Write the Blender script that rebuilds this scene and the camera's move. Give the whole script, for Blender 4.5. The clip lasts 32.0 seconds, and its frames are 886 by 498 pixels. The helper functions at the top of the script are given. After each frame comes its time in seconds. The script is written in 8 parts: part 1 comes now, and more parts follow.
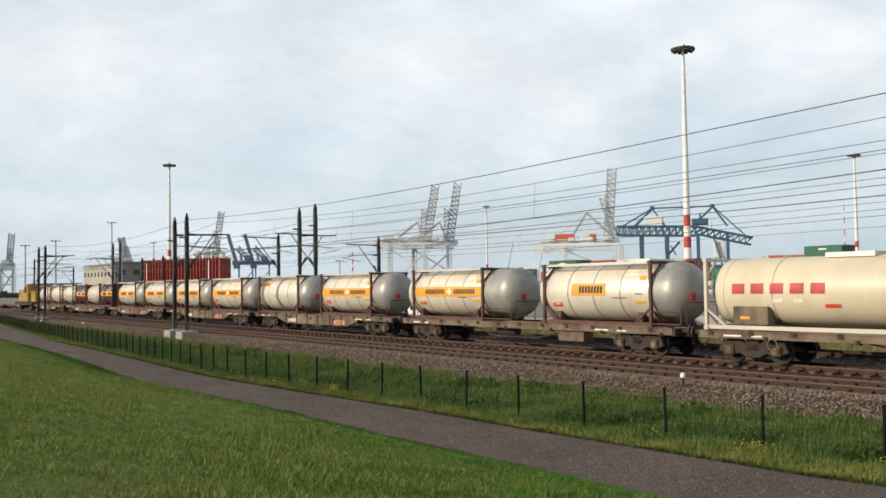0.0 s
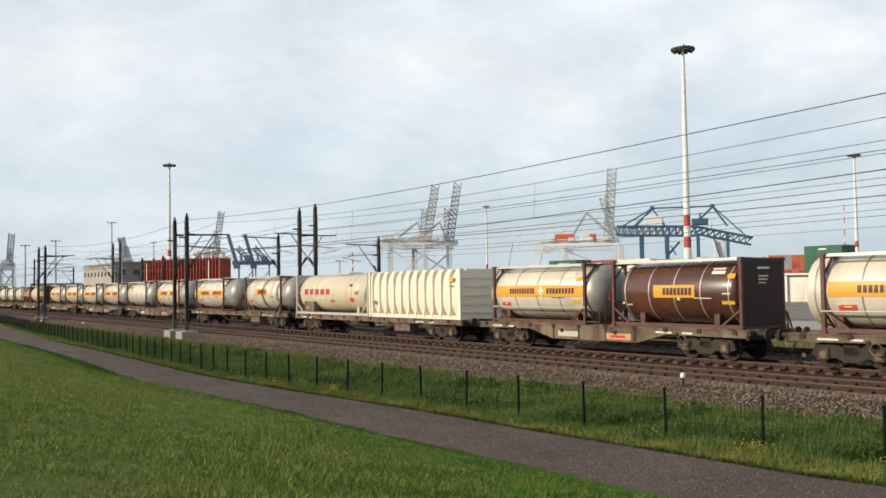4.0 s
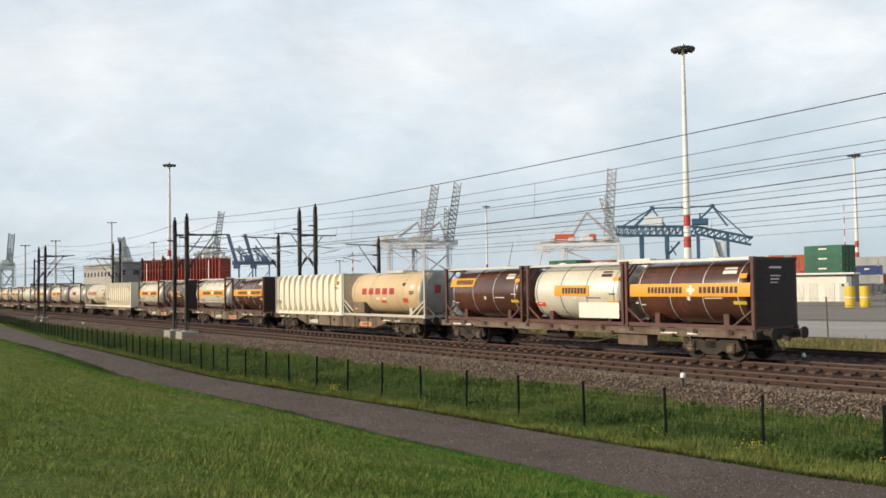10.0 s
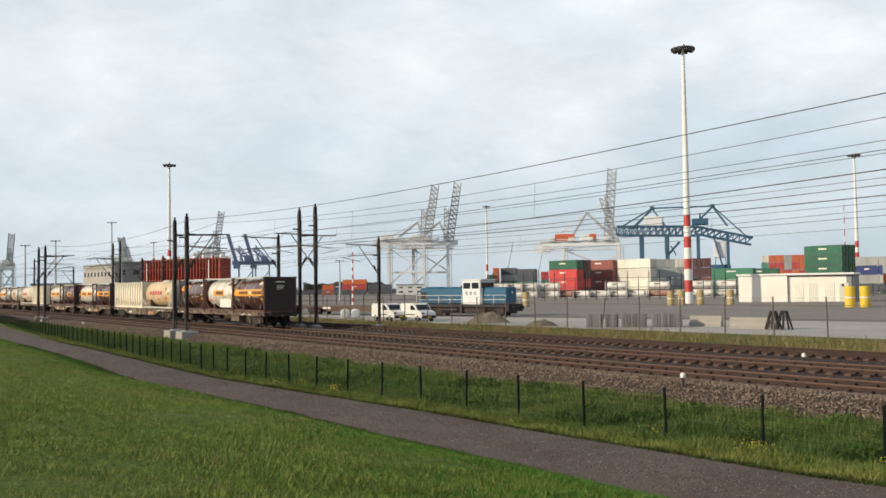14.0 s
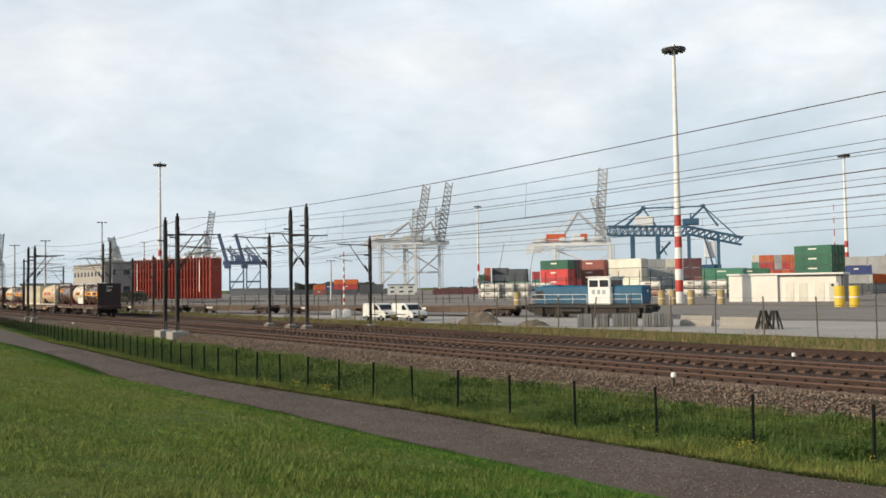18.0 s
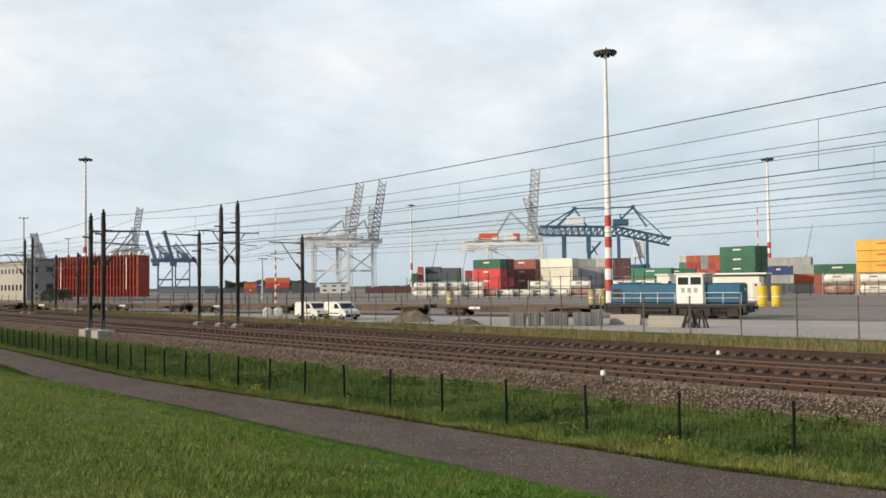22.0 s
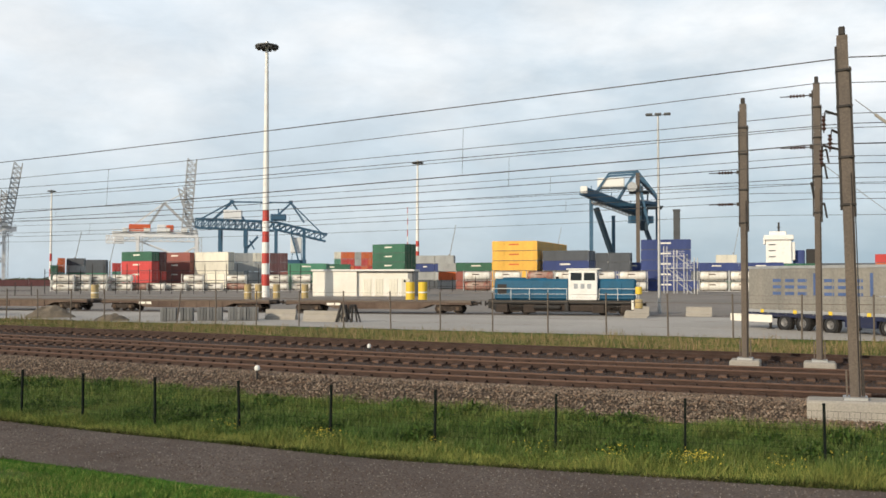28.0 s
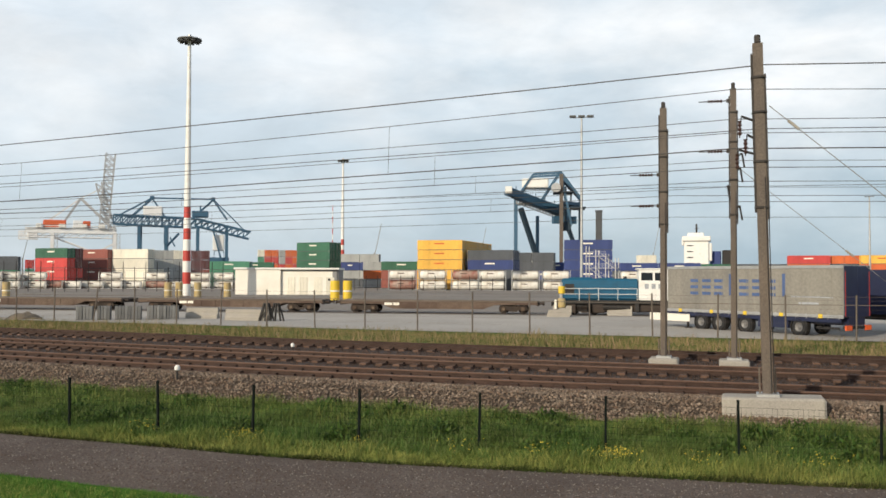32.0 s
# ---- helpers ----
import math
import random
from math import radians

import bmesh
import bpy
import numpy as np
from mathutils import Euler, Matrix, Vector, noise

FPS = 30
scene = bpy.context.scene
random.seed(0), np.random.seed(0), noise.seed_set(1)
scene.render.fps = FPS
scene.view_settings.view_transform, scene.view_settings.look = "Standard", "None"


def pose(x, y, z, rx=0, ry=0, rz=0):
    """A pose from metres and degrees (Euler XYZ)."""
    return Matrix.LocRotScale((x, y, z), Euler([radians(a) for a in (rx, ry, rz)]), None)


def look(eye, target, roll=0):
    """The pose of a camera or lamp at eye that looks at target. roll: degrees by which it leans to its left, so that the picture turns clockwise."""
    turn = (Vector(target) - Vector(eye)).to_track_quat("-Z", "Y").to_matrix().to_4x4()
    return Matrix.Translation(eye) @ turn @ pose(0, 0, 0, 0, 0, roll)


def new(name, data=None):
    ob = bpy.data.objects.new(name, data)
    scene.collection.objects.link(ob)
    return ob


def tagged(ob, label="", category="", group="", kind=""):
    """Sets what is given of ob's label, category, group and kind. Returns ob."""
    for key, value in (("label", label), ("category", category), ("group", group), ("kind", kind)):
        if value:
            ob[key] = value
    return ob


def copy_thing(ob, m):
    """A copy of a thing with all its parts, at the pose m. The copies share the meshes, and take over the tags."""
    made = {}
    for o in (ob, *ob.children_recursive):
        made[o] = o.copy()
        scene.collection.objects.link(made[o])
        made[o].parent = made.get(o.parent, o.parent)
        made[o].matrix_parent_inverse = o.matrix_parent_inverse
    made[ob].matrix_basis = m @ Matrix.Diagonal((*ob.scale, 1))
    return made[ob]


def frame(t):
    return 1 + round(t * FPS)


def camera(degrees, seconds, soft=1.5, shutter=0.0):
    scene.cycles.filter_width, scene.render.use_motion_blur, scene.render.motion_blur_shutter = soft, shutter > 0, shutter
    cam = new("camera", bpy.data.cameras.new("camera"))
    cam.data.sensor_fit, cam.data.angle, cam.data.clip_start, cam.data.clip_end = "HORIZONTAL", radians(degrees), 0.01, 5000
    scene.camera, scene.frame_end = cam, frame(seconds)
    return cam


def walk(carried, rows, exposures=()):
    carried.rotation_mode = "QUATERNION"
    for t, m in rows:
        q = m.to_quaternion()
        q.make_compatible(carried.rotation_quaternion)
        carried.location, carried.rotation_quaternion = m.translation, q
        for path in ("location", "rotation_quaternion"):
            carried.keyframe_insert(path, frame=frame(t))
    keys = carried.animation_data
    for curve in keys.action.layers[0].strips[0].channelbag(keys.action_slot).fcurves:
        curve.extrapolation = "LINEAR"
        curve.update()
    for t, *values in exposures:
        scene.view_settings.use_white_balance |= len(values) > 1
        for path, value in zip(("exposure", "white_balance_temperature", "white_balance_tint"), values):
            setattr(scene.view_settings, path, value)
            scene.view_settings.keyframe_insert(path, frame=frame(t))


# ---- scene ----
EYE = 2.82
cam = camera(51.65, 32.0, soft=1.6)
LENS_ROWS = [
    (0, 92.373, 0.778, 46.978), (14.5, 92.373, 0.778, 46.978), (16.5, 92.364, 0.8, 46.612),
    (17, 92.362, 0.8, 46.591), (17.5, 92.362, 0.8, 46.55), (18, 92.36, 0.8, 46.435),
    (18.5, 92.36, 0.8, 46.353), (19, 92.357, 0.8, 46.274), (19.5, 92.354, 0.79, 46.2),
    (20, 92.337, 0.77, 45.808), (20.5, 92.318, 0.73, 45.204), (21, 92.3, 0.69, 44.431),
    (21.5, 92.265, 0.65, 43.473), (22, 92.23, 0.61, 42.249), (22.5, 92.181, 0.53, 40.386),
    (23, 92.132, 0.42, 38.143), (23.5, 92.08, 0.41, 35.963), (24, 92.017, 0.41, 33.419),
    (24.5, 91.957, 0.38, 31.287), (25, 91.912, 0.34, 29.155), (25.5, 91.88, 0.29, 27.318),
    (26, 91.848, 0.22, 25.545), (26.5, 91.832, 0.16, 24.159), (28.5, 91.78, -0.04, 20.187),
    (29, 91.765, -0.06, 19.472), (29.5, 91.76, -0.085, 18.795), (30, 91.757, -0.11, 18.141),
    (30.5, 91.75, -0.13, 17.673), (31, 91.747, -0.15, 17.234), (31.5, 91.743, -0.2, 16.807),
    (32, 91.737, -0.26, 16.323)]
walk(cam, [(t, pose(0, 0, EYE, a, b, c)) for t, a, b, c in LENS_ROWS])

# ---------------------------------------------------------------- light
SUN_AZ, SUN_EL = radians(24), radians(22)       # sun stands behind the camera's left shoulder
to_sun = Vector((-math.sin(SUN_AZ) * math.cos(SUN_EL), -math.cos(SUN_AZ) * math.cos(SUN_EL), math.sin(SUN_EL)))
sun_data = bpy.data.lights.new("sun", "SUN")
sun_data.energy, sun_data.angle, sun_data.color = 3.8, radians(0.6), (1.0, 0.87, 0.68)
sun = new("sun", sun_data)
sun.matrix_world = look((0, 0, 60), Vector((0, 0, 60)) - to_sun)
scene.view_settings.exposure = 0.0

world = bpy.data.worlds.new("sky")
scene.world = world
world.use_nodes = True
wn, wl = world.node_tree.nodes, world.node_tree.links
wn.clear()
w_out, w_bg = wn.new("ShaderNodeOutputWorld"), wn.new("ShaderNodeBackground")
w_sky = wn.new("ShaderNodeTexSky")
w_sky.sky_type, w_sky.sun_disc = "NISHITA", False
w_sky.sun_elevation, w_sky.sun_rotation = SUN_EL, math.pi + SUN_AZ
w_sky.dust_density, w_sky.air_density = 1.5, 1.0
w_co, w_map = wn.new("ShaderNodeTexCoord"), wn.new("ShaderNodeMapping")
w_map.inputs["Scale"].default_value = (1.7, 1.7, 4.2)
w_n1, w_n2 = wn.new("ShaderNodeTexNoise"), wn.new("ShaderNodeTexNoise")
w_n1.inputs["Scale"].default_value, w_n1.inputs["Detail"].default_value, w_n1.inputs["Roughness"].default_value = 2.6, 7.0, 0.55
w_n2.inputs["Scale"].default_value, w_n2.inputs["Detail"].default_value = 0.9, 3.0
w_r1, w_r2 = wn.new("ShaderNodeMapRange"), wn.new("ShaderNodeMapRange")
w_r1.inputs[1].default_value, w_r1.inputs[2].default_value = 0.40, 0.72
w_r2.inputs[1].default_value, w_r2.inputs[2].default_value = 0.35, 0.65
w_cl = wn.new("ShaderNodeMix")
w_cl.data_type = "RGBA"
w_cl.inputs[7].default_value = (10.4, 10.55, 10.6, 1)
# the cloud sheet is greyer low down and away from the sun
w_xyz, w_g1, w_g2, w_base = wn.new("ShaderNodeSeparateXYZ"), wn.new("ShaderNodeMath"), wn.new("ShaderNodeMath"), wn.new("ShaderNodeMix")
w_g1.operation = w_g2.operation = "MULTIPLY_ADD"
w_g1.inputs[1].default_value, w_g1.inputs[2].default_value = -0.55, 0.05
w_g2.inputs[1].default_value = 2.2
w_base.data_type, w_base.clamp_factor = "RGBA", True
w_base.inputs[6].default_value, w_base.inputs[7].default_value = (4.1, 5.4, 6.3, 1), (8.2, 9.0, 9.7, 1)
wl.new(w_co.outputs["Generated"], w_xyz.inputs[0])
wl.new(w_xyz.outputs[0], w_g1.inputs[0])
wl.new(w_xyz.outputs[2], w_g2.inputs[0])
wl.new(w_g1.outputs[0], w_g2.inputs[2])
wl.new(w_g2.outputs[0], w_base.inputs[0])
wl.new(w_base.outputs[2], w_cl.inputs[6])
# fine ripples in the cloud sheet
w_m3, w_n3, w_r3, w_rp = wn.new("ShaderNodeMapping"), wn.new("ShaderNodeTexNoise"), wn.new("ShaderNodeMapRange"), wn.new("ShaderNodeMix")
w_m3.inputs["Scale"].default_value, w_m3.inputs["Rotation"].default_value = (1.0, 1.0, 2.4), (0.0, 0.12, 0.0)
w_n3.inputs["Scale"].default_value, w_n3.inputs["Detail"].default_value, w_n3.inputs["Roughness"].default_value = 9.0, 6.0, 0.6
w_n3.inputs["Distortion"].default_value = 0.4
w_r3.inputs[1].default_value, w_r3.inputs[2].default_value, w_r3.inputs[3].default_value, w_r3.inputs[4].default_value = 0.3, 0.7, 0.92, 1.07
w_rp.data_type, w_rp.blend_type = "RGBA", "MULTIPLY"
w_rp.inputs[0].default_value = 1.0
wl.new(w_co.outputs["Generated"], w_m3.inputs["Vector"])
wl.new(w_m3.outputs["Vector"], w_n3.inputs["Vector"])
wl.new(w_n3.outputs["Fac"], w_r3.inputs[0])
wl.new(w_cl.outputs[2], w_rp.inputs[6])
wl.new(w_r3.outputs[0], w_rp.inputs[7])
w_ad, w_mx = wn.new("ShaderNodeMath"), wn.new("ShaderNodeMix")
w_ad.operation = "MULTIPLY_ADD"
w_ad.inputs[1].default_value, w_ad.inputs[2].default_value = 0.2, 0.78
w_mx.data_type = "RGBA"
wl.new(w_co.outputs["Generated"], w_map.inputs["Vector"])
wl.new(w_map.outputs["Vector"], w_n1.inputs["Vector"])
wl.new(w_map.outputs["Vector"], w_n2.inputs["Vector"])
wl.new(w_n1.outputs["Fac"], w_r1.inputs[0])
wl.new(w_n2.outputs["Fac"], w_r2.inputs[0])
# fewer bright wisps low over the horizon
w_lo, w_am = wn.new("ShaderNodeMapRange"), wn.new("ShaderNodeMath")
w_lo.inputs[1].default_value, w_lo.inputs[2].default_value, w_lo.inputs[3].default_value = 0.02, 0.24, 0.25
w_am.operation = "MULTIPLY"
wl.new(w_xyz.outputs[2], w_lo.inputs[0])
wl.new(w_lo.outputs[0], w_am.inputs[0])
wl.new(w_r1.outputs[0], w_am.inputs[1])
wl.new(w_am.outputs[0], w_cl.inputs[0])
wl.new(w_r2.outputs[0], w_ad.inputs[0])
# the cloud sheet opens to blue sky overhead
w_op, w_cv = wn.new("ShaderNodeMapRange"), wn.new("ShaderNodeMath")
w_op.inputs[1].default_value, w_op.inputs[2].default_value, w_op.inputs[3].default_value, w_op.inputs[4].default_value = 0.32, 0.66, 1.0, 0.25
w_cv.operation = "MULTIPLY"
wl.new(w_xyz.outputs[2], w_op.inputs[0])
wl.new(w_ad.outputs[0], w_cv.inputs[0])
wl.new(w_op.outputs[0], w_cv.inputs[1])
wl.new(w_cv.outputs[0], w_mx.inputs[0])
wl.new(w_sky.outputs["Color"], w_mx.inputs[6])
wl.new(w_rp.outputs[2], w_mx.inputs[7])
wl.new(w_mx.outputs[2], w_bg.inputs["Color"])
w_bg.inputs["Strength"].default_value = 0.1
wl.new(w_bg.outputs[0], w_out.inputs[0])


# ---------------------------------------------------------------- materials
def mat(name, color, rough=0.6, metal=0.0, vary=0.25, scale=1.5, bump=0.0, fine=30.0, second=None, patch=0.5, coat=0.0, streak=0.0, per_object=0.0, shine=0.5, island=None):
    """A surface with broad stains and fine grain; second: colour of the stains; streak: vertical runs of dirt."""
    m = bpy.data.materials.new(name)
    m.use_nodes = True
    n, l = m.node_tree.nodes, m.node_tree.links
    b = n["Principled BSDF"]
    b.inputs["Roughness"].default_value, b.inputs["Metallic"].default_value = rough, metal
    b.inputs["Coat Weight"].default_value, b.inputs["Specular IOR Level"].default_value = coat, shine
    co = n.new("ShaderNodeTexCoord")
    big, small = n.new("ShaderNodeTexNoise"), n.new("ShaderNodeTexNoise")
    big.inputs["Scale"].default_value, big.inputs["Detail"].default_value, big.inputs["Roughness"].default_value = scale, 6, 0.62
    small.inputs["Scale"].default_value, small.inputs["Detail"].default_value = fine, 4
    src = co.outputs["Object"]
    if streak:
        mp = n.new("ShaderNodeMapping")
        mp.inputs["Scale"].default_value = (1, 1, streak)
        l.new(src, mp.inputs["Vector"])
        l.new(mp.outputs["Vector"], big.inputs["Vector"])
    else:
        l.new(src, big.inputs["Vector"])
    l.new(src, small.inputs["Vector"])
    rg = n.new("ShaderNodeMapRange")
    rg.inputs[1].default_value, rg.inputs[2].default_value = patch - 0.14, patch + 0.16
    l.new(big.outputs["Fac"], rg.inputs[0])
    mix = n.new("ShaderNodeMix")
    mix.data_type = "RGBA"
    c2 = second or tuple(c * (1 - vary) for c in color)
    mix.inputs[6].default_value, mix.inputs[7].default_value = (*color, 1), (*c2, 1)
    l.new(rg.outputs[0], mix.inputs[0])
    grain = n.new("ShaderNodeMapRange")
    grain.inputs[1].default_value, grain.inputs[2].default_value = 0.3, 0.7
    grain.inputs[3].default_value, grain.inputs[4].default_value = 1 - vary * 0.8, 1 + vary * 0.6
    l.new(small.outputs["Fac"], grain.inputs[0])
    mul = n.new("ShaderNodeMix")
    mul.data_type, mul.blend_type = "RGBA", "MULTIPLY"
    mul.inputs[0].default_value = 1.0
    l.new(mix.outputs[2], mul.inputs[6])
    l.new(grain.outputs[0], mul.inputs[7])
    last = mul.outputs[2]
    if per_object:
        oi, hs, pr = n.new("ShaderNodeObjectInfo"), n.new("ShaderNodeHueSaturation"), n.new("ShaderNodeMapRange")
        pr.inputs[3].default_value, pr.inputs[4].default_value = 1 - per_object, 1 + per_object
        l.new(oi.outputs["Random"], pr.inputs[0])
        l.new(pr.outputs[0], hs.inputs["Value"])
        l.new(last, hs.inputs["Color"])
        last = hs.outputs[0]
    if island:
        ge, pr, im = n.new("ShaderNodeNewGeometry"), n.new("ShaderNodeValToRGB"), n.new("ShaderNodeMix")
        im.data_type, im.blend_type = "RGBA", "MULTIPLY"
        im.inputs[0].default_value = 1.0
        e = pr.color_ramp.elements
        while len(e) < len(island):
            e.new(0.5)
        for k, c in enumerate(island):
            e[k].position = k / (len(island) - 1)
            e[k].color = (*c, 1)
        l.new(ge.outputs["Random Per Island"], pr.inputs[0])
        l.new(last, im.inputs[6])
        l.new(pr.outputs[0], im.inputs[7])
        last = im.outputs[2]
    l.new(last, b.inputs["Base Color"])
    rr = n.new("ShaderNodeMapRange")
    rr.inputs[3].default_value, rr.inputs[4].default_value = max(rough - 0.1, 0.02), min(rough + 0.15, 1)
    l.new(big.outputs["Fac"], rr.inputs[0])
    l.new(rr.outputs[0], b.inputs["Roughness"])
    if bump:
        bp = n.new("ShaderNodeBump")
        bp.inputs["Strength"].default_value, bp.inputs["Distance"].default_value = bump, 0.03
        l.new(small.outputs["Fac"], bp.inputs["Height"])
        l.new(bp.outputs[0], b.inputs["Normal"])
    return m


def corrugated(m, pitch=0.28, depth=0.04):
    """Adds the upright corrugation of a container's sheet walls as relief."""
    n, l = m.node_tree.nodes, m.node_tree.links
    co, wx, wy, ad, bp = (n.new("ShaderNodeTexCoord"), n.new("ShaderNodeTexWave"), n.new("ShaderNodeTexWave"), n.new("ShaderNodeMath"), n.new("ShaderNodeBump"))
    for w, axis in ((wx, "X"), (wy, "Y")):
        w.bands_direction = axis
        w.inputs["Scale"].default_value = 0.314 / pitch
        l.new(co.outputs["Object"], w.inputs["Vector"])
    l.new(wx.outputs["Fac"], ad.inputs[0])
    l.new(wy.outputs["Fac"], ad.inputs[1])
    bp.inputs["Strength"].default_value, bp.inputs["Distance"].default_value = 1.0, depth
    l.new(ad.outputs[0], bp.inputs["Height"])
    l.new(bp.outputs[0], n["Principled BSDF"].inputs["Normal"])
    return m


TUFT = [(0.35, 0.42, 0.45), (0.75, 0.9, 0.85), (1.0, 1.0, 1.0), (1.2, 1.1, 1.15), (2.1, 1.55, 2.6)]
RUBBLE = [(0.45, 0.4, 0.36), (0.8, 0.72, 0.66), (1.0, 0.95, 0.9), (1.35, 1.25, 1.15), (1.1, 0.85, 0.7), (2.3, 2.15, 2.0)]
GRASS = mat("mown_grass", (0.078, 0.126, 0.018), 0.9, 0, 0.5, 0.3, 0.8, 9.0, (0.125, 0.13, 0.032), 0.5, shine=0.1)
BLADE = mat("grass_blades", (0.162, 0.242, 0.04), 0.7, 0, 0.3, 0.35, 0, 3.0, (0.235, 0.258, 0.066), 0.53, shine=0.2, island=TUFT)
WEED = mat("tall_weeds", (0.078, 0.14, 0.031), 0.75, 0, 0.45, 0.7, 0, 3.0, (0.12, 0.16, 0.042), 0.55, shine=0.15, island=TUFT)
# lush green, darker than the mown blades to carry the bank foot's shade
LUSH = mat("lush_grass", (0.062, 0.168, 0.022), 0.8, 0, 0.3, 0.45, 0, 3.0, (0.08, 0.15, 0.027), 0.54, shine=0.15, island=TUFT[:4])
LEAF = mat("broad_leaves", (0.045, 0.088, 0.014), 0.65, 0, 0.3, 0.8, 0, 3.0, (0.06, 0.10, 0.018), 0.54, shine=0.2, island=TUFT)
DRYWEED = mat("dry_weeds", (0.24, 0.195, 0.085), 0.85, 0, 0.35, 0.25, 0, 2.0, (0.14, 0.135, 0.05), 0.52, shine=0.1, island=TUFT)
FRINGE = mat("pale_fringe_grass", (0.265, 0.27, 0.072), 0.8, 0, 0.4, 0.8, 0, 3.0, (0.155, 0.19, 0.046), 0.5, shine=0.15, island=TUFT[:4])
SOILEDGE = mat("dark_edge_litter", (0.07, 0.066, 0.026), 0.9, 0, 0.4, 0.9, 0, 3.0, (0.055, 0.075, 0.02), 0.5, shine=0.1, island=TUFT[:4])
FLOWER = mat("yellow_flowers", (0.62, 0.50, 0.05), 0.7, 0, 0.2, 3)
ASPHALT = mat("path_asphalt", (0.142, 0.113, 0.096), 0.95, 0, 0.6, 0.5, 0.9, 26, (0.1, 0.077, 0.065), 0.5, shine=0.25)
BALLAST = mat("ballast_bed", (0.06, 0.045, 0.034), 0.95, 0, 0.5, 0.4, 1.0, 14, (0.075, 0.05, 0.034), 0.5)
STONE = mat("ballast_stones", (0.192, 0.163, 0.134), 0.92, 0, 0.3, 2.5, 0.4, 40, (0.125, 0.096, 0.073), 0.5, island=RUBBLE)
RUSTBED = mat("track_bed_rusty", (0.036, 0.02, 0.013), 0.95, 0, 0.4, 0.6, 0.9, 16, (0.027, 0.016, 0.011), 0.5)
SLEEPER = mat("sleeper_concrete", (0.115, 0.066, 0.044), 0.9, 0, 0.3, 1.2, 0.3, 40, (0.07, 0.039, 0.026), 0.5, per_object=0.25)
RAIL = mat("rail_rust", (0.058, 0.03, 0.02), 0.8, 0.0, 0.3, 2.0, 0.2, 30, (0.035, 0.018, 0.012))
RAILTOP = mat("rail_head", (0.135, 0.076, 0.052), 0.6, 0.25, 0.15, 3.0)
CONC = mat("concrete", (0.36, 0.33, 0.28), 0.85, 0, 0.2, 0.8, 0.3, 25, (0.30, 0.28, 0.25), 0.55, streak=0.3)
PAVING = mat("yard_concrete", (0.42, 0.39, 0.35), 0.9, 0, 0.16, 0.1, 0.15, 4, (0.34, 0.315, 0.28), 0.5)
YARD = mat("terminal_asphalt", (0.225, 0.198, 0.17), 0.95, 0, 0.25, 0.05, 0.2, 3, (0.175, 0.155, 0.135), 0.5)
POLE = mat("weathered_steel_pole", (0.145, 0.115, 0.09), 0.8, 0.1, 0.3, 2.0, 0.2, 30, (0.12, 0.10, 0.085), 0.5, streak=0.25)
DARK = mat("dark_steel", (0.035, 0.032, 0.03), 0.65, 0.3, 0.3, 2.0)
WIRE = mat("wire_copper_dull", (0.07, 0.065, 0.06), 0.6, 0.5, 0.2, 1.0)
INSUL = mat("insulator_brown", (0.06, 0.03, 0.022), 0.35, 0, 0.2, 5)
GALV = mat("galvanised_steel", (0.50, 0.50, 0.49), 0.5, 0.7, 0.2, 1.5)
WHITE = mat("white_paint", (0.78, 0.77, 0.73), 0.5, 0, 0.15, 0.8, 0, 30, (0.66, 0.63, 0.57), 0.62)
RED = mat("red_paint", (0.52, 0.055, 0.04), 0.5, 0, 0.2, 0.8)
POST = mat("fence_green_black", (0.006, 0.010, 0.008), 0.75, 0, 0.3, 3, shine=0.15)
POLE_D = mat("dark_steel_pole", (0.052, 0.045, 0.04), 0.7, 0.2, 0.3, 2.0, 0.2, 30, (0.035, 0.03, 0.027), 0.5, streak=0.25)


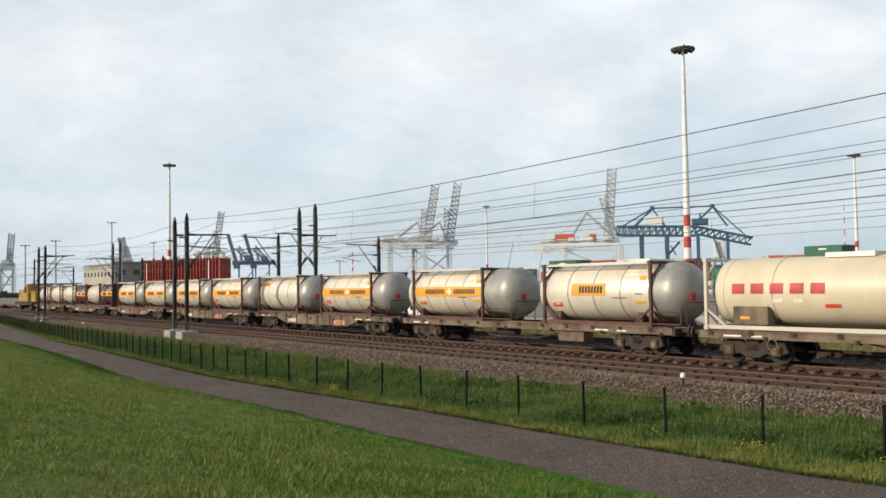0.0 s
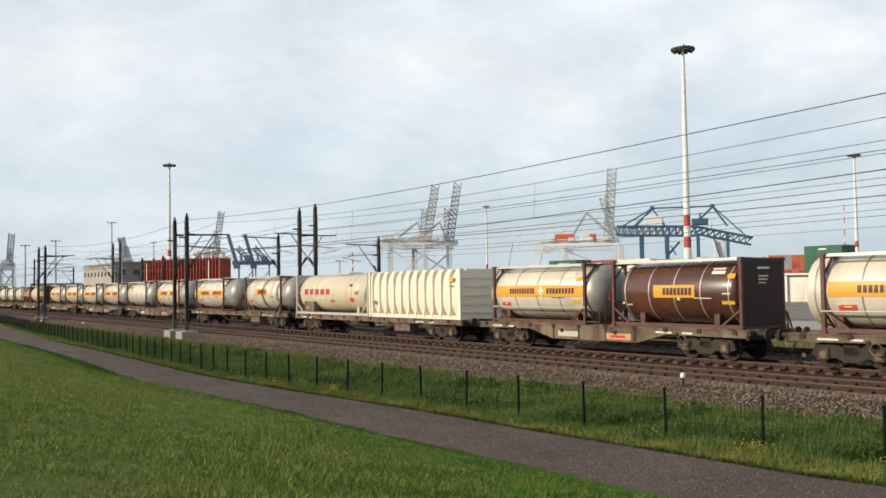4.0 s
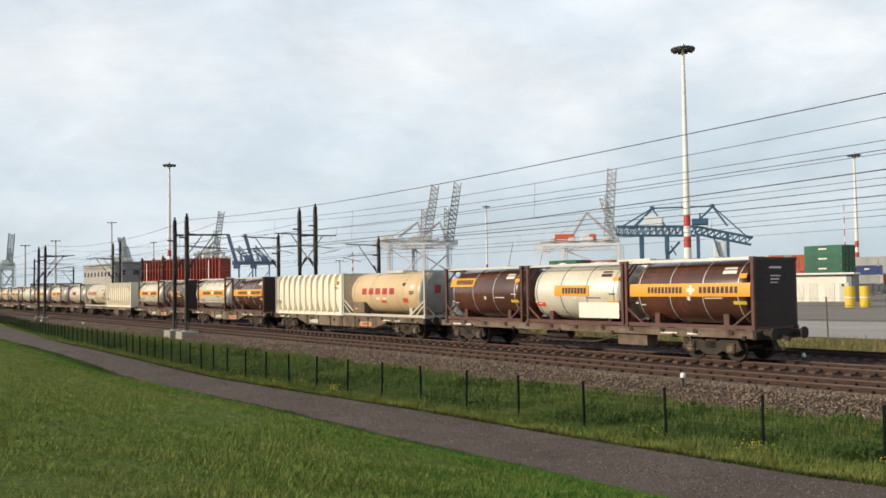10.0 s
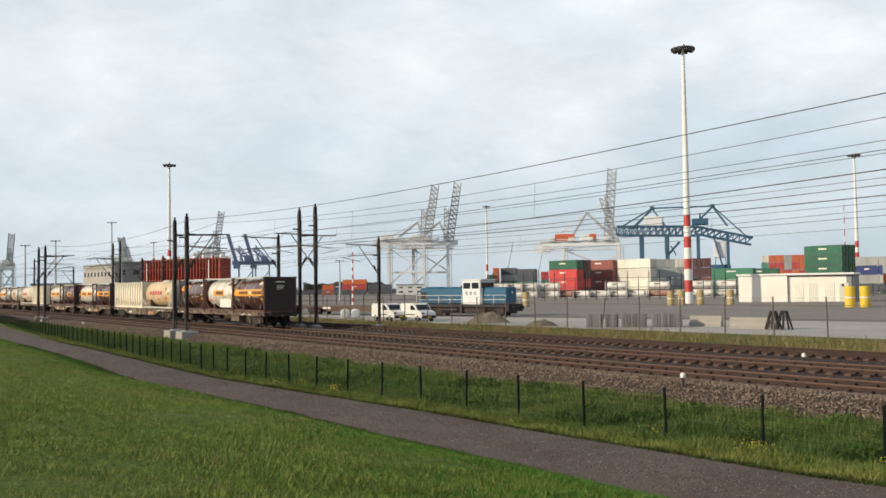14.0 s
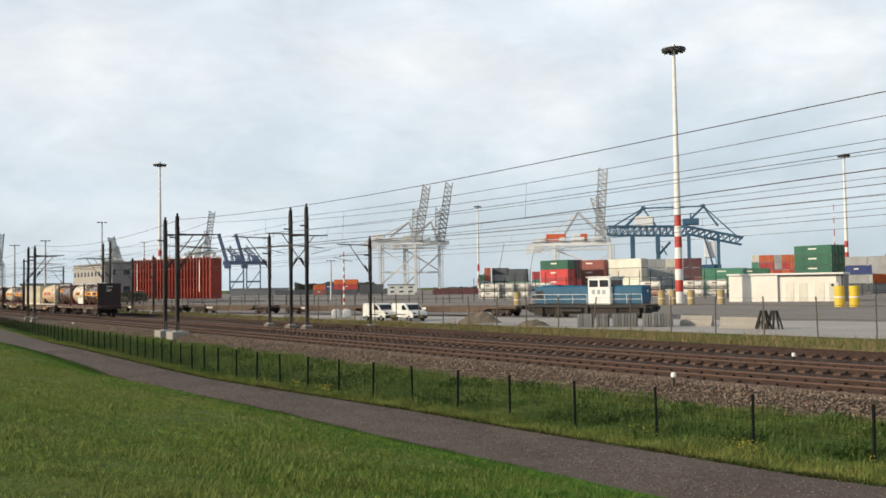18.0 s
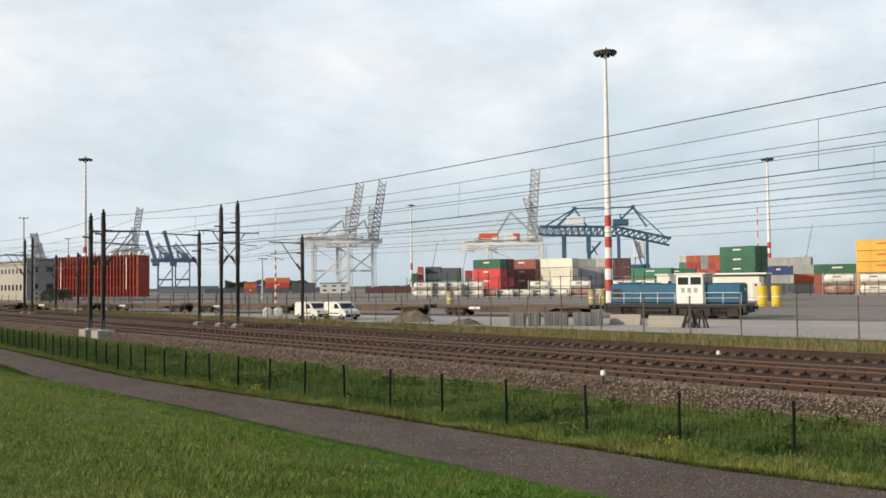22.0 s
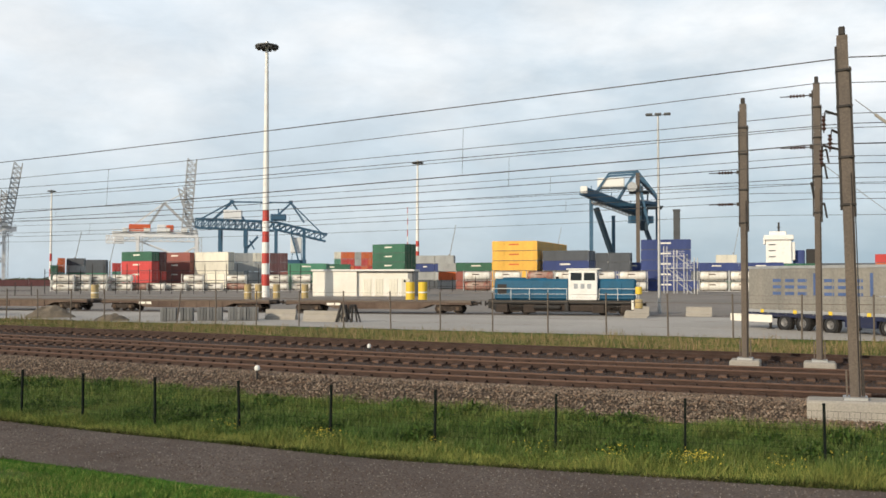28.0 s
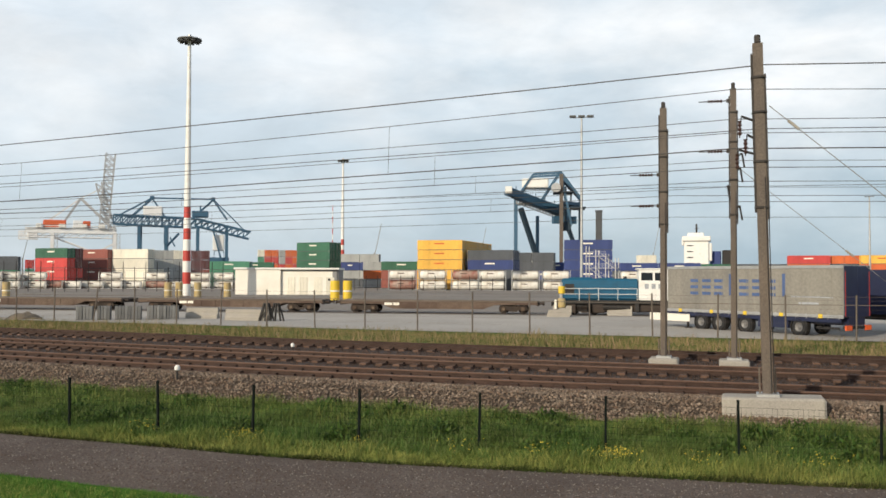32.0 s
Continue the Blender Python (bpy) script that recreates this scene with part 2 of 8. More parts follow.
# ---------------------------------------------------------------- mesh tools
class Shape:
    """Collects plain pieces of one mesh."""

    def __init__(self):
        self.v, self.f = [], []

    def add(self, pts, faces):
        k = len(self.v)
        self.v += [tuple(p) for p in pts]
        self.f += [tuple(i + k for i in q) for q in faces]
        return self

    def box(self, x0, x1, y0, y1, z0, z1):
        return self.add([(x0, y0, z0), (x1, y0, z0), (x1, y1, z0), (x0, y1, z0), (x0, y0, z1), (x1, y0, z1), (x1, y1, z1), (x0, y1, z1)],
                        [(0, 3, 2, 1), (4, 5, 6, 7), (0, 1, 5, 4), (1, 2, 6, 5), (2, 3, 7, 6), (3, 0, 4, 7)])

    def cbox(self, x0, x1, y0, y1, z0, z1, c):
        """A box with all edges chamfered by c."""
        pts, idx = [], {}
        xs, ys, zs = (x0, x1), (y0, y1), (z0, z1)
        for i in (0, 1):
            for j in (0, 1):
                for k in (0, 1):
                    sx, sy, sz = (1, -1)[i], (1, -1)[j], (1, -1)[k]
                    for a, p in enumerate(((xs[i], ys[j] + sy * c, zs[k] + sz * c), (xs[i] + sx * c, ys[j], zs[k] + sz * c), (xs[i] + sx * c, ys[j] + sy * c, zs[k]))):
                        idx[i, j, k, a] = len(pts)
                        pts.append(p)
        g = lambda i, j, k, a: idx[i, j, k, a]
        fs = []
        for i in (0, 1):
            fs.append([g(i, 0, 0, 0), g(i, 1, 0, 0), g(i, 1, 1, 0), g(i, 0, 1, 0)])
            fs.append([g(0, i, 0, 1), g(1, i, 0, 1), g(1, i, 1, 1), g(0, i, 1, 1)])
            fs.append([g(0, 0, i, 2), g(1, 0, i, 2), g(1, 1, i, 2), g(0, 1, i, 2)])
        for a in (0, 1):
            for b in (0, 1):
                fs.append([g(0, a, b, 1), g(1, a, b, 1), g(1, a, b, 2), g(0, a, b, 2)])
                fs.append([g(a, 0, b, 0), g(a, 1, b, 0), g(a, 1, b, 2), g(a, 0, b, 2)])
                fs.append([g(a, b, 0, 0), g(a, b, 1, 0), g(a, b, 1, 1), g(a, b, 0, 1)])
        for i in (0, 1):
            for j in (0, 1):
                for k in (0, 1):
                    fs.append([g(i, j, k, 0), g(i, j, k, 1), g(i, j, k, 2)])
        mid = Vector(((x0 + x1) / 2, (y0 + y1) / 2, (z0 + z1) / 2))
        out = []
        for q in fs:
            a, b, d = (Vector(pts[q[m]]) for m in (0, 1, 2))
            nrm = (b - a).cross(d - a)
            cen = sum((Vector(pts[m]) for m in q), Vector()) / len(q)
            out.append(tuple(q) if nrm.dot(cen - mid) > 0 else tuple(reversed(q)))
        return self.add(pts, out)

    def beam(self, p, q, w, h=None):
        """A bar of w by h from p to q."""
        p, q, h = Vector(p), Vector(q), h or w
        d = (q - p).normalized()
        side = d.cross(Vector((0, 0, 1)))
        side = Vector((1, 0, 0)) if side.length < 1e-3 else side.normalized()
        up = side.cross(d)
        a, b = side * w / 2, up * h / 2
        pts = [p - a - b, p + a - b, p + a + b, p - a + b, q - a - b, q + a - b, q + a + b, q - a + b]
        return self.add(pts, [(0, 3, 2, 1), (4, 5, 6, 7), (0, 1, 5, 4), (1, 2, 6, 5), (2, 3, 7, 6), (3, 0, 4, 7)])

    def tube(self, p, q, r, n=8, r2=None, caps=True):
        p, q, r2 = Vector(p), Vector(q), r if r2 is None else r2
        d = (q - p).normalized()
        side = d.cross(Vector((0, 0, 1)))
        side = Vector((1, 0, 0)) if side.length < 1e-3 else side.normalized()
        up = side.cross(d)
        ring = [side * math.cos(2 * math.pi * i / n) + up * math.sin(2 * math.pi * i / n) for i in range(n)]
        pts = [p + c * r for c in ring] + [q + c * r2 for c in ring]
        fs = [(i, (i + 1) % n, n + (i + 1) % n, n + i) for i in range(n)]
        if caps:
            fs += [tuple(reversed(range(n))), tuple(range(n, 2 * n))]
        return self.add(pts, fs)

    def lathe(self, profile, n=28, axis="x", at=(0, 0, 0), ring=False):
        """Turns a profile of (along, radius) about an axis through at; ring: the profile closes on itself."""
        pts, fs = [], []
        for a, r in profile:
            for i in range(n):
                c, s = r * math.cos(2 * math.pi * i / n), r * math.sin(2 * math.pi * i / n)
                p = {"x": (a, c, s), "y": (s, a, c), "z": (c, s, a)}[axis]
                pts.append((p[0] + at[0], p[1] + at[1], p[2] + at[2]))
        m = len(profile)
        for k in range(m - 1):
            for i in range(n):
                j = (i + 1) % n
                fs.append((k * n + i, k * n + j, (k + 1) * n + j, (k + 1) * n + i))
        if ring:
            fs += [((m - 1) * n + i, (m - 1) * n + (i + 1) % n, (i + 1) % n, i) for i in range(n)]
        else:
            fs += [tuple(reversed(range(n))), tuple(range((m - 1) * n, m * n))]
        return self.add(pts, fs)

    def path(self, line, r, n=5):
        """One unbroken round bar along a line of points."""
        pts, fs = [], []
        for i, p in enumerate(line):
            d = (line[min(i + 1, len(line) - 1)] - line[max(i - 1, 0)]).normalized()
            side = d.cross(Vector((0, 0, 1))).normalized()
            up = side.cross(d)
            pts += [p + side * (r * math.cos(2 * math.pi * k / n)) + up * (r * math.sin(2 * math.pi * k / n)) for k in range(n)]
        for i in range(len(line) - 1):
            fs += [(i * n + k, i * n + (k + 1) % n, (i + 1) * n + (k + 1) % n, (i + 1) * n + k) for k in range(n)]
        return self.add(pts, fs)

    def prism(self, outline, y0, y1):
        """An outline in x and z, drawn out along y."""
        n = len(outline)
        pts = [(x, y0, z) for x, z in outline] + [(x, y1, z) for x, z in outline]
        fs = [tuple(range(n)), tuple(reversed(range(n, 2 * n)))] + [(i, i + n, (i + 1) % n + n, (i + 1) % n) for i in range(n)]
        return self.add(pts, fs)

    def mesh(self, name, material, smooth=False):
        me = bpy.data.meshes.new(name)
        me.from_pydata(self.v, [], self.f)
        me.materials.append(material)
        if smooth:
            me.polygons.foreach_set("use_smooth", [True] * len(me.polygons))
            me.set_sharp_from_angle(angle=radians(40))
        me.update()
        return me


def part(name, shape, material, parent, label="", smooth=False, at=None):
    """One mesh object under a thing or a part. shape: a Shape or a ready mesh."""
    me = shape.mesh(name, material, smooth) if isinstance(shape, Shape) else shape
    ob = new(name, me)
    ob.parent = parent
    if at is not None:
        ob.matrix_basis = at
    if label:
        ob["label"] = label
    return ob


def thing(name, label, category, group="", m=None, kind=""):
    ob = new(name)
    ob.empty_display_size = 0.3
    if m is not None:
        ob.matrix_basis = m
    return tagged(ob, label, category, group, kind)


def solid(name, shape, material, label="", category="", kind="", smooth=False, m=None, group=""):
    """A thing of one mesh."""
    ob = new(name, shape.mesh(name, material, smooth))
    if m is not None:
        ob.matrix_basis = m
    return tagged(ob, label, category, group, kind)


# ---------------------------------------------------------------- the line of the railway
def bend(s):
    """How far the line has swung away at s metres along it."""
    return 0.075 * (s + 9 * (math.log(math.cosh((s - 10) / 9)) - math.log(math.cosh(10 / 9))))


def slope(s):
    return 0.075 * (1 + math.tanh((s - 10) / 9))


def on_line(s, o, z=0.0):
    return Vector((-s, bend(s) + o, z))


def line_pose(s, o, z=0.0):
    """Pose on the line: x points back along it, y away from the camera."""
    return pose(-s, bend(s) + o, z, 0, 0, -math.degrees(math.atan(slope(s))))


ARC_S = np.linspace(-400, 900, 26001)
ARC_G = 0.075 * (ARC_S + 9 * (np.log(np.cosh((ARC_S - 10) / 9)) - math.log(math.cosh(10 / 9))))
ARC_L = np.concatenate([[0], np.cumsum(np.hypot(np.diff(ARC_S), np.diff(ARC_G)))])
ARC_L -= np.interp(0, ARC_S, ARC_L)


def along(length):
    """The s that lies so many metres along the curved line."""
    return float(np.interp(length, ARC_L, ARC_S))


def polar(az, d, z=0.0):
    """A far place: degrees to the left of the way across the tracks, metres from the viewpoint."""
    return Vector((-math.sin(radians(az)) * d, math.cos(radians(az)) * d, z))


T1, T2, T3 = 25.35, 30.1, 35.9      # the tracks' centre lines
YARD_Z = -0.6


# ---------------------------------------------------------------- ground
PROFILE = [(-900, 3.0), (-40, 2.0), (-6, 1.3), (0, 1.13), (4, 0.66), (8, 0.1), (11.4, -0.4), (13.0, -0.84), (13.45, -0.92), (13.8, -0.97), (16.7, -0.97), (17.05, -0.93), (18.4, -0.84), (20.5, -0.72),
           (22.2, -0.6), (23.0, -0.52), (38.5, -0.45), (42, -0.5), (52, -0.62), (56, YARD_Z - 0.03), (90, YARD_Z - 0.03), (200, YARD_Z - 0.05), (600, YARD_Z - 0.1), (4200, YARD_Z - 1.0)]
# the path's two edges and the low fence swing a little beside the line: (s, near edge, far edge, fence)
VERGE = [(-30, 14.6, 19.6, 20.8), (-8, 13.9, 18.5, 20.1), (0, 13.5, 17.75, 19.6), (4.5, 13.4, 17.38, 19.08), (8, 13.42, 17.0, 18.58), (12, 13.55, 17.05, 18.35), (16, 13.6, 16.93, 17.8), (20, 13.6, 16.9, 17.6),
         (25, 13.58, 16.55, 17.2), (30, 13.35, 16.18, 16.65), (35, 12.98, 15.88, 16.3), (40, 13.0, 16.0, 16.4), (48, 13.65, 16.33, 16.75), (58, 14.05, 16.75, 17.2), (70, 14.2, 16.95, 17.5), (90, 14.9, 18.0, 18.6), (120, 16.6, 20.0, 20.6)]


def swing(s, c):
    """The true offset of a place on the bank or verge, whose profile is drawn for a path from 13.45 to 17.05 and a fence at 18.4."""
    lo, up, fe = (np.interp(s, [v[0] for v in VERGE], [v[k] for v in VERGE]) for k in (1, 2, 3))
    return np.where(c < 3, c, np.where(c < 13.45, 3 + (c - 3) * (lo - 3) / 10.45, np.where(c < 17.05, lo + (c - 13.45) * (up - lo) / 3.6,
                    np.where(c < 18.4, up + (c - 17.05) * (fe - up) / 1.35, np.where(c < 22.0, fe + (c - 18.4) * (22.0 - fe) / 3.6, c)))))


def ground_z(o):
    return float(np.interp(o, [p[0] for p in PROFILE], [p[1] for p in PROFILE]))


def strip(name, s_list, o_list, zf, material, kind="structure", label="", category=""):
    sh = Shape()
    pts = [on_line(s, float(swing(s, o)), zf(s, o)) for s in s_list for o in o_list]
    n = len(o_list)
    fs = [(i * n + j, i * n + j + 1, (i + 1) * n + j + 1, (i + 1) * n + j) for i in range(len(s_list) - 1) for j in range(n - 1)]
    sh.add(pts, fs)
    return solid(name, sh, material, label, category, kind, smooth=True)


def rough_z(s, o):
    z = ground_z(o)
    if o < 22:
        z += (0.05 * noise.noise((s * 0.25, o * 0.25, 0)) + 0.025 * noise.noise((s * 0.9, o * 0.9, 4))) * min(1, max(0, abs(o - 15.25) - 1.9) / 2)
    return z


S_FAR = [-3000, -900, -300, -120, -60] + [x * 2.0 for x in range(-20, 60)] + [130, 160, 220, 300, 450, 900, 3000]
O_NEAR = [-900, -300, -100, -40, -15, -6, -3, 0, 2] + [3 + 0.5 * x for x in range(20)] + [13.0, 13.45, 13.8, 15.25, 16.7, 17.05, 17.4, 17.9, 18.4, 19.0, 19.6, 20.2, 20.8, 21.4, 22.0, 22.5] + [23, 25, 30, 38.5, 42, 47, 52, 56, 90, 200, 600, 1800, 4200]
strip("ground", S_FAR, O_NEAR, rough_z, GRASS, "structure", "mown green grass bank beside the railway", "ground")
S_PATH = [-300, -120, -60, -30] + [x * 3.0 for x in range(-8, 45)] + [150, 200, 300, 500]
strip("path", S_PATH, [13.45 + x * 0.36 for x in range(11)], lambda s, o: -0.905 + 0.05 * math.cos((o - 15.25) / 1.8 * 1.57) + 0.01 * noise.noise((s * 0.6, o, 3)), ASPHALT, "structure", "grey worn asphalt service path between grass banks", "path")
strip("ballast", S_PATH, [22.2, 22.7, 23.4, 23.9, 27.0, 32.0, 37.6, 38.3, 39.0], lambda s, o: {22.2: -0.62, 22.7: -0.47, 23.4: -0.2, 23.9: -0.16, 38.3: -0.25, 39.0: -0.5}.get(o, -0.205), RUSTBED, "structure", "rust-brown ballast bed of three railway tracks", "ballast")
strip("ballast_shoulder", S_PATH, [22.1, 22.6, 23.2, 23.75, 24.3], lambda s, o: {22.1: -0.6, 22.6: -0.44, 23.2: -0.19, 23.75: -0.14, 24.3: -0.2}[o], BALLAST, "structure", "grey-brown ballast shoulder of coarse stones", "ballast")


def band(name, xs, y0, y1, z, material, label, category):
    """A level strip between two lines over x."""
    sh = Shape()
    pts = [(x, f(x), z) for x in xs for f in (y0, y1)]
    sh.add(pts, [(2 * i, 2 * i + 1, 2 * i + 3, 2 * i + 2) for i in range(len(xs) - 1)])
    return solid(name, sh, material, label, category, "structure")


def siding_y(x):
    """The siding in the yard, which the flat wagons stand on."""
    return 86 + 0.14 * x


def yard_edge(x):
    """Where the yard's paving meets the verge."""
    return 54.0 + 0.5 * bend(-x)


XS = [600, 300, 150, 80, 40, 20] + [-5.0 * k for k in range(0, 40)] + [-260, -400, -700]
band("yard_road", XS, lambda x: yard_edge(x) + 0.6, lambda x: max(siding_y(x) - 3.2, yard_edge(x) + 0.7), YARD_Z + 0.006, PAVING, "pale concrete yard road beside the sidings", "road")
band("terminal_ground", XS, lambda x: max(siding_y(x) - 3.2, yard_edge(x) + 0.7), lambda x: 900, YARD_Z + 0.004, YARD, "grey-brown asphalt of the container terminal", "ground")


# ---------------------------------------------------------------- tracks
def rail_mesh(s0, s1, o, step=3.0):
    """A rail with foot, web and head."""
    prof = [(-0.07, -0.17), (0.07, -0.17), (0.07, -0.155), (0.012, -0.13), (0.012, -0.045), (0.036, -0.03), (0.036, 0), (-0.036, 0), (-0.036, -0.03), (-0.012, -0.045), (-0.012, -0.13), (-0.07, -0.155)]
    sh, n = Shape(), len(prof)
    ss = list(np.arange(s0, s1 + 0.01, step))
    pts = [on_line(s, o + a, b) for s in ss for a, b in prof]
    fs = [(i * n + j, i * n + (j + 1) % n, (i + 1) * n + (j + 1) % n, (i + 1) * n + j) for i in range(len(ss) - 1) for j in range(n)]
    return sh.add(pts, fs)


def head_mesh(s0, s1, o, step=3.0):
    sh = Shape()
    ss = list(np.arange(s0, s1 + 0.01, step))
    prof = ((-0.040, -0.036), (-0.040, 0.001), (-0.028, 0.004), (0.028, 0.004), (0.040, 0.001), (0.040, -0.036))
    pts = [on_line(s, o + a, b) for s in ss for a, b in prof]
    return sh.add(pts, [(6 * i + j, 6 * i + j + 1, 6 * i + j + 7, 6 * i + j + 6) for i in range(len(ss) - 1) for j in range(5)])


CHAIR = mat("rail_chair_dark", (0.05, 0.028, 0.02), 0.9, 0, 0.3, 3.0)


def sleeper_shape(sh, m):
    """A concrete sleeper with sunken middle; its dark rail chairs come last."""
    blocks = ((-0.13, 0.13, -1.26, -0.42, -0.27, -0.135), (-0.12, 0.12, -0.42, 0.42, -0.27, -0.165), (-0.13, 0.13, 0.42, 1.26, -0.27, -0.135))
    chairs = [(-0.11, 0.11, y - 0.15, y + 0.15, -0.14, -0.09) for y in (-0.75, 0.75)]
    for x0, x1, y0, y1, z0, z1 in blocks + tuple(chairs):
        sh.add([m @ Vector(p) for p in ((x0, y0, z0), (x1, y0, z0), (x1, y1, z0), (x0, y1, z0), (x0 * 0.9, y0, z1), (x1 * 0.9, y0, z1), (x1 * 0.9, y1, z1), (x0 * 0.9, y1, z1))],
               [(4, 5, 6, 7), (0, 1, 5, 4), (1, 2, 6, 5), (2, 3, 7, 6), (3, 0, 4, 7)])
    return sh


def sleeper_mesh(sh):
    me = sh.mesh("sleeper", SLEEPER)
    me.materials.append(CHAIR)
    for p in me.polygons:
        p.material_index = 1 if p.index % 25 >= 15 else 0
    return me


sleeper_me = sleeper_mesh(sleeper_shape(Shape(), Matrix()))


def sleepers_joined(s_values, o):
    sh = Shape()
    for s in s_values:
        sleeper_shape(sh, line_pose(s, o))
    return sh


def railway_track(name, o, label, shiny):
    tr = thing(name, label, "railway track", "railway tracks", kind="structure")
    for side in (-0.75, 0.75):
        rail = part("rail", rail_mesh(-150, 390, o + side), RAIL, tr)
        part("rail_head", head_mesh(-150, 390, o + side), RAILTOP if shiny else RAIL, rail, "rust-brown running head of the rail")
    return tr


tracks = [railway_track("track_1", T1, "rust-brown main track on concrete sleepers in ballast", True),
          railway_track("track_2", T2, "rust-brown main track under the container train", True),
          railway_track("track_3", T3, "overgrown rusty third track beside the weeds", False)]


# ---------------------------------------------------------------- fence, poles and wires
FENCE_STEP = 2.675


def low_fence():
    fn = thing("fence", "low dark-green wire mesh fence on steel posts in the grass", "fence", kind="structure")
    post_me = Shape().cbox(-0.025, 0.025, -0.03, 0.03, -0.25, 1.16, 0.006).cbox(-0.029, 0.029, -0.034, 0.034, 1.15, 1.185, 0.006).mesh("post", POST)
    mesh = Shape()
    for i in range(27):
        x = -FENCE_STEP / 2 + (i + 0.5) * FENCE_STEP / 27
        mesh.box(x - 0.0017, x + 0.0017, -0.0017, 0.0017, 0.02, 1.04)
    for j in range(9):
        z = 0.04 + j * 0.124
        mesh.box(-FENCE_STEP / 2, FENCE_STEP / 2, -0.0022, 0.0022, z - 0.0022, z + 0.0022)
    mesh_me = mesh.mesh("mesh_panel", POST)
    spots = [7.45]
    while spots[-1] < 118:
        spots.append(spots[-1] + min(2.7, max(1.55, 2.55 - 0.033 * (spots[-1] - 8))))
    while spots[0] > -32:
        spots.insert(0, spots[0] - 2.66)
    places = [on_line(s, float(swing(s, 18.4)), ground_z(18.4)) for s in spots]
    for p, q in zip(places, places[1:]):
        d = q - p
        turn = math.degrees(math.atan2(d.y, d.x)) + 180
        part("post", post_me, POST, fn, at=pose(p.x, p.y, p.z, random.uniform(-1.2, 1.2), random.uniform(-1.2, 1.2), turn))
        mid = (p + q) / 2
        part("mesh_panel", mesh_me, POST, fn, at=pose(mid.x, mid.y, mid.z, 0, 0, turn) @ Matrix.Diagonal((d.length / FENCE_STEP, 1, 1, 1)))
    return fn


low_fence()


def yard_fence():
    fn = thing("yard_fence", "tall see-through wire fence along the terminal yard", "fence", kind="structure")
    post_me = Shape().tube((0, 0, -0.1), (0, 0, 2.5), 0.05, 8).mesh("post", POLE)
    for k in range(-9, 60):
        x = 4.0 - 3.65 * k
        y = yard_edge(x) + 0.8
        part("post", post_me, POLE, fn, at=pose(x, y, YARD_Z, random.uniform(-1.5, 1.5), random.uniform(-1.5, 1.5) + (9 if k == 13 else 0), 0))
        x2, y2 = x - 3.65, yard_edge(x - 3.65) + 0.8
        wires = Shape()
        for z in (1.95, 2.4):
            wires.beam((x, y, YARD_Z + z), (x2, y2, YARD_Z + z), 0.035 if z < 2 else 0.012)
        for z in (0.5, 0.9, 1.3, 1.7, 2.2):
            wires.beam((x, y, YARD_Z + z), (x2, y2, YARD_Z + z), 0.006)
        part("fence_wire", wires, POLE, fn)
    return fn


def h_section(h, z0, z1):
    """A rolled H-section upright, its flanges across the line."""
    g, w = h - 0.03, 0.02
    ring = [(-h, -h), (h, -h), (h, -g), (w, -g), (w, g), (h, g), (h, h), (-h, h), (-h, g), (-w, g), (-w, -g), (-h, -g)]
    pts = [(x, y, z) for z in (z0, z1) for x, y in ring]
    fs = [(i, (i + 1) % 12, 12 + (i + 1) % 12, 12 + i) for i in range(12)]
    fs += [(12, 13, 14, 15, 22, 23), (15, 16, 21, 22), (16, 17, 18, 19, 20, 21)]
    return Shape().add(pts, fs)


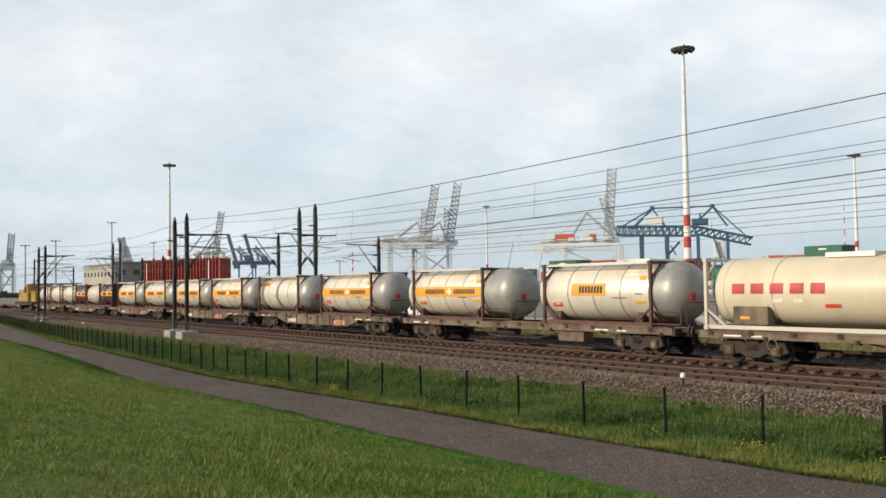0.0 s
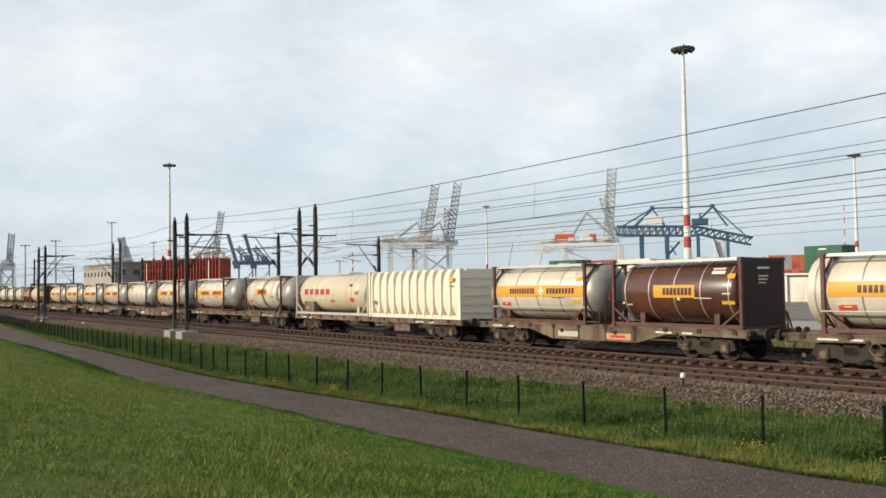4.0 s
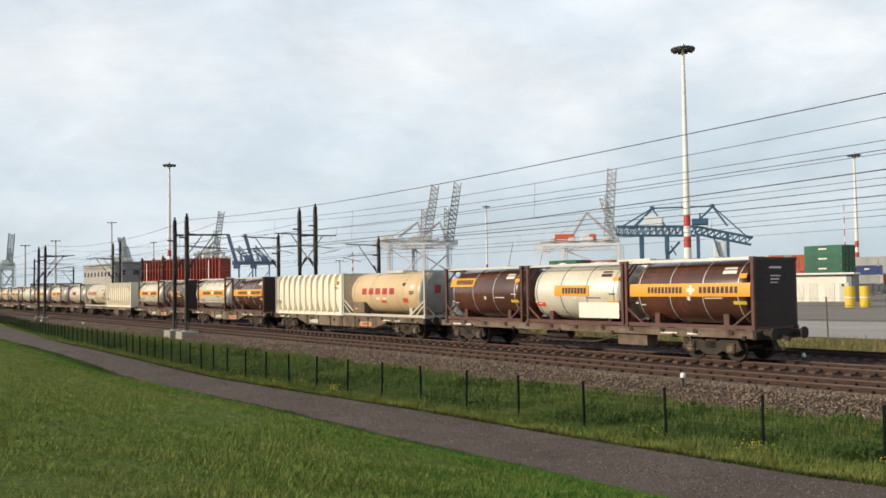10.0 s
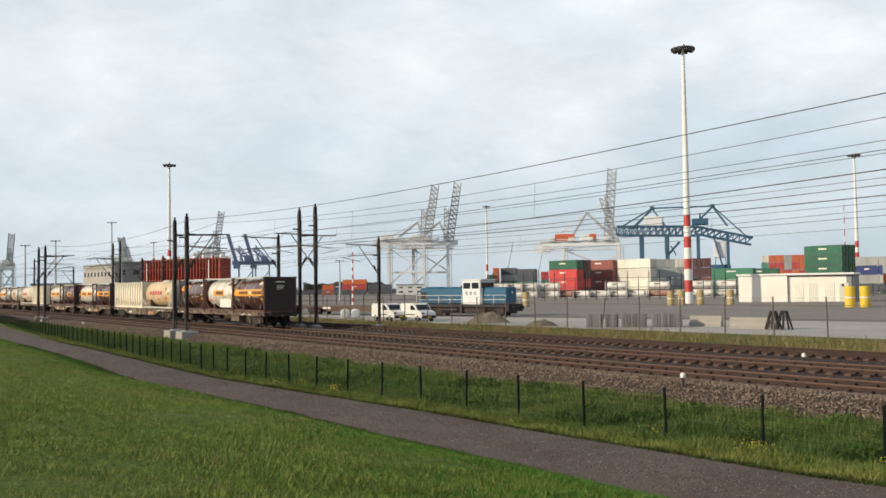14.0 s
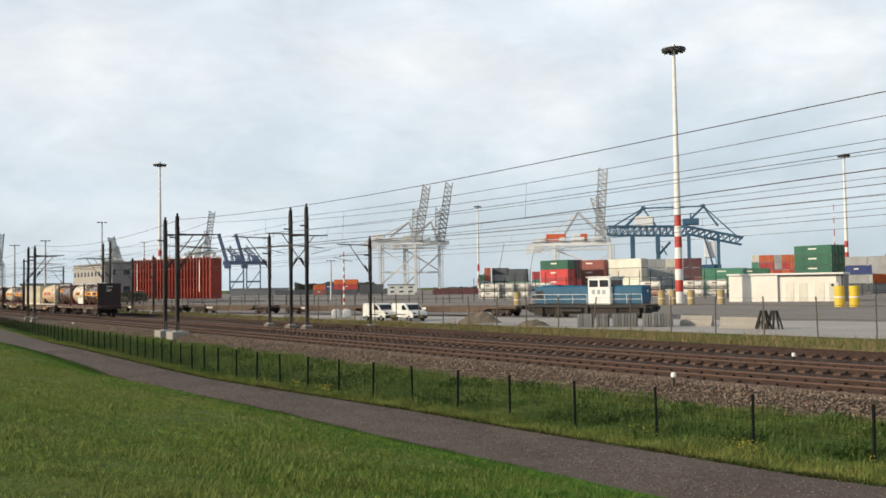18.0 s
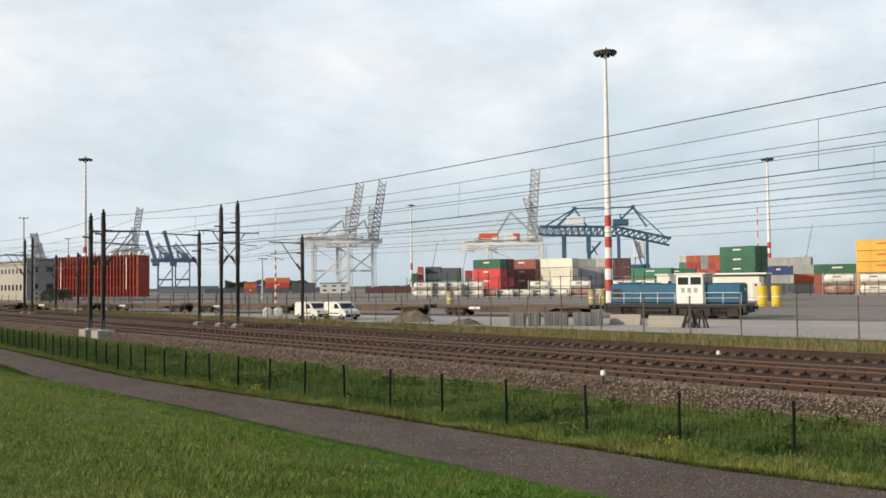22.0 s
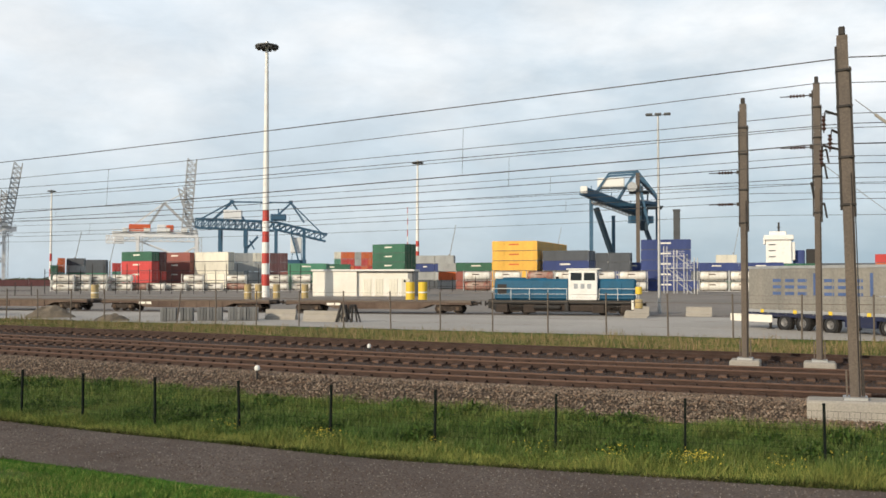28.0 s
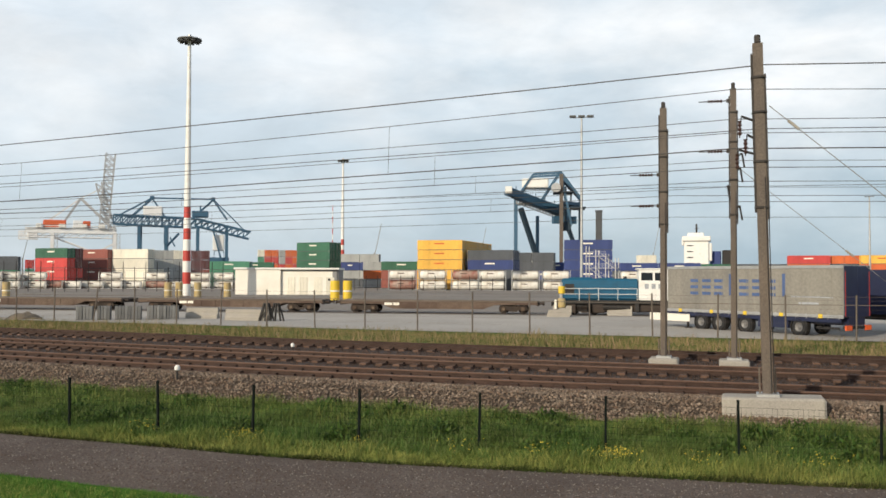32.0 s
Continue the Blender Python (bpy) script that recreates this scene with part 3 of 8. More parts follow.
def catenary_pole(s, o, height, wide=0.3, foundation=None, arms=(), z0=0.0, gap=(), lean=0.0):
    """A riveted H-section mast on a concrete foot. arms: (towards o, height) of cantilevers."""
    cp = thing("catenary_pole", "weathered brown-grey steel catenary pole on a concrete foot", "catenary pole", "catenary poles", m=line_pose(s, o, z0) @ pose(0, 0, 0, 0, lean, 0))
    h = wide / 2
    # far poles take the darker steel, which paints in their unlit faces
    steel, wider = (POLE, 1.06) if s < 40 else (POLE_D, 1.22)
    part("shaft", h_section(h, 0.05, height), steel, cp)
    for e in (-1, 1):
        x = e * (h * wider + 0.02)
        part("sleeve_plate", Shape().cbox(x - 0.022, x + 0.022, -h * 0.95, h * 0.95, height * (0.52 if e < 0 else 0.5), height - (0.25 if e < 0 else 0.75), 0.004), POLE_D, cp, "dark steel channel clamped to the pole's head")
    for z in (height * 0.53, height * 0.66, height * 0.8, height - 0.85):
        part("clamp_band", Shape().cbox(-h * wider - 0.05, h * wider + 0.05, -h - 0.03, h + 0.03, z, z + 0.06, 0.01), POLE_D, cp)
        part("clamp_bolt", Shape().tube((h * 0.6, -h - 0.09, z + 0.03), (h * 0.6, -h - 0.03, z + 0.03), 0.025, 6), DARK, cp)
    part("cap", Shape().cbox(-h * 0.62, h * 0.62, -h * 0.62, h * 0.62, height, height + 0.22, 0.03), POLE_D, cp)
    part("base_plate", Shape().cbox(-h - 0.14, h + 0.14, -h - 0.14, h + 0.14, 0.02, 0.1, 0.01), GALV, cp)
    part("cable_pipe", Shape().tube((h * 0.5, -h - 0.05, 0.1), (h * 0.5, -h - 0.05, height * 0.62), 0.022, 6), POLE, cp)
    for dx in (-h - 0.08, h + 0.04):
        part("stiffener", Shape().cbox(dx, dx + 0.04, -0.05, 0.05, 0.1, 0.7, 0.005), POLE, cp)
    fx0, fx1, fy, fz = foundation or (-0.4, 0.4, 0.38, 0.5)
    part("foundation", Shape().cbox(fx0, fx1, -fy, fy, -fz - 0.3, 0.03, 0.05), CONC if foundation else FOOTING, cp, "pale concrete foundation block")
    for to, z in arms:
        e = math.copysign(1, to - o)
        d = e * min(max(abs(to - o), 2.6), 2.7)
        arm = part("cantilever", Shape().tube((0, 0, z + 1.35), (0, d + 0.5 * e, z + 1.42), 0.045, 8).tube((0, 0.1 * e, z - 1.1), (0, d * 0.75, z + 1.4), 0.04, 8).tube((0, 0, z + 0.6), (0, d + 0.3 * e, z + 0.42), 0.03, 8), POLE, cp)
        part("strut_insulator", Shape().tube((0, 0.1 * e + d * 0.06, z - 0.83), (0, 0.1 * e + d * 0.16, z - 0.37), 0.09, 8), INSUL, arm)
        part("stub_bracket", Shape().box(-0.05, 0.05, -0.55, 0, height - 1.5, height - 1.4), POLE_D, cp)
        part("insulator", Shape().lathe([(0.12 + 0.06 * i, 0.05 + 0.055 * (i % 2)) for i in range(9)], 10, "y", (0, 0, z + 1.36)) if e > 0 else Shape().lathe([(-0.6 + 0.06 * i, 0.035 + 0.045 * (i % 2)) for i in range(9)], 10, "y", (0, 0, z + 1.36)), INSUL, arm)
        part("steady_arm", Shape().tube((0, d + 0.8 * e, z + 0.3), (0, d - 0.9 * e, z - 0.05), 0.03, 6), GALV, arm)
        part("wire_hanger", Shape().tube((0, d, z + 1.45), (0, d, z + 1.1), 0.012, 6), DARK, arm)
    for z in gap:
        sb = part("side_bracket", Shape().tube((-1.15, 0, z), (0.0, 0, z), 0.018, 6).cbox(-h - 0.12, -h, -0.05, 0.05, z - 0.06, z + 0.06, 0.01), POLE_D, cp)
        part("bead_insulator", Shape().lathe([(-0.85 + 0.05 * i, 0.02 + 0.045 * (i % 2)) for i in range(11)], 10, "x", (0, 0, z)), INSUL, sb)
    return cp


FOOTING = mat("weathered_footing", (0.25, 0.215, 0.17), 0.9, 0, 0.3, 1.2, 0.4, 20, (0.17, 0.145, 0.11), 0.5, streak=0.4)
NEAR_O, MID_O = 22.9, 33.0
near_pole = catenary_pole(-1.28, NEAR_O + 0.2, 8.45, 0.235, (-1.05, 1.25, 0.45, 0.25), lean=-1.3)
for z, x in ((6.55, -0.42), (6.1, -0.3), (5.75, -0.5)):
    hg = part("hanger_arm", Shape().tube((0, 0, z), (x, -0.1, z + 0.16), 0.03, 6).tube((x, -0.1, z + 0.16), (x - 0.05, -0.1, z - 0.35), 0.014, 6), DARK, near_pole, "dark bent arm carrying a wire clamp")
    part("hanger_insulator", Shape().lathe([(z - 0.3 + 0.05 * i, 0.025 + 0.03 * (i % 2)) for i in range(8)], 10, "z", (x - 0.04, -0.1, 0)), INSUL, hg)
part("earth_wire", Shape().tube((0.14, -0.14, 0.1), (0.14, -0.14, 4.3), 0.012, 6), DARK, near_pole)
mid_pole = catenary_pole(-0.75, MID_O, 9.35, 0.21, (-0.5, 0.5, 0.45, 0.3), gap=(8.95, 7.2))
for z, x in ((6.9, 0.28), (6.4, 0.22), (5.8, -0.2), (5.1, 0.2)):
    part("hanger_arm", Shape().tube((0, 0, z), (x, -0.12, z + 0.2), 0.03, 6).tube((x, -0.12, z + 0.2), (x + 0.08, -0.12, z - 0.3), 0.035, 6), DARK, mid_pole, "dark bent arm carrying a wire clamp")
catenary_pole(1.6, MID_O, 8.8, 0.225, (-0.5, 0.5, 0.45, 0.3), gap=(6.45, 5.35))
for s, h, arms in ((57.9, 7.9, ((T1 + 0.1, 5.3),)), (60.4, 7.8, ((T2, 5.4),))):
    catenary_pole(s, NEAR_O, h, 0.21, (-0.6, 0.7, 0.6, 0.75), arms)
catenary_pole(56.8, MID_O, 9.0, 0.21, None, ((T2, 5.5),))
catenary_pole(59.5, MID_O, 8.9, 0.21, None, ((T3, 5.6),))
catenary_pole(63.4, MID_O, 7.15, 0.19, None, ((T2, 5.6),))
catenary_pole(61.2, 42.0, 7.45, 0.19, None, ((38.0, 5.5),), -0.4)
for s, o, h in ((107.5, NEAR_O, 7.8), (104.0, NEAR_O, 7.8), (112.7, MID_O, 8.7), (109.5, MID_O, 8.8), (116.5, 41.0, 7.4), (126, 41.0, 7.4), (160, NEAR_O, 8.0), (162, MID_O, 8.4), (172, 42, 7.4), (215, NEAR_O, 8.0), (216, MID_O, 8.2)):
    catenary_pole(s, o, h, 0.22, None, ((T1 if o == NEAR_O else T2 if s % 2 else T3, 5.5),) if o < 40 else ((38.0, 5.4),))
catenary_pole(-62, NEAR_O, 8.9, 0.3, None, ((T1, 5.5),))
catenary_pole(-62.5, MID_O, 9.2, 0.3, None, ((T2, 5.5),))


def wire(name, spans, o, radius, sag, label):
    """A wire hung over a row of (s, z)."""
    pts = []
    for (s0, z0), (s1, z1) in zip(spans, spans[1:]):
        for k in range(12):
            f = k / 12
            pts.append(on_line(s0 + (s1 - s0) * f, o, z0 + (z1 - z0) * f - sag * 4 * f * (1 - f)))
    ob = solid(name, Shape().path(pts, radius), WIRE, label, "overhead wire", smooth=True, group="overhead wires")
    return ob, pts


STATIONS = [-62, -0.6, 58.5, 106, 161, 215, 320]
# offset, heights at the camera-side and the next pole, sag and thickness of the carrying and the contact wire over each track
for o, over, under in ((T1, (7.85, 7.6, 0.88, 0.011), (6.25, 5.6, 0.48, 0.017)), (T2, (7.4, 7.0, 0.52, 0.011), (6.3, 5.9, 0.42, 0.013)), (T3, (7.25, 7.1, 0.5, 0.011), (6.45, 6.4, 0.38, 0.013)), (38.6, (6.5, 6.3, 0.4, 0.01), (5.9, 5.5, 0.3, 0.012))):
    rows = [[(st, za if st < 30 else zb) for st in STATIONS] for za, zb, sag, r in (over, under)]
    carrier, mpts = wire("messenger_wire", rows[0], o + 0.1, over[3], over[2], "dark messenger wire sagging over a track")
    contact, cpts = wire("contact_wire", rows[1], o, under[3], under[2], "dark copper contact wire over a track")
    for k in (14, 17, 20, 22, 26, 30, 33):
        part("dropper", Shape().tube(mpts[k], cpts[k], 0.006, 5), WIRE, carrier)
wire("feeder_wire", [(-62, 7.9), (-1.26, 7.95), (58, 7.7), (104, 8.0), (160, 8.0), (215, 8)], NEAR_O + 0.25, 0.015, 0.74, "thick dark feeder wire along the near poles")
wire("feeder_wire", [(-62, 6.8), (-1.26, 6.7), (58, 6.45), (104, 6.5), (160, 6.5), (215, 6.5)], T1 - 0.3, 0.011, 0.5, "dark feeder wire along the near track")
wire("feeder_wire", [(-62, 8.2), (-0.75, 8.3), (57, 8.0), (109, 8.2), (162, 8.2)], MID_O, 0.013, 0.56, "dark feeder wire along the middle poles")
wire("feeder_wire", [(-62, 6.9), (1.6, 6.85), (61, 6.7), (116, 6.6)], 42.0, 0.011, 0.16, "dark wire on the far pole row")
wire("feeder_wire", [(-62, 6.5), (1.6, 6.5), (61, 6.0), (116, 6.0)], 42.2, 0.012, 0.35, "dark sagging wire on the far pole row")
wire("feeder_wire", [(-62, 5.5), (1.6, 5.55), (61, 5.4), (116, 5.3)], 42.4, 0.01, 0.25, "thin dark wire low on the far pole row")
STAY = mat("stay_rope_grey", (0.32, 0.31, 0.29), 0.6, 0.4, 0.2, 4.0)
for s0, o0, z0, s1, z1 in ((-1.35, NEAR_O + 0.15, 6.93, -9.6, -0.4), (-1.0, MID_O - 0.1, 6.53, -9.2, -0.4)):
    p, q = on_line(s0, o0, z0), on_line(s1, o0, z1)
    stay = solid("stay_wire", Shape().tube(p, q, 0.011, 6), STAY, "slanting pale stay wire from a pole to the ground", "stay wire", group="stay wires")
    for f in (0.05, 0.4):
        part("insulator", Shape().tube(p.lerp(q, f), p.lerp(q, f + 0.03), 0.035, 8), CONC, stay)
    part("turnbuckle", Shape().tube(p.lerp(q, 0.9), p.lerp(q, 0.96), 0.03, 8), GALV, stay)

# small white-topped markers in the ballast and white cable boxes by the poles
for s, o, z, r in ((15.15, 22.95, -0.22, 0.085), (16.0, 32.4, -0.24, 0.075), (104.0, 22.6, -0.6, 0.14), (88.0, 23.2, -0.5, 0.14)):
    mk = thing("track_marker", "small white-topped marker post in the ballast", "marker", "track markers", m=line_pose(s, o, z))
    part("stem", Shape().tube((0, 0, -0.25), (0, 0, 0.28), 0.035, 8), DARK, mk)
    part("white_cap", Shape().lathe([(0.25, 0.02), (0.25, r * 0.9), (0.28, r), (0.34, r), (0.39, r * 0.6), (0.4, 0.02)], 14, "z"), WHITE, mk, smooth=True)


# ---------------------------------------------------------------- the tank train
PANEL_O = mat("panel_pale_orange", (0.62, 0.34, 0.16), 0.6, 0, 0.2, 2)
STEEL = mat("tank_silver", (0.86, 0.79, 0.65), 0.3, 0.28, 0.08, 0.7, 0, 12, (0.66, 0.59, 0.47), 0.6, streak=0.35)
# grey of the barrel bands, and of the shade painted on dome ends
STEEL_D = mat("tank_grey_bands_and_shade", (0.43, 0.41, 0.37), 0.45, 0.3, 0.15, 0.9, 0, 12, (0.27, 0.26, 0.24), 0.5)
BROWN = mat("tank_brown", (0.128, 0.050, 0.029), 0.26, 0.0, 0.2, 0.8, 0, 20, (0.075, 0.034, 0.023), 0.5, streak=0.4, coat=0.6)
BROWN_F = mat("frame_brown", (0.14, 0.055, 0.04), 0.55, 0.05, 0.3, 1.2, 0, 20, (0.065, 0.03, 0.024), 0.5)
CREAM = mat("tank_cream", (0.68, 0.50, 0.285), 0.4, 0.0, 0.06, 0.7, 0, 20, (0.58, 0.42, 0.24), 0.58, streak=0.3)
CREAM_P = mat("tank_pale_cream", (0.66, 0.58, 0.43), 0.4, 0.0, 0.08, 0.7, 0, 20, (0.56, 0.48, 0.345), 0.58, streak=0.3)
CREAM_F = mat("frame_cream", (0.60, 0.56, 0.46), 0.5, 0.1, 0.15, 1.0)
BULK = mat("bulk_container_white", (0.86, 0.79, 0.63), 0.5, 0.0, 0.06, 0.5, 0, 20, (0.75, 0.67, 0.52), 0.62, streak=0.25)
ORANGE = mat("panel_orange", (0.85, 0.37, 0.035), 0.45, 0, 0.1, 1.5)
BAR = mat("lettering_dark", (0.05, 0.03, 0.025), 0.5)
BAR_R = mat("lettering_red", (0.50, 0.045, 0.05), 0.5)
SIGN_R = mat("hazard_orange_red", (0.80, 0.09, 0.03), 0.45)
LT_BAR = mat("lettering_mid_grey", (0.30, 0.28, 0.25), 0.6)
YEL_S = mat("sticker_yellow", (0.75, 0.50, 0.05), 0.5)
SIGN_W = mat("sticker_white", (0.80, 0.76, 0.66), 0.5, 0, 0.06)
WALKWAY = mat("walkway_alu", (0.72, 0.69, 0.62), 0.45, 0.5, 0.12, 1.5)
SILL = mat("wagon_sill_grey_brown", (0.23, 0.175, 0.118), 0.85, 0, 0.4, 1.1, 0.1, 25, (0.075, 0.048, 0.033), 0.5, streak=0.4)
SILL_R = mat("wagon_sill_rusty", (0.22, 0.165, 0.12), 0.8, 0, 0.4, 1.1, 0.1, 25, (0.085, 0.045, 0.032), 0.52)
BOGIE = mat("bogie_grime", (0.05, 0.036, 0.027), 0.9, 0.0, 0.4, 2.0, 0.2, 25, (0.04, 0.03, 0.025), 0.5)
AXLEBOX = mat("axle_box_rust", (0.105, 0.066, 0.042), 0.85, 0, 0.4, 2.5, 0.2, 25, (0.05, 0.034, 0.025), 0.5)
WHEEL = mat("wheel_steel", (0.035, 0.026, 0.021), 0.75, 0.1, 0.4, 3.0)

# frame brown darkened to carry the shade on the tail-facing walls
ENDWALL_SHADE = mat("end_wall_shaded_brown", (0.03, 0.017, 0.015), 0.65, 0, 0.35, 1.0, 0, 20, (0.045, 0.024, 0.02), 0.5)
R_TANK, TANK_Z = 1.19, 1.36


def patch(x0, x1, a0, a1, r, n=8):
    """A curved plate on the barrel's camera side, from angle a0 to a1 above the level."""
    sh, k = Shape(), max(2, int(abs(a1 - a0) / 4))
    pts, fs = [], []
    for rr in (r, r - 0.012):
        for i in range(k + 1):
            a = radians(a0 + (a1 - a0) * i / k)
            for x in (x0, x1):
                pts.append((x, -rr * math.cos(a), TANK_Z + rr * math.sin(a)))
    m = 2 * (k + 1)
    for i in range(k):
        fs.append((2 * i, 2 * i + 1, 2 * i + 3, 2 * i + 2))
        fs.append((m + 2 * i, m + 2 * i + 2, m + 2 * i + 3, m + 2 * i + 1))
        fs += [(2 * i, 2 * i + 2, m + 2 * i + 2, m + 2 * i), (2 * i + 1, m + 2 * i + 1, m + 2 * i + 3, 2 * i + 3)]
    fs += [(0, m, m + 1, 1), (2 * k, 2 * k + 1, m + 2 * k + 1, m + 2 * k)]
    return sh.add(pts, fs)


def merge(*shapes):
    out = Shape()
    for s in shapes:
        out.add(s.v, s.f)
    return out


def barrel(x0, x1, r=R_TANK, dome=0.42):
    prof = [(x0 + dome * (1 - math.cos(math.pi / 2 * i / 7)), max(0.03, r * math.sin(math.pi / 2 * i / 7))) for i in range(8)]
    prof = prof + [(x1 - (x - x0), rr) for x, rr in reversed(prof)]
    return Shape().lathe(prof, 40, "x", (0, 0, TANK_Z))


def rings(xs, r, w=0.05, t=0.014):
    out = Shape()
    for x in xs:
        out.lathe([(x - w / 2, r - 0.02), (x - w / 2, r + t), (x + w / 2, r + t), (x + w / 2, r - 0.02)], 40, "x", (0, 0, TANK_Z), True)
    return out


def end_frame(x, h=2.6, w=1.22, diagonals=True, inward=1):
    """Posts with cross beams and corner castings."""
    sh = Shape()
    for y in (-w, w):
        sh.box(x - 0.06, x + 0.06, y - 0.06, y + 0.06, 0.0, h)
        for z in (0, h - 0.12):
            sh.box(x - 0.09, x + 0.09, y - 0.085, y + 0.085, z, z + 0.125)
    sh.box(x - 0.05, x + 0.05, -w, w, 0.02, 0.16).box(x - 0.05, x + 0.05, -w, w, h - 0.13, h - 0.01)
    if diagonals:
        for y in (-w, w):
            sh.beam((x, y, 0.75), (x + 0.9 * inward, y, 0.1), 0.07)
            sh.beam((x, y, h - 0.75), (x, y * 0.45, h - 0.06), 0.06)
            sh.beam((x, y, 0.75), (x, y * 0.45, 0.1), 0.06)
    return sh


def letter_bars(x0, x1, a0, a1, r, count, gap=0.25):
    """A row of upright bars in place of lettering."""
    out, w = Shape(), (x1 - x0) / count
    for i in range(count):
        b = patch(x0 + i * w, x0 + (i + 1 - gap) * w, a0, a1, r)
        out.add(b.v, b.f)
    return out


def tank_container(label, frame_len, b0, b1, skin, frame_mat, band="", panel=None, plate_end=False, low_rail=False, decals=0, diagonals=True):
    """A tank in its frame; origin under the frame's middle, x towards the train's tail."""
    tk = thing("tank_container", label, "tank container", "tank containers on the train")
    h, dome_end = frame_len / 2, b1
    part("barrel", barrel(b0, b1 if b1 <= h + 0.35 else h + 0.3, dome=0.42 if b1 <= h + 0.35 else 0.25), skin, tk, smooth=True)
    if b1 > h + 0.35:
        dd = min(0.8, b1 - h)
        # dome turned away from the sun, its shade put into the grey
        part("shaded_dome", Shape().lathe([(h + 0.02, R_TANK - 0.02), (h + 0.02, R_TANK + 0.006)] + [(b1 - dd * (1 - math.sin(math.pi / 2 * i / 9)), max(0.03, (R_TANK + 0.006) * math.cos(math.pi / 2 * i / 9) ** 0.8)) for i in range(10)], 40, "x", (0, 0, TANK_Z)), STEEL_D, tk, "domed tank end, grey for its shade", smooth=True)
        part("dome_mark", Shape().box(b1 - 0.02, b1 + 0.012, -0.5, -0.2, TANK_Z - 0.35, TANK_Z - 0.05), BAR_R, tk, "faded red sign on the dome")
    b1 = min(b1, h + 0.3)
    nb = max(3, int((b1 - b0) / 1.5))
    for i in range(nb + 1):
        # on brown barrels the pale metal colour paints the bands' thin highlights
        part("barrel_band", rings([b0 + 0.5 + (b1 - b0 - 1.0) * i / nb], R_TANK, 0.035 if skin is BROWN else 0.05), WALKWAY if skin is BROWN else STEEL_D, tk, smooth=True)
    for x, inw in ((-h + 0.06, 1), (h - 0.06, -1)):
        part("end_frame", end_frame(x, inward=inw, diagonals=diagonals), frame_mat, tk, "welded steel end frame with corner castings")
    for y in (-1.2, 1.2):
        part("bottom_rail", Shape().box(-h, h, y - 0.05, y + 0.05, 0.03, 0.17), frame_mat, tk)
        part("top_rail", Shape().box(-h + 0.1, h - 0.1, y * 0.97 - 0.03, y * 0.97 + 0.03, 2.5, 2.57), WALKWAY if y < 0 else frame_mat, tk)
    part("walkway", Shape().box(-h + 0.1, h - 0.1, -0.95, -0.45, 2.57, 2.61), WALKWAY, tk, "pale metal walkway on the tank's top")
    part("manhole", Shape().lathe([(2.5, 0.03), (2.5, 0.3), (2.66, 0.3), (2.7, 0.2), (2.7, 0.02)], 16, "z", (0.3, 0.2, 0)), WALKWAY, tk, smooth=True)
    for x in (b0 + 1.2, b1 - 1.2):
        part("saddle", Shape().box(x - 0.12, x + 0.12, -0.95, 0.95, 0.05, 0.55), frame_mat, tk)
    if low_rail:
        part("hand_rail", Shape().tube((-h, -1.27, 0.72), (h, -1.27, 0.72), 0.025, 6), WALKWAY, tk)
    if band == "full":
        bd = part("orange_band", patch(-h + 0.2, h - 0.2, -8, 15.5, R_TANK + 0.022), ORANGE, tk, "orange band with dark lettering bars")
        q = R_TANK + 0.03
        part("lettering", merge(letter_bars(-h * 0.62, -h * 0.05, -2, 9.5, q, 10, 0.3), letter_bars(h * 0.2, h * 0.78, -2, 9.5, q, 9, 0.3)), BAR, bd, "dark bars of lettering")
        part("white_cross", merge(patch(h * 0.05, h * 0.09, -5, 12, q), patch(h * 0.01, h * 0.13, 0.5, 6.5, q)), SIGN_W, bd)
    elif band == "panel":
        x0, x1, a0, a1 = panel
        bd = part("orange_panel", patch(x0, x1, a0, a1, R_TANK + 0.022), ORANGE, tk, "orange panel with dark lettering bars")
        part("lettering", letter_bars(x0 + (x1 - x0) * 0.24, x1 - 0.1, a0 + 5, a1 - 5, R_TANK + 0.03, 8), BAR, bd, "dark bars of lettering")
    if decals:
        q = R_TANK + 0.02
        if skin is STEEL:
            part("hazard_sign", patch(-h + 0.5, -h + 1.1, -30, -21, q), SIGN_R, tk, "orange-red hazard plate")
        part("data_sticker", merge(patch(h - 1.5, h - 0.9, 33, 40, q), patch(h - 1.5, h - 0.95, 43, 47, q)), SIGN_W if decals == 1 else BAR, tk)
        part("placard", merge(patch(h - 0.75, h - 0.42, 24, 33, q)), ORANGE, tk)
        part("lower_placard", patch(h - 0.95, h - 0.4, -22, -16, q), YEL_S, tk, "small yellow placard")
        part("round_sticker", merge(patch(h - 3.0, h - 2.86, -14, -9, q), patch(h - 2.99, h - 2.87, -15, -8, q)), SIGN_W, tk)
        part("small_print", merge(patch(h - 2.2, h - 1.4, -11.5, -10, q), patch(h - 0.9, h - 0.55, -4, -2, q)), SIGN_W if skin is BROWN else BAR, tk)
        part("earth_clip", merge(patch(-h + 0.45, -h + 0.6, -22, -19, q), patch(-h + 0.7, -h + 0.95, -25, -23, q)), SIGN_W, tk)
        if decals == 2:
            part("white_sign", Shape().box(h - 2.6, h - 0.25, -1.275, -1.255, 0.3, 0.95), SIGN_W, tk, "blank white sign board")
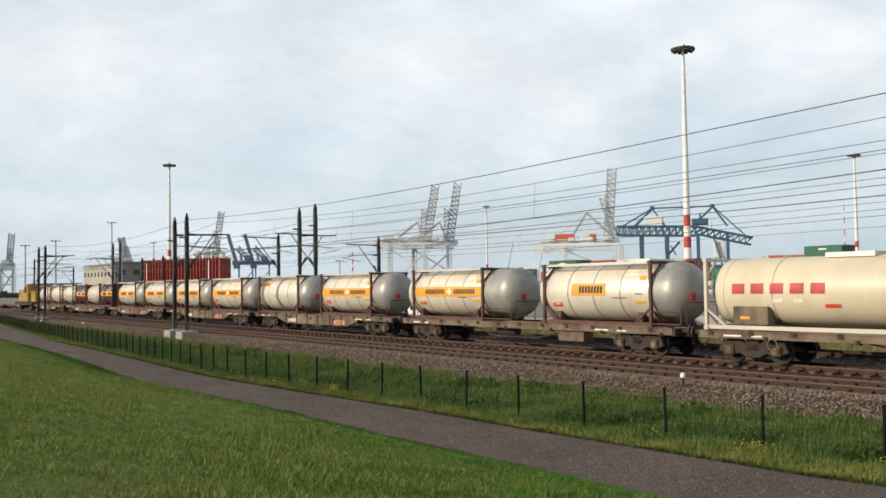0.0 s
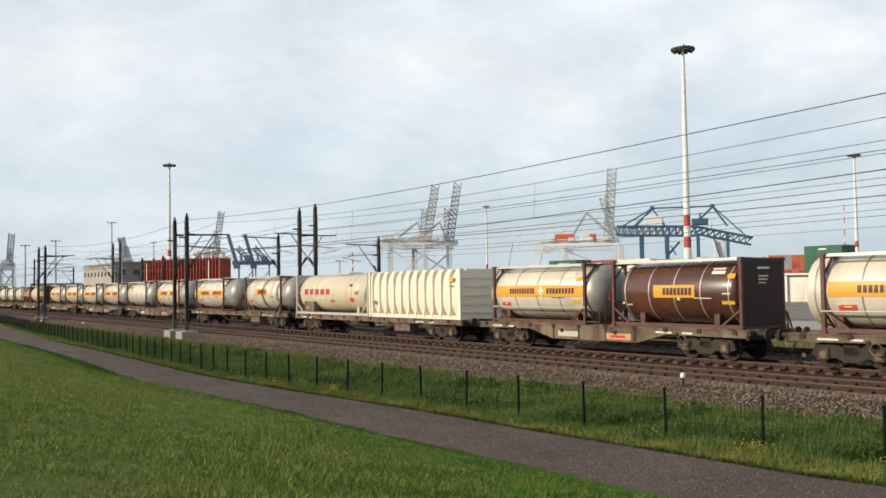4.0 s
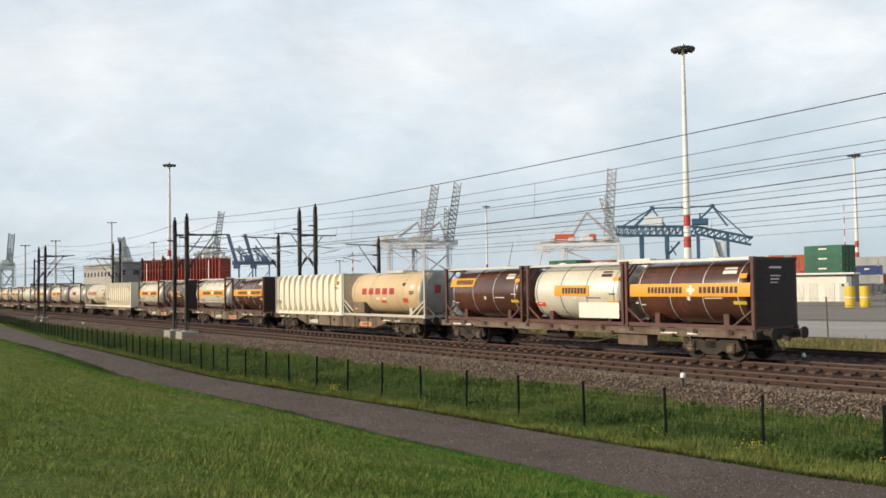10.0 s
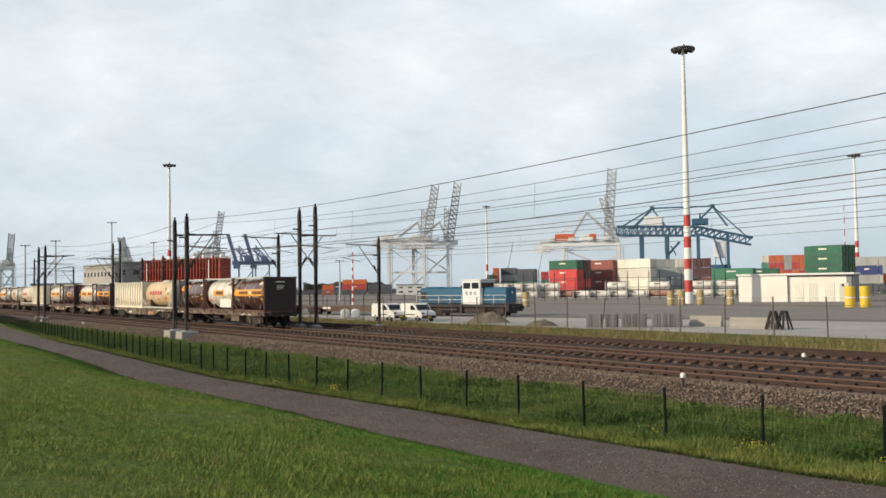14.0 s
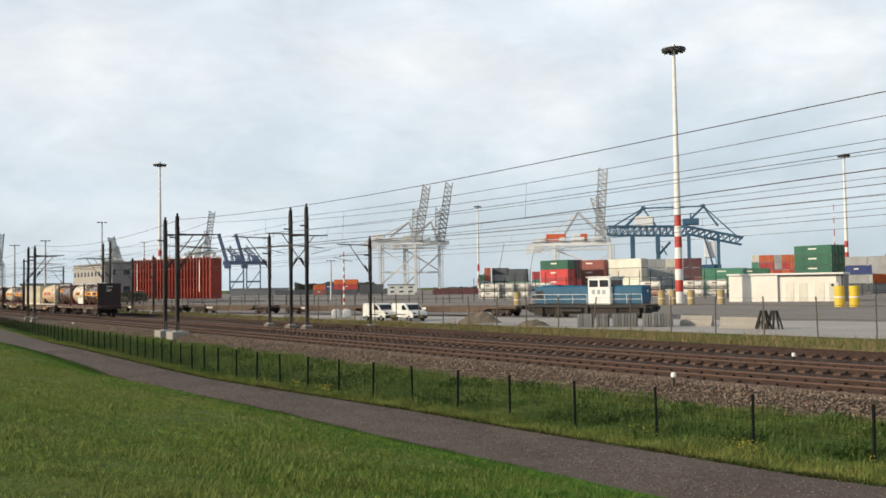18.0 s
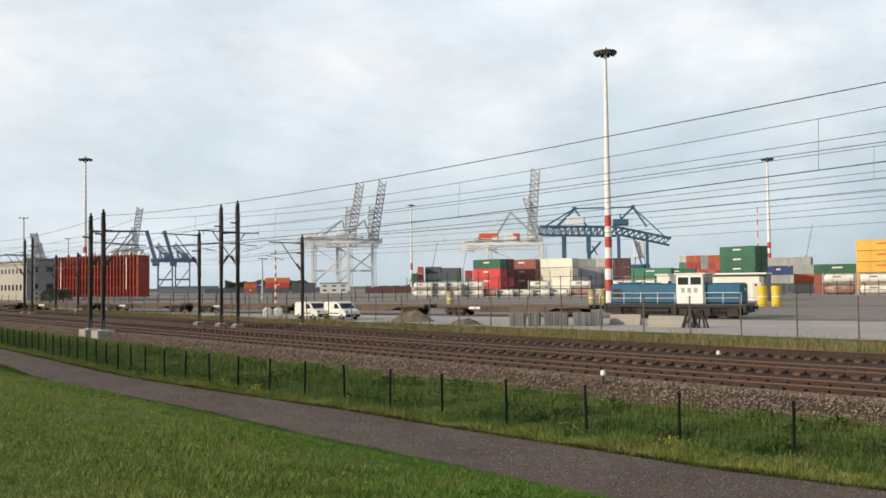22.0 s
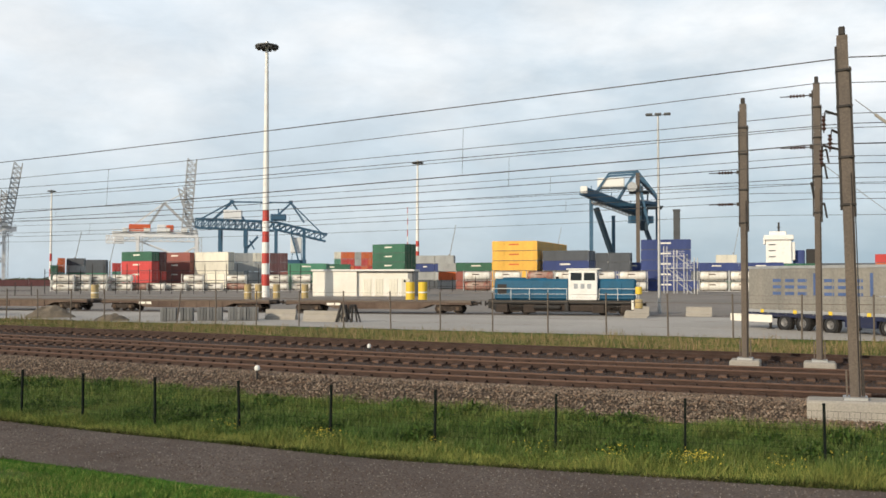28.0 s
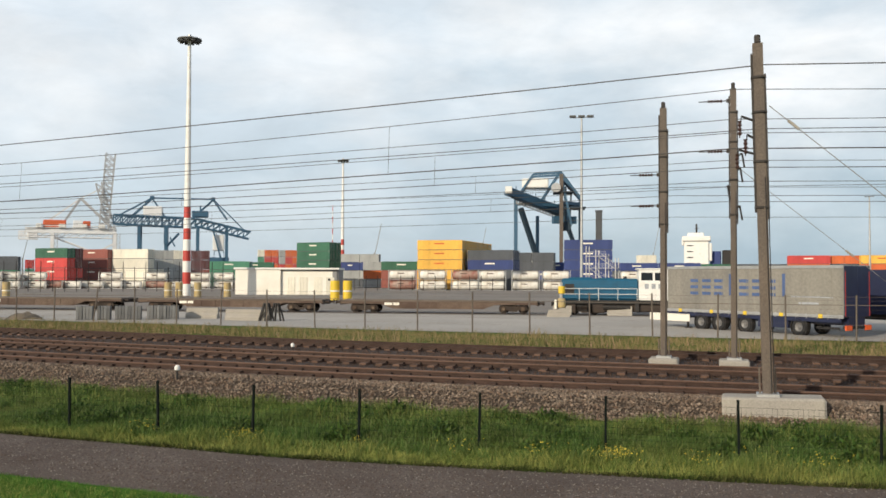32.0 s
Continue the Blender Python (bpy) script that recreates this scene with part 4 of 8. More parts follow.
    if plate_end:
        x = h - 0.02
        pl = part("end_wall", Shape().box(x - 0.04, x + 0.02, -1.16, 1.16, 0.12, 2.5), ENDWALL_SHADE, tk, "closed brown sheet end wall, darkened for its shade")
        part("ladder", merge(*[Shape().box(x + 0.03, x + 0.06, -1.08, -0.78, z, z + 0.03) for z in (0.4, 0.75, 1.1, 1.45, 1.8, 2.15)]), DARK, pl)
        part("marking", merge(Shape().box(x + 0.022, x + 0.03, -0.35, 0.35, 2.18, 2.26), Shape().box(x + 0.022, x + 0.03, -0.3, 0.3, 1.9, 1.95), Shape().box(x + 0.022, x + 0.03, -0.3, 0.22, 1.78, 1.83), Shape().box(x + 0.022, x + 0.03, -0.3, 0.12, 1.66, 1.7)), SIGN_W, pl, "white bars of small lettering")
    else:
        x = dome_end + 0.12
        part("end_ladder", merge(Shape().tube((x, -0.9, 0.1), (x, -0.9, 0.95), 0.02, 6), Shape().tube((x, 0.9, 0.1), (x, 0.9, 0.95), 0.02, 6), Shape().tube((x, -0.9, 0.95), (x, 0.9, 0.95), 0.02, 6), Shape().tube((h, -1.22, 0.6), (x, -1.22, 0.6), 0.025, 6), Shape().tube((h, -1.22, 0.12), (x, -1.22, 0.12), 0.03, 6), Shape().tube((x, -1.22, 0.12), (x, -1.22, 0.6), 0.025, 6)), frame_mat, tk, "tubular steps and guard at the tank's end")
    return tk


def cream_tank(label, length, b0, b1, light_frame, lettered=(-2.9, 0.6), skin=None):
    tk = thing("tank_container", label, "tank container", "tank containers on the train")
    h = length / 2
    skin = skin or CREAM
    part("barrel", barrel(b0, b1, 1.2, 0.35), skin, tk, smooth=True)
    for x in (b0 + 0.6, b1 - 2.6, b1 - 0.6):
        part("barrel_band", rings([x], 1.2, 0.08), skin, tk, smooth=True)
    fm = CREAM_F
    for x, inw in ((-h + 0.06, 1), (h - 0.06, -1)):
        part("end_frame", end_frame(x, inward=inw), fm, tk, "pale steel end frame with corner castings")
    for y in (-1.2, 1.2):
        part("bottom_rail", Shape().box(-h, h, y - 0.05, y + 0.05, 0.03, 0.17), fm, tk)
        if light_frame:
            for e in (-1, 1):
                part("brace", Shape().beam((e * (h - 0.1), y, 0.95), (e * (h - 1.5), y, 0.15), 0.09), fm, tk)
    x0, x1 = lettered
    part("lettering", letter_bars(x0, x1, -3, 14, 1.215, 5, 0.34), BAR_R, tk, "five red blocks of lettering")
    part("hazard_sign", patch(-0.2, 0.35, -26, -20, 1.215), SIGN_R, tk)
    part("placard", patch(h - 1.6, h - 1.2, 12, 22, 1.215), SIGN_W, tk)
    part("valve_box", Shape().cbox(-h + 1.2, -h + 2.6, -1.25, -0.75, 0.2, 0.85, 0.03), SILL, tk, "grimy valve box low on the side")
    part("manhole", Shape().box(-0.5, 1.2, -0.5, 0.5, 2.5, 2.66), WALKWAY, tk)
    for x in (b0 + 1.5, b1 - 1.5):
        part("saddle", Shape().box(x - 0.15, x + 0.15, -0.95, 0.95, 0.05, 0.55), fm, tk)
    part("side_sticker", patch(h - 2.4, h - 1.9, -25, -13, 1.215), SIGN_R, tk)
    part("info_sticker", merge(patch(h - 2.5, h - 2.2, 20, 28, 1.215), patch(h - 1.7, h - 1.2, 2, 5, 1.215), patch(h - 1.7, h - 1.3, -3, 0, 1.215)), BAR, tk, "dark block of small print")
    part("white_sticker", merge(patch(x0 + 1.6, x0 + 2.0, -18, -12, 1.215), patch(x0 + 2.4, x0 + 2.75, -18, -12, 1.215)), SIGN_W, tk)
    # cap over the cream end, coloured grey for the shade there
    part("shaded_dome", Shape().lathe([(b1 - 0.36, 1.19), (b1 - 0.36, 1.207)] + [(b1 - 0.35 * (1 - math.sin(math.pi / 2 * i / 7)) + 0.006, max(0.03, 1.206 * math.cos(math.pi / 2 * i / 7))) for i in range(8)], 40, "x", (0, 0, TANK_Z)), STEEL_D, tk, "tank end coloured grey for its shade", smooth=True)
    part("dark_band", rings([b0 + 2.6, b1 - 1.9], 1.2, 0.03, 0.01), STEEL_D, tk, smooth=True)
    part("end_sign", Shape().box(b1 + 0.02, b1 + 0.03, -0.35, 0.05, 1.35, 1.8), BAR_R, tk, "red sign on the shaded tank end")
    part("valve_mark", Shape().box(-h + 1.5, -h + 1.9, -1.26, -1.252, 0.4, 0.5), ORANGE, tk)
    return tk


def bulk_container(label, length):
    bk = thing("bulk_container", label, "bulk container", "bulk containers on the train")
    h, n = length / 2, 11
    w = (length - 0.5) / n
    pan, nu, nv = Shape(), 8, 12
    pts = []
    for j in range(nv + 1):
        v = j / nv
        rise = 1 - abs(2 * v - 1) ** 3.5
        for i in range(nu + 1):
            u = i / nu
            pts.append(((u - 0.5) * w, -0.84 - 0.24 * rise - 0.1 * math.sin(math.pi * u) ** 0.7 * rise ** 0.5, 0.16 + 2.38 * v))
    pan.add(pts, [(j * (nu + 1) + i, j * (nu + 1) + i + 1, (j + 1) * (nu + 1) + i + 1, (j + 1) * (nu + 1) + i) for j in range(nv) for i in range(nu)])
    pan_me = pan.mesh("wall_panel", BULK, True)
    rim = [(-0.7, 2.6), (-1.06, 2.57), (-1.19, 2.42), (-1.23, 2.2), (-1.23, 0.42), (-1.27, 0.3), (-1.27, 0.08), (-0.9, 0.08), (-0.9, 2.4)]
    k = len(rim)
    rib_me = Shape().add([(x, y, z) for x in (-0.075, 0.075) for y, z in rim], [tuple(range(k)), tuple(reversed(range(k, 2 * k)))] + [(i, i + k, (i + 1) % k + k, (i + 1) % k) for i in range(k)]).mesh("rib", BULK)
    for turn in (0, 180):
        for i in range(n):
            part("wall_panel", pan_me, BULK, bk, at=pose(-h + 0.25 + (i + 0.5) * w, 0, 0) @ pose(0, 0, 0, 0, 0, turn))
        for i in range(n + 1):
            part("rib", rib_me, BULK, bk, at=pose(-h + 0.25 + i * w, 0, 0) @ pose(0, 0, 0, 0, 0, turn))
    part("roof", Shape().box(-h + 0.05, h - 0.05, -0.85, 0.85, 2.5, 2.59), BULK, bk)
    part("floor_frame", Shape().box(-h, h, -1.22, 1.22, 0.0, 0.2), BULK, bk)
    for x in (-h + 0.06, h - 0.06):
        ew = part("end_wall", Shape().box(x - 0.04, x + 0.04, -1.18, 1.18, 0.15, 2.5), BULK, bk)
        part("end_rib", merge(*[Shape().box(x - 0.09, x + 0.09, -1.1, 1.1, z, z + 0.12) for z in (0.3, 0.75, 1.2, 1.65, 2.1)]), BULK, ew)
    for x in (-h + 0.06, h - 0.06):
        for y in (-1.2, 1.2):
            part("corner_post", Shape().box(x - 0.09, x + 0.09, y - 0.09, y + 0.09, 0, 2.6), BULK, bk)
    part("label_mark", Shape().box(h - 0.95, h - 0.6, -1.275, -1.262, 1.95, 2.2), YEL_S, bk)
    part("number_bars", Shape().box(h - 1.0, h - 0.6, -1.275, -1.262, 1.7, 1.76).box(-h + 0.4, -h + 0.75, -1.29, -1.27, 0.75, 0.95), LT_BAR, bk, "grey bars of small print")
    return bk


def bogie_part(parent, x):
    sh = Shape()
    for y in (-1.03, 1.03):
        sh.add(*(lambda b: (b.v, b.f))(Shape().prism([(x - 1.35, 0.42), (x - 1.2, 0.76), (x - 0.45, 0.78), (x - 0.3, 0.7), (x + 0.3, 0.7), (x + 0.45, 0.78), (x + 1.2, 0.76), (x + 1.35, 0.42), (x + 0.95, 0.3), (x + 0.5, 0.36), (x + 0.25, 0.22), (x - 0.25, 0.22), (x - 0.5, 0.36), (x - 0.95, 0.3)], y - 0.07, y + 0.07)))
        for dx in (-0.9, 0.9):
            for e in (-0.24, 0.24):
                sh.tube((x + dx + e, y, 0.5), (x + dx + e, y, 0.8), 0.07, 8)
    sh.box(x - 0.25, x + 0.25, -1.1, 1.1, 0.45, 0.85)
    bg = part("bogie", sh, BOGIE, parent, "grimy two-axle bogie")
    for dx in (-0.9, 0.9):
        for y in (-0.75, 0.75):
            part("wheel", Shape().lathe([(y - 0.07, 0.12), (y - 0.07, 0.46), (y + 0.06, 0.46), (y + 0.07, 0.4), (y + 0.02, 0.33), (y + 0.02, 0.12)], 24, "y", (x + dx, 0, 0.46)), WHEEL, bg, smooth=True)
        for y in (-1.03, 1.03):
            bx = part("axle_box", Shape().cbox(x + dx - 0.19, x + dx + 0.19, y - 0.15, y + 0.15, 0.28, 0.66, 0.03), AXLEBOX, bg, "rust-brown axle box")
            part("cover", Shape().tube((x + dx, y * 1.14, 0.46), (x + dx, y * 1.17, 0.46), 0.12, 12), SILL, bx)
        part("axle", Shape().tube((x + dx, -0.9, 0.46), (x + dx, 0.9, 0.46), 0.08, 8), BOGIE, bg)
    return bg


def container_wagon(label, length, belly, sill_mat):
    wg = thing("container_wagon", label, "railway wagon", "wagons of the train")
    h = length / 2 - 0.6
    for y in (-1.25, 1.25):
        a, b = y - 0.07, y + 0.07
        if belly:
            outline = [(-h, 1.12), (-h, 0.86), (-h + 3.7, 0.88), (-h + 5.2, 0.5), (h - 5.2, 0.5), (h - 3.7, 0.88), (h, 0.86), (h, 1.12)]
        else:
            outline = [(-h, 1.12), (-h, 0.86), (h, 0.86), (h, 1.12)]
        sl = part("side_sill", Shape().prism(outline, a, b), sill_mat, wg)
        for i in range(int(2 * h / 1.6) + 1):
            x = -h + 0.5 + i * 1.6
            part("spigot_bracket", Shape().box(x - 0.09, x + 0.09, y - 0.12, y + 0.12, 0.98, 1.14), BOGIE, sl)
            if i % 2:
                part("lashing_hook", Shape().box(x + 0.5, x + 0.62, y - 0.13, y + 0.13, 0.8, 0.95), WHEEL, sl)
            if belly and abs(x) < h - 5.3:
                part("sill_rib", Shape().box(x - 0.03, x + 0.03, y - 0.1, y + 0.1, 0.46, 0.98), BOGIE, sl)
        # pale lip puts the light along the sill's upper edge into colour
        part("flange", Shape().box(-h, h, y - 0.11, y + 0.11, 1.1, 1.135), SILL_R, sl, "top flange, pale for the light it catches")
        part("stencil", merge(*[Shape().box(x, x + w, y - 0.078, y - 0.071, 0.93, 0.99) for x, w in ((-h + 1.0, 0.7), (-h + 2.1, 0.4), (h - 4.2, 0.8), (h - 2.9, 0.5))]), SIGN_W, sl, "white bars of small lettering")
        if belly:
            part("data_panel", Shape().box(-h + 5.6, -h + 6.9, y - 0.085, y - 0.071, 0.62, 0.84), CREAM_F, sl)
            part("owner_panel", Shape().box(h - 6.9, h - 5.5, y - 0.085, y - 0.071, 0.58, 0.84), PANEL_O, sl, "pale orange panel with a plain mark")
            part("panel_mark", Shape().box(h - 6.6, h - 5.8, y - 0.092, y - 0.086, 0.66, 0.76), BAR_R, sl)
    part("centre_sill", Shape().box(-h, h, -0.25, 0.25, 0.78, 1.12), SILL, wg)
    for x in (-h, h):
        part("headstock", Shape().cbox(x - 0.12, x + 0.12, -1.3, 1.3, 0.82, 1.12, 0.02), BOGIE, wg)
        e = 1 if x > 0 else -1
        for y in (-0.87, 0.87):
            bf = part("buffer", Shape().tube((x, y, 1.03), (x + e * 0.5, y, 1.03), 0.09, 10).tube((x + e * 0.5, y, 1.03), (x + e * 0.58, y, 1.03), 0.21, 14), BOGIE, wg)
        part("coupling", Shape().beam((x, 0, 0.98), (x + e * 0.55, 0, 0.82), 0.12), BOGIE, wg)
        part("brake_hose", Shape().tube((x + e * 0.1, -0.5, 0.95), (x + e * 0.35, -0.5, 0.5), 0.03, 6), BOGIE, wg)
    for x in (-3.2, 0.0, 3.2) if not belly else (-5.5, 5.5):
        part("cross_member", Shape().box(x - 0.1, x + 0.1, -1.2, 1.2, 0.9, 1.1), SILL, wg)
    part("brake_tank", Shape().tube((-1.8, -0.7, 0.68), (-0.4, -0.7, 0.68), 0.2, 12), BOGIE, wg)
    if not belly:
        part("equipment_box", Shape().cbox(h - 6.6, h - 5.0, -1.2, -0.6, 0.4, 0.84, 0.02), SILL_R, wg, "beige box under the frame")
        part("truss_rod", Shape().beam((-3.5, -1.1, 0.86), (-1.5, -1.1, 0.45), 0.06).beam((-1.5, -1.1, 0.45), (1.5, -1.1, 0.45), 0.06).beam((1.5, -1.1, 0.45), (3.5, -1.1, 0.86), 0.06), BOGIE, wg)
    for x in (-h + 2.0, h - 2.0):
        bogie_part(wg, x)
        part("brake_wheel", Shape().lathe([(-1.36, 0.17), (-1.36, 0.2), (-1.33, 0.2), (-1.33, 0.17)], 20, "y", (x - 0.9 * (1 if x > 0 else -1), 0, 0.7), True), SILL, wg, smooth=True)
    return wg


def dark_loco(label):
    """The yellow works engine at the head of the train."""
    lc = thing("diesel_locomotive", label, "locomotive")
    y = mat("loco_yellow", (0.50, 0.29, 0.03), 0.5, 0, 0.4, 0.8, 0, 5, (0.16, 0.10, 0.03), 0.52)
    part("hood", Shape().cbox(-6.5, 1.0, -0.9, 0.9, 1.4, 3.3, 0.1).cbox(3.6, 6.5, -0.9, 0.9, 1.4, 3.0, 0.1), y, lc)
    cb = part("cab", Shape().cbox(1.0, 3.6, -1.45, 1.45, 1.4, 4.1, 0.1), y, lc)
    part("window", Shape().box(1.4, 3.2, -1.47, -1.46, 2.8, 3.7), DARK, cb)
    part("frame", Shape().box(-7, 7, -1.4, 1.4, 1.0, 1.4), DARK, lc)
    for x in (-4.4, 4.4):
        bogie_part(lc, x)
    return lc


def tail_at(t):
    """Distance of the train's tail along the line; it gathers speed slightly."""
    k = t - 9
    return 5.79 + k * (10.09 + k * (0.0769 - 0.0028 * k))


train = []          # (thing, distance from the tail, height)


def load(ob, u, z=0.0):
    train.append((ob, u, z))
    return ob


DECK = 1.14
w60 = "long skeletal wagon with rust-streaked pale sills"
wb = "fish-bellied container wagon with grimy beige sills"
load(container_wagon(w60, 20.2, False, SILL_R), 9.4)
load(tank_container("brown tank container with orange band and closed tail end", 6.06, -2.85, 2.8, BROWN, BROWN_F, "full", plate_end=True, decals=1), 2.95, DECK)
load(tank_container("silver tank container with orange panel in a brown frame", 6.06, -2.9, 2.9, STEEL, BROWN_F, "panel", (-1.2, 0.95, -7, 15), decals=2), 9.1, DECK)
load(tank_container("glossy brown tank container with orange panel", 6.2, -2.95, 2.95, BROWN, BROWN_F, "panel", (-2.8, -0.8, 15, 37), decals=1), 15.55, DECK)
load(container_wagon(wb, 20.4, True, SILL), 30.3)
load(cream_tank("cream tank container with red lettering blocks in pale frame", 9.2, -3.9, 4.2, True, (-2.3, 1.6)), 25.2, DECK)
load(bulk_container("cream-white bulk container with deep upright ribs", 9.8), 34.85, DECK)
load(container_wagon(wb, 16.6, True, SILL), 49.2)
load(tank_container("brown tank container with orange band and dark end wall", 6.1, -2.9, 2.85, BROWN, BROWN_F, "full", plate_end=True, decals=1), 44.95, DECK)
load(tank_container("silver tank container with orange band, low hand rail", 6.3, -3.9, 3.9, STEEL, BROWN_F, "full", low_rail=True, decals=1), 52.65, DECK)
load(container_wagon(wb, 16.6, True, SILL), 66.2)
load(tank_container("brown tank container with small orange panel and dark end wall", 6.3, -3.0, 3.0, BROWN, BROWN_F, "panel", (-1.0, 1.0, -10, 13), plate_end=True, decals=1), 61.9, DECK)
load(tank_container("silver tank container with orange band beside a brown tank", 6.35, -3.6, 3.85, STEEL, BROWN_F, "full", low_rail=True, decals=1), 69.8, DECK)
load(container_wagon(w60, 20.4, False, SILL_R), 85.2)
load(bulk_container("cream-white bulk container, its ribbed end wall open to view", 9.2), 80.3, DECK)
load(cream_tank("large cream tank container with red lettering blocks", 9.7, -4.7, 4.6, False, (-3.7, 0.1), CREAM_P), 89.9, DECK)
load(container_wagon(w60, 20.4, False, SILL_R), 105.8)
load(tank_container("silver tank container with orange panel and grey dome", 6.4, -3.7, 4.5, STEEL, BROWN_F, "panel", (-1.4, 0.6, -6, 18), decals=1), 100.5, DECK)
load(tank_container("silver tank container with orange band and grey dome", 6.35, -3.9, 5.2, STEEL, BROWN_F, "full", decals=1), 111.35, DECK)
first_wagon = container_wagon(wb, 20.4, True, SILL)
load(first_wagon, 126.3)
plain = tank_container("silver tank container with orange band on a beige wagon", 6.5, -3.6, 4.8, STEEL, BROWN_F, "full", decals=1)
load(plain, 122.3, DECK)
load(tank_container("plain silver tank container with small markings", 6.6, -3.8, 4.4, STEEL, BROWN_F, "panel", (-3.0, -1.8, 25, 40)), 132.2, DECK)
load(copy_thing(first_wagon, Matrix()), 146.9)
load(copy_thing(plain, Matrix()), 142.0, DECK)
load(copy_thing(plain, Matrix()), 151.3, DECK)
load(copy_thing(first_wagon, Matrix()), 167.5)
load(copy_thing(plain, Matrix()), 160.6, DECK)
tail_silver = tank_container("weathered silver tank container far up the train", 5.8, -3.3, 3.3, STEEL, BROWN_F, "", decals=1)
load(copy_thing(plain, Matrix()), 170.1, DECK)
tail_brown = tank_container("brown tank container with orange band far up the train", 5.0, -2.4, 2.4, BROWN, BROWN_F, "full", plate_end=True)
load(copy_thing(first_wagon, Matrix()), 188.1)
load(tail_brown, 178.1, DECK)
load(tail_silver, 184.0, DECK)
load(copy_thing(tail_brown, Matrix()), 190.0, DECK)
load(copy_thing(first_wagon, Matrix()), 208.7)
load(copy_thing(tail_silver, Matrix()), 197.0, DECK)
load(copy_thing(tail_silver, Matrix()), 204.3, DECK)
load(copy_thing(tail_silver, Matrix()), 212.0, DECK)
load(dark_loco("yellow diesel locomotive with dark frame leading the train"), 226.5)


# ---------------------------------------------------------------- yard: sidings, engine, wagons, vehicles
BLUE = mat("loco_blue", (0.004, 0.095, 0.185), 0.5, 0.0, 0.2, 0.7, 0, 20, (0.008, 0.075, 0.135), 0.55)
GLASS = mat("window_dark", (0.02, 0.025, 0.03), 0.08, 0.0, 0.1, 2.0)
FLATRUST = mat("flat_wagon_rust", (0.08, 0.05, 0.037), 0.85, 0, 0.35, 0.5, 0.1, 12, (0.16, 0.115, 0.085), 0.55)
FLATDECK = mat("flat_wagon_deck", (0.17, 0.135, 0.105), 0.9, 0, 0.3, 0.5, 0.2, 12, (0.10, 0.075, 0.06), 0.5)
TYRE = mat("tyre_rubber", (0.02, 0.02, 0.021), 0.85, 0, 0.2, 5)
CURTAIN = mat("trailer_curtain_grey", (0.27, 0.252, 0.215), 0.55, 0.1, 0.2, 0.6, 0, 6, (0.19, 0.18, 0.16), 0.5, streak=0.2)
NAVY = mat("trailer_navy", (0.016, 0.022, 0.06), 0.4, 0, 0.2, 1)
LAMPRED = mat("lamp_red_orange", (0.8, 0.13, 0.03), 0.3, 0, 0.1, 4)
YEL = mat("safety_yellow", (0.75, 0.52, 0.04), 0.5, 0, 0.15, 1)
RIM = mat("wheel_rim", (0.19, 0.185, 0.18), 0.55, 0.3, 0.15, 6)
KERB = mat("kerb_concrete", (0.20, 0.20, 0.195), 0.85, 0, 0.25, 1.5, 0.2, 20, per_object=0.25)
LTEXT = mat("lettering_grey", (0.38, 0.40, 0.42), 0.5)
BTEXT = mat("lettering_blue", (0.07, 0.12, 0.27), 0.5)

yard_fence()


def siding_pose(x, z=YARD_Z + 0.02):
    return pose(x, siding_y(x), z, 0, 0, math.degrees(math.atan(0.14)))


sd = thing("siding", "yard siding set flush in the terminal paving", "railway track", "railway tracks", kind="structure")
for e in (-0.75, 0.75):
    run = Shape()
    for k in range(-20, 60):
        p, q = (Vector((x, siding_y(x) + e, YARD_Z - 0.06)) for x in (-5.0 * k, -5.0 * (k + 1)))
        run.beam(p, q, 0.07, 0.16)
    part("rail", run, RAIL, sd)


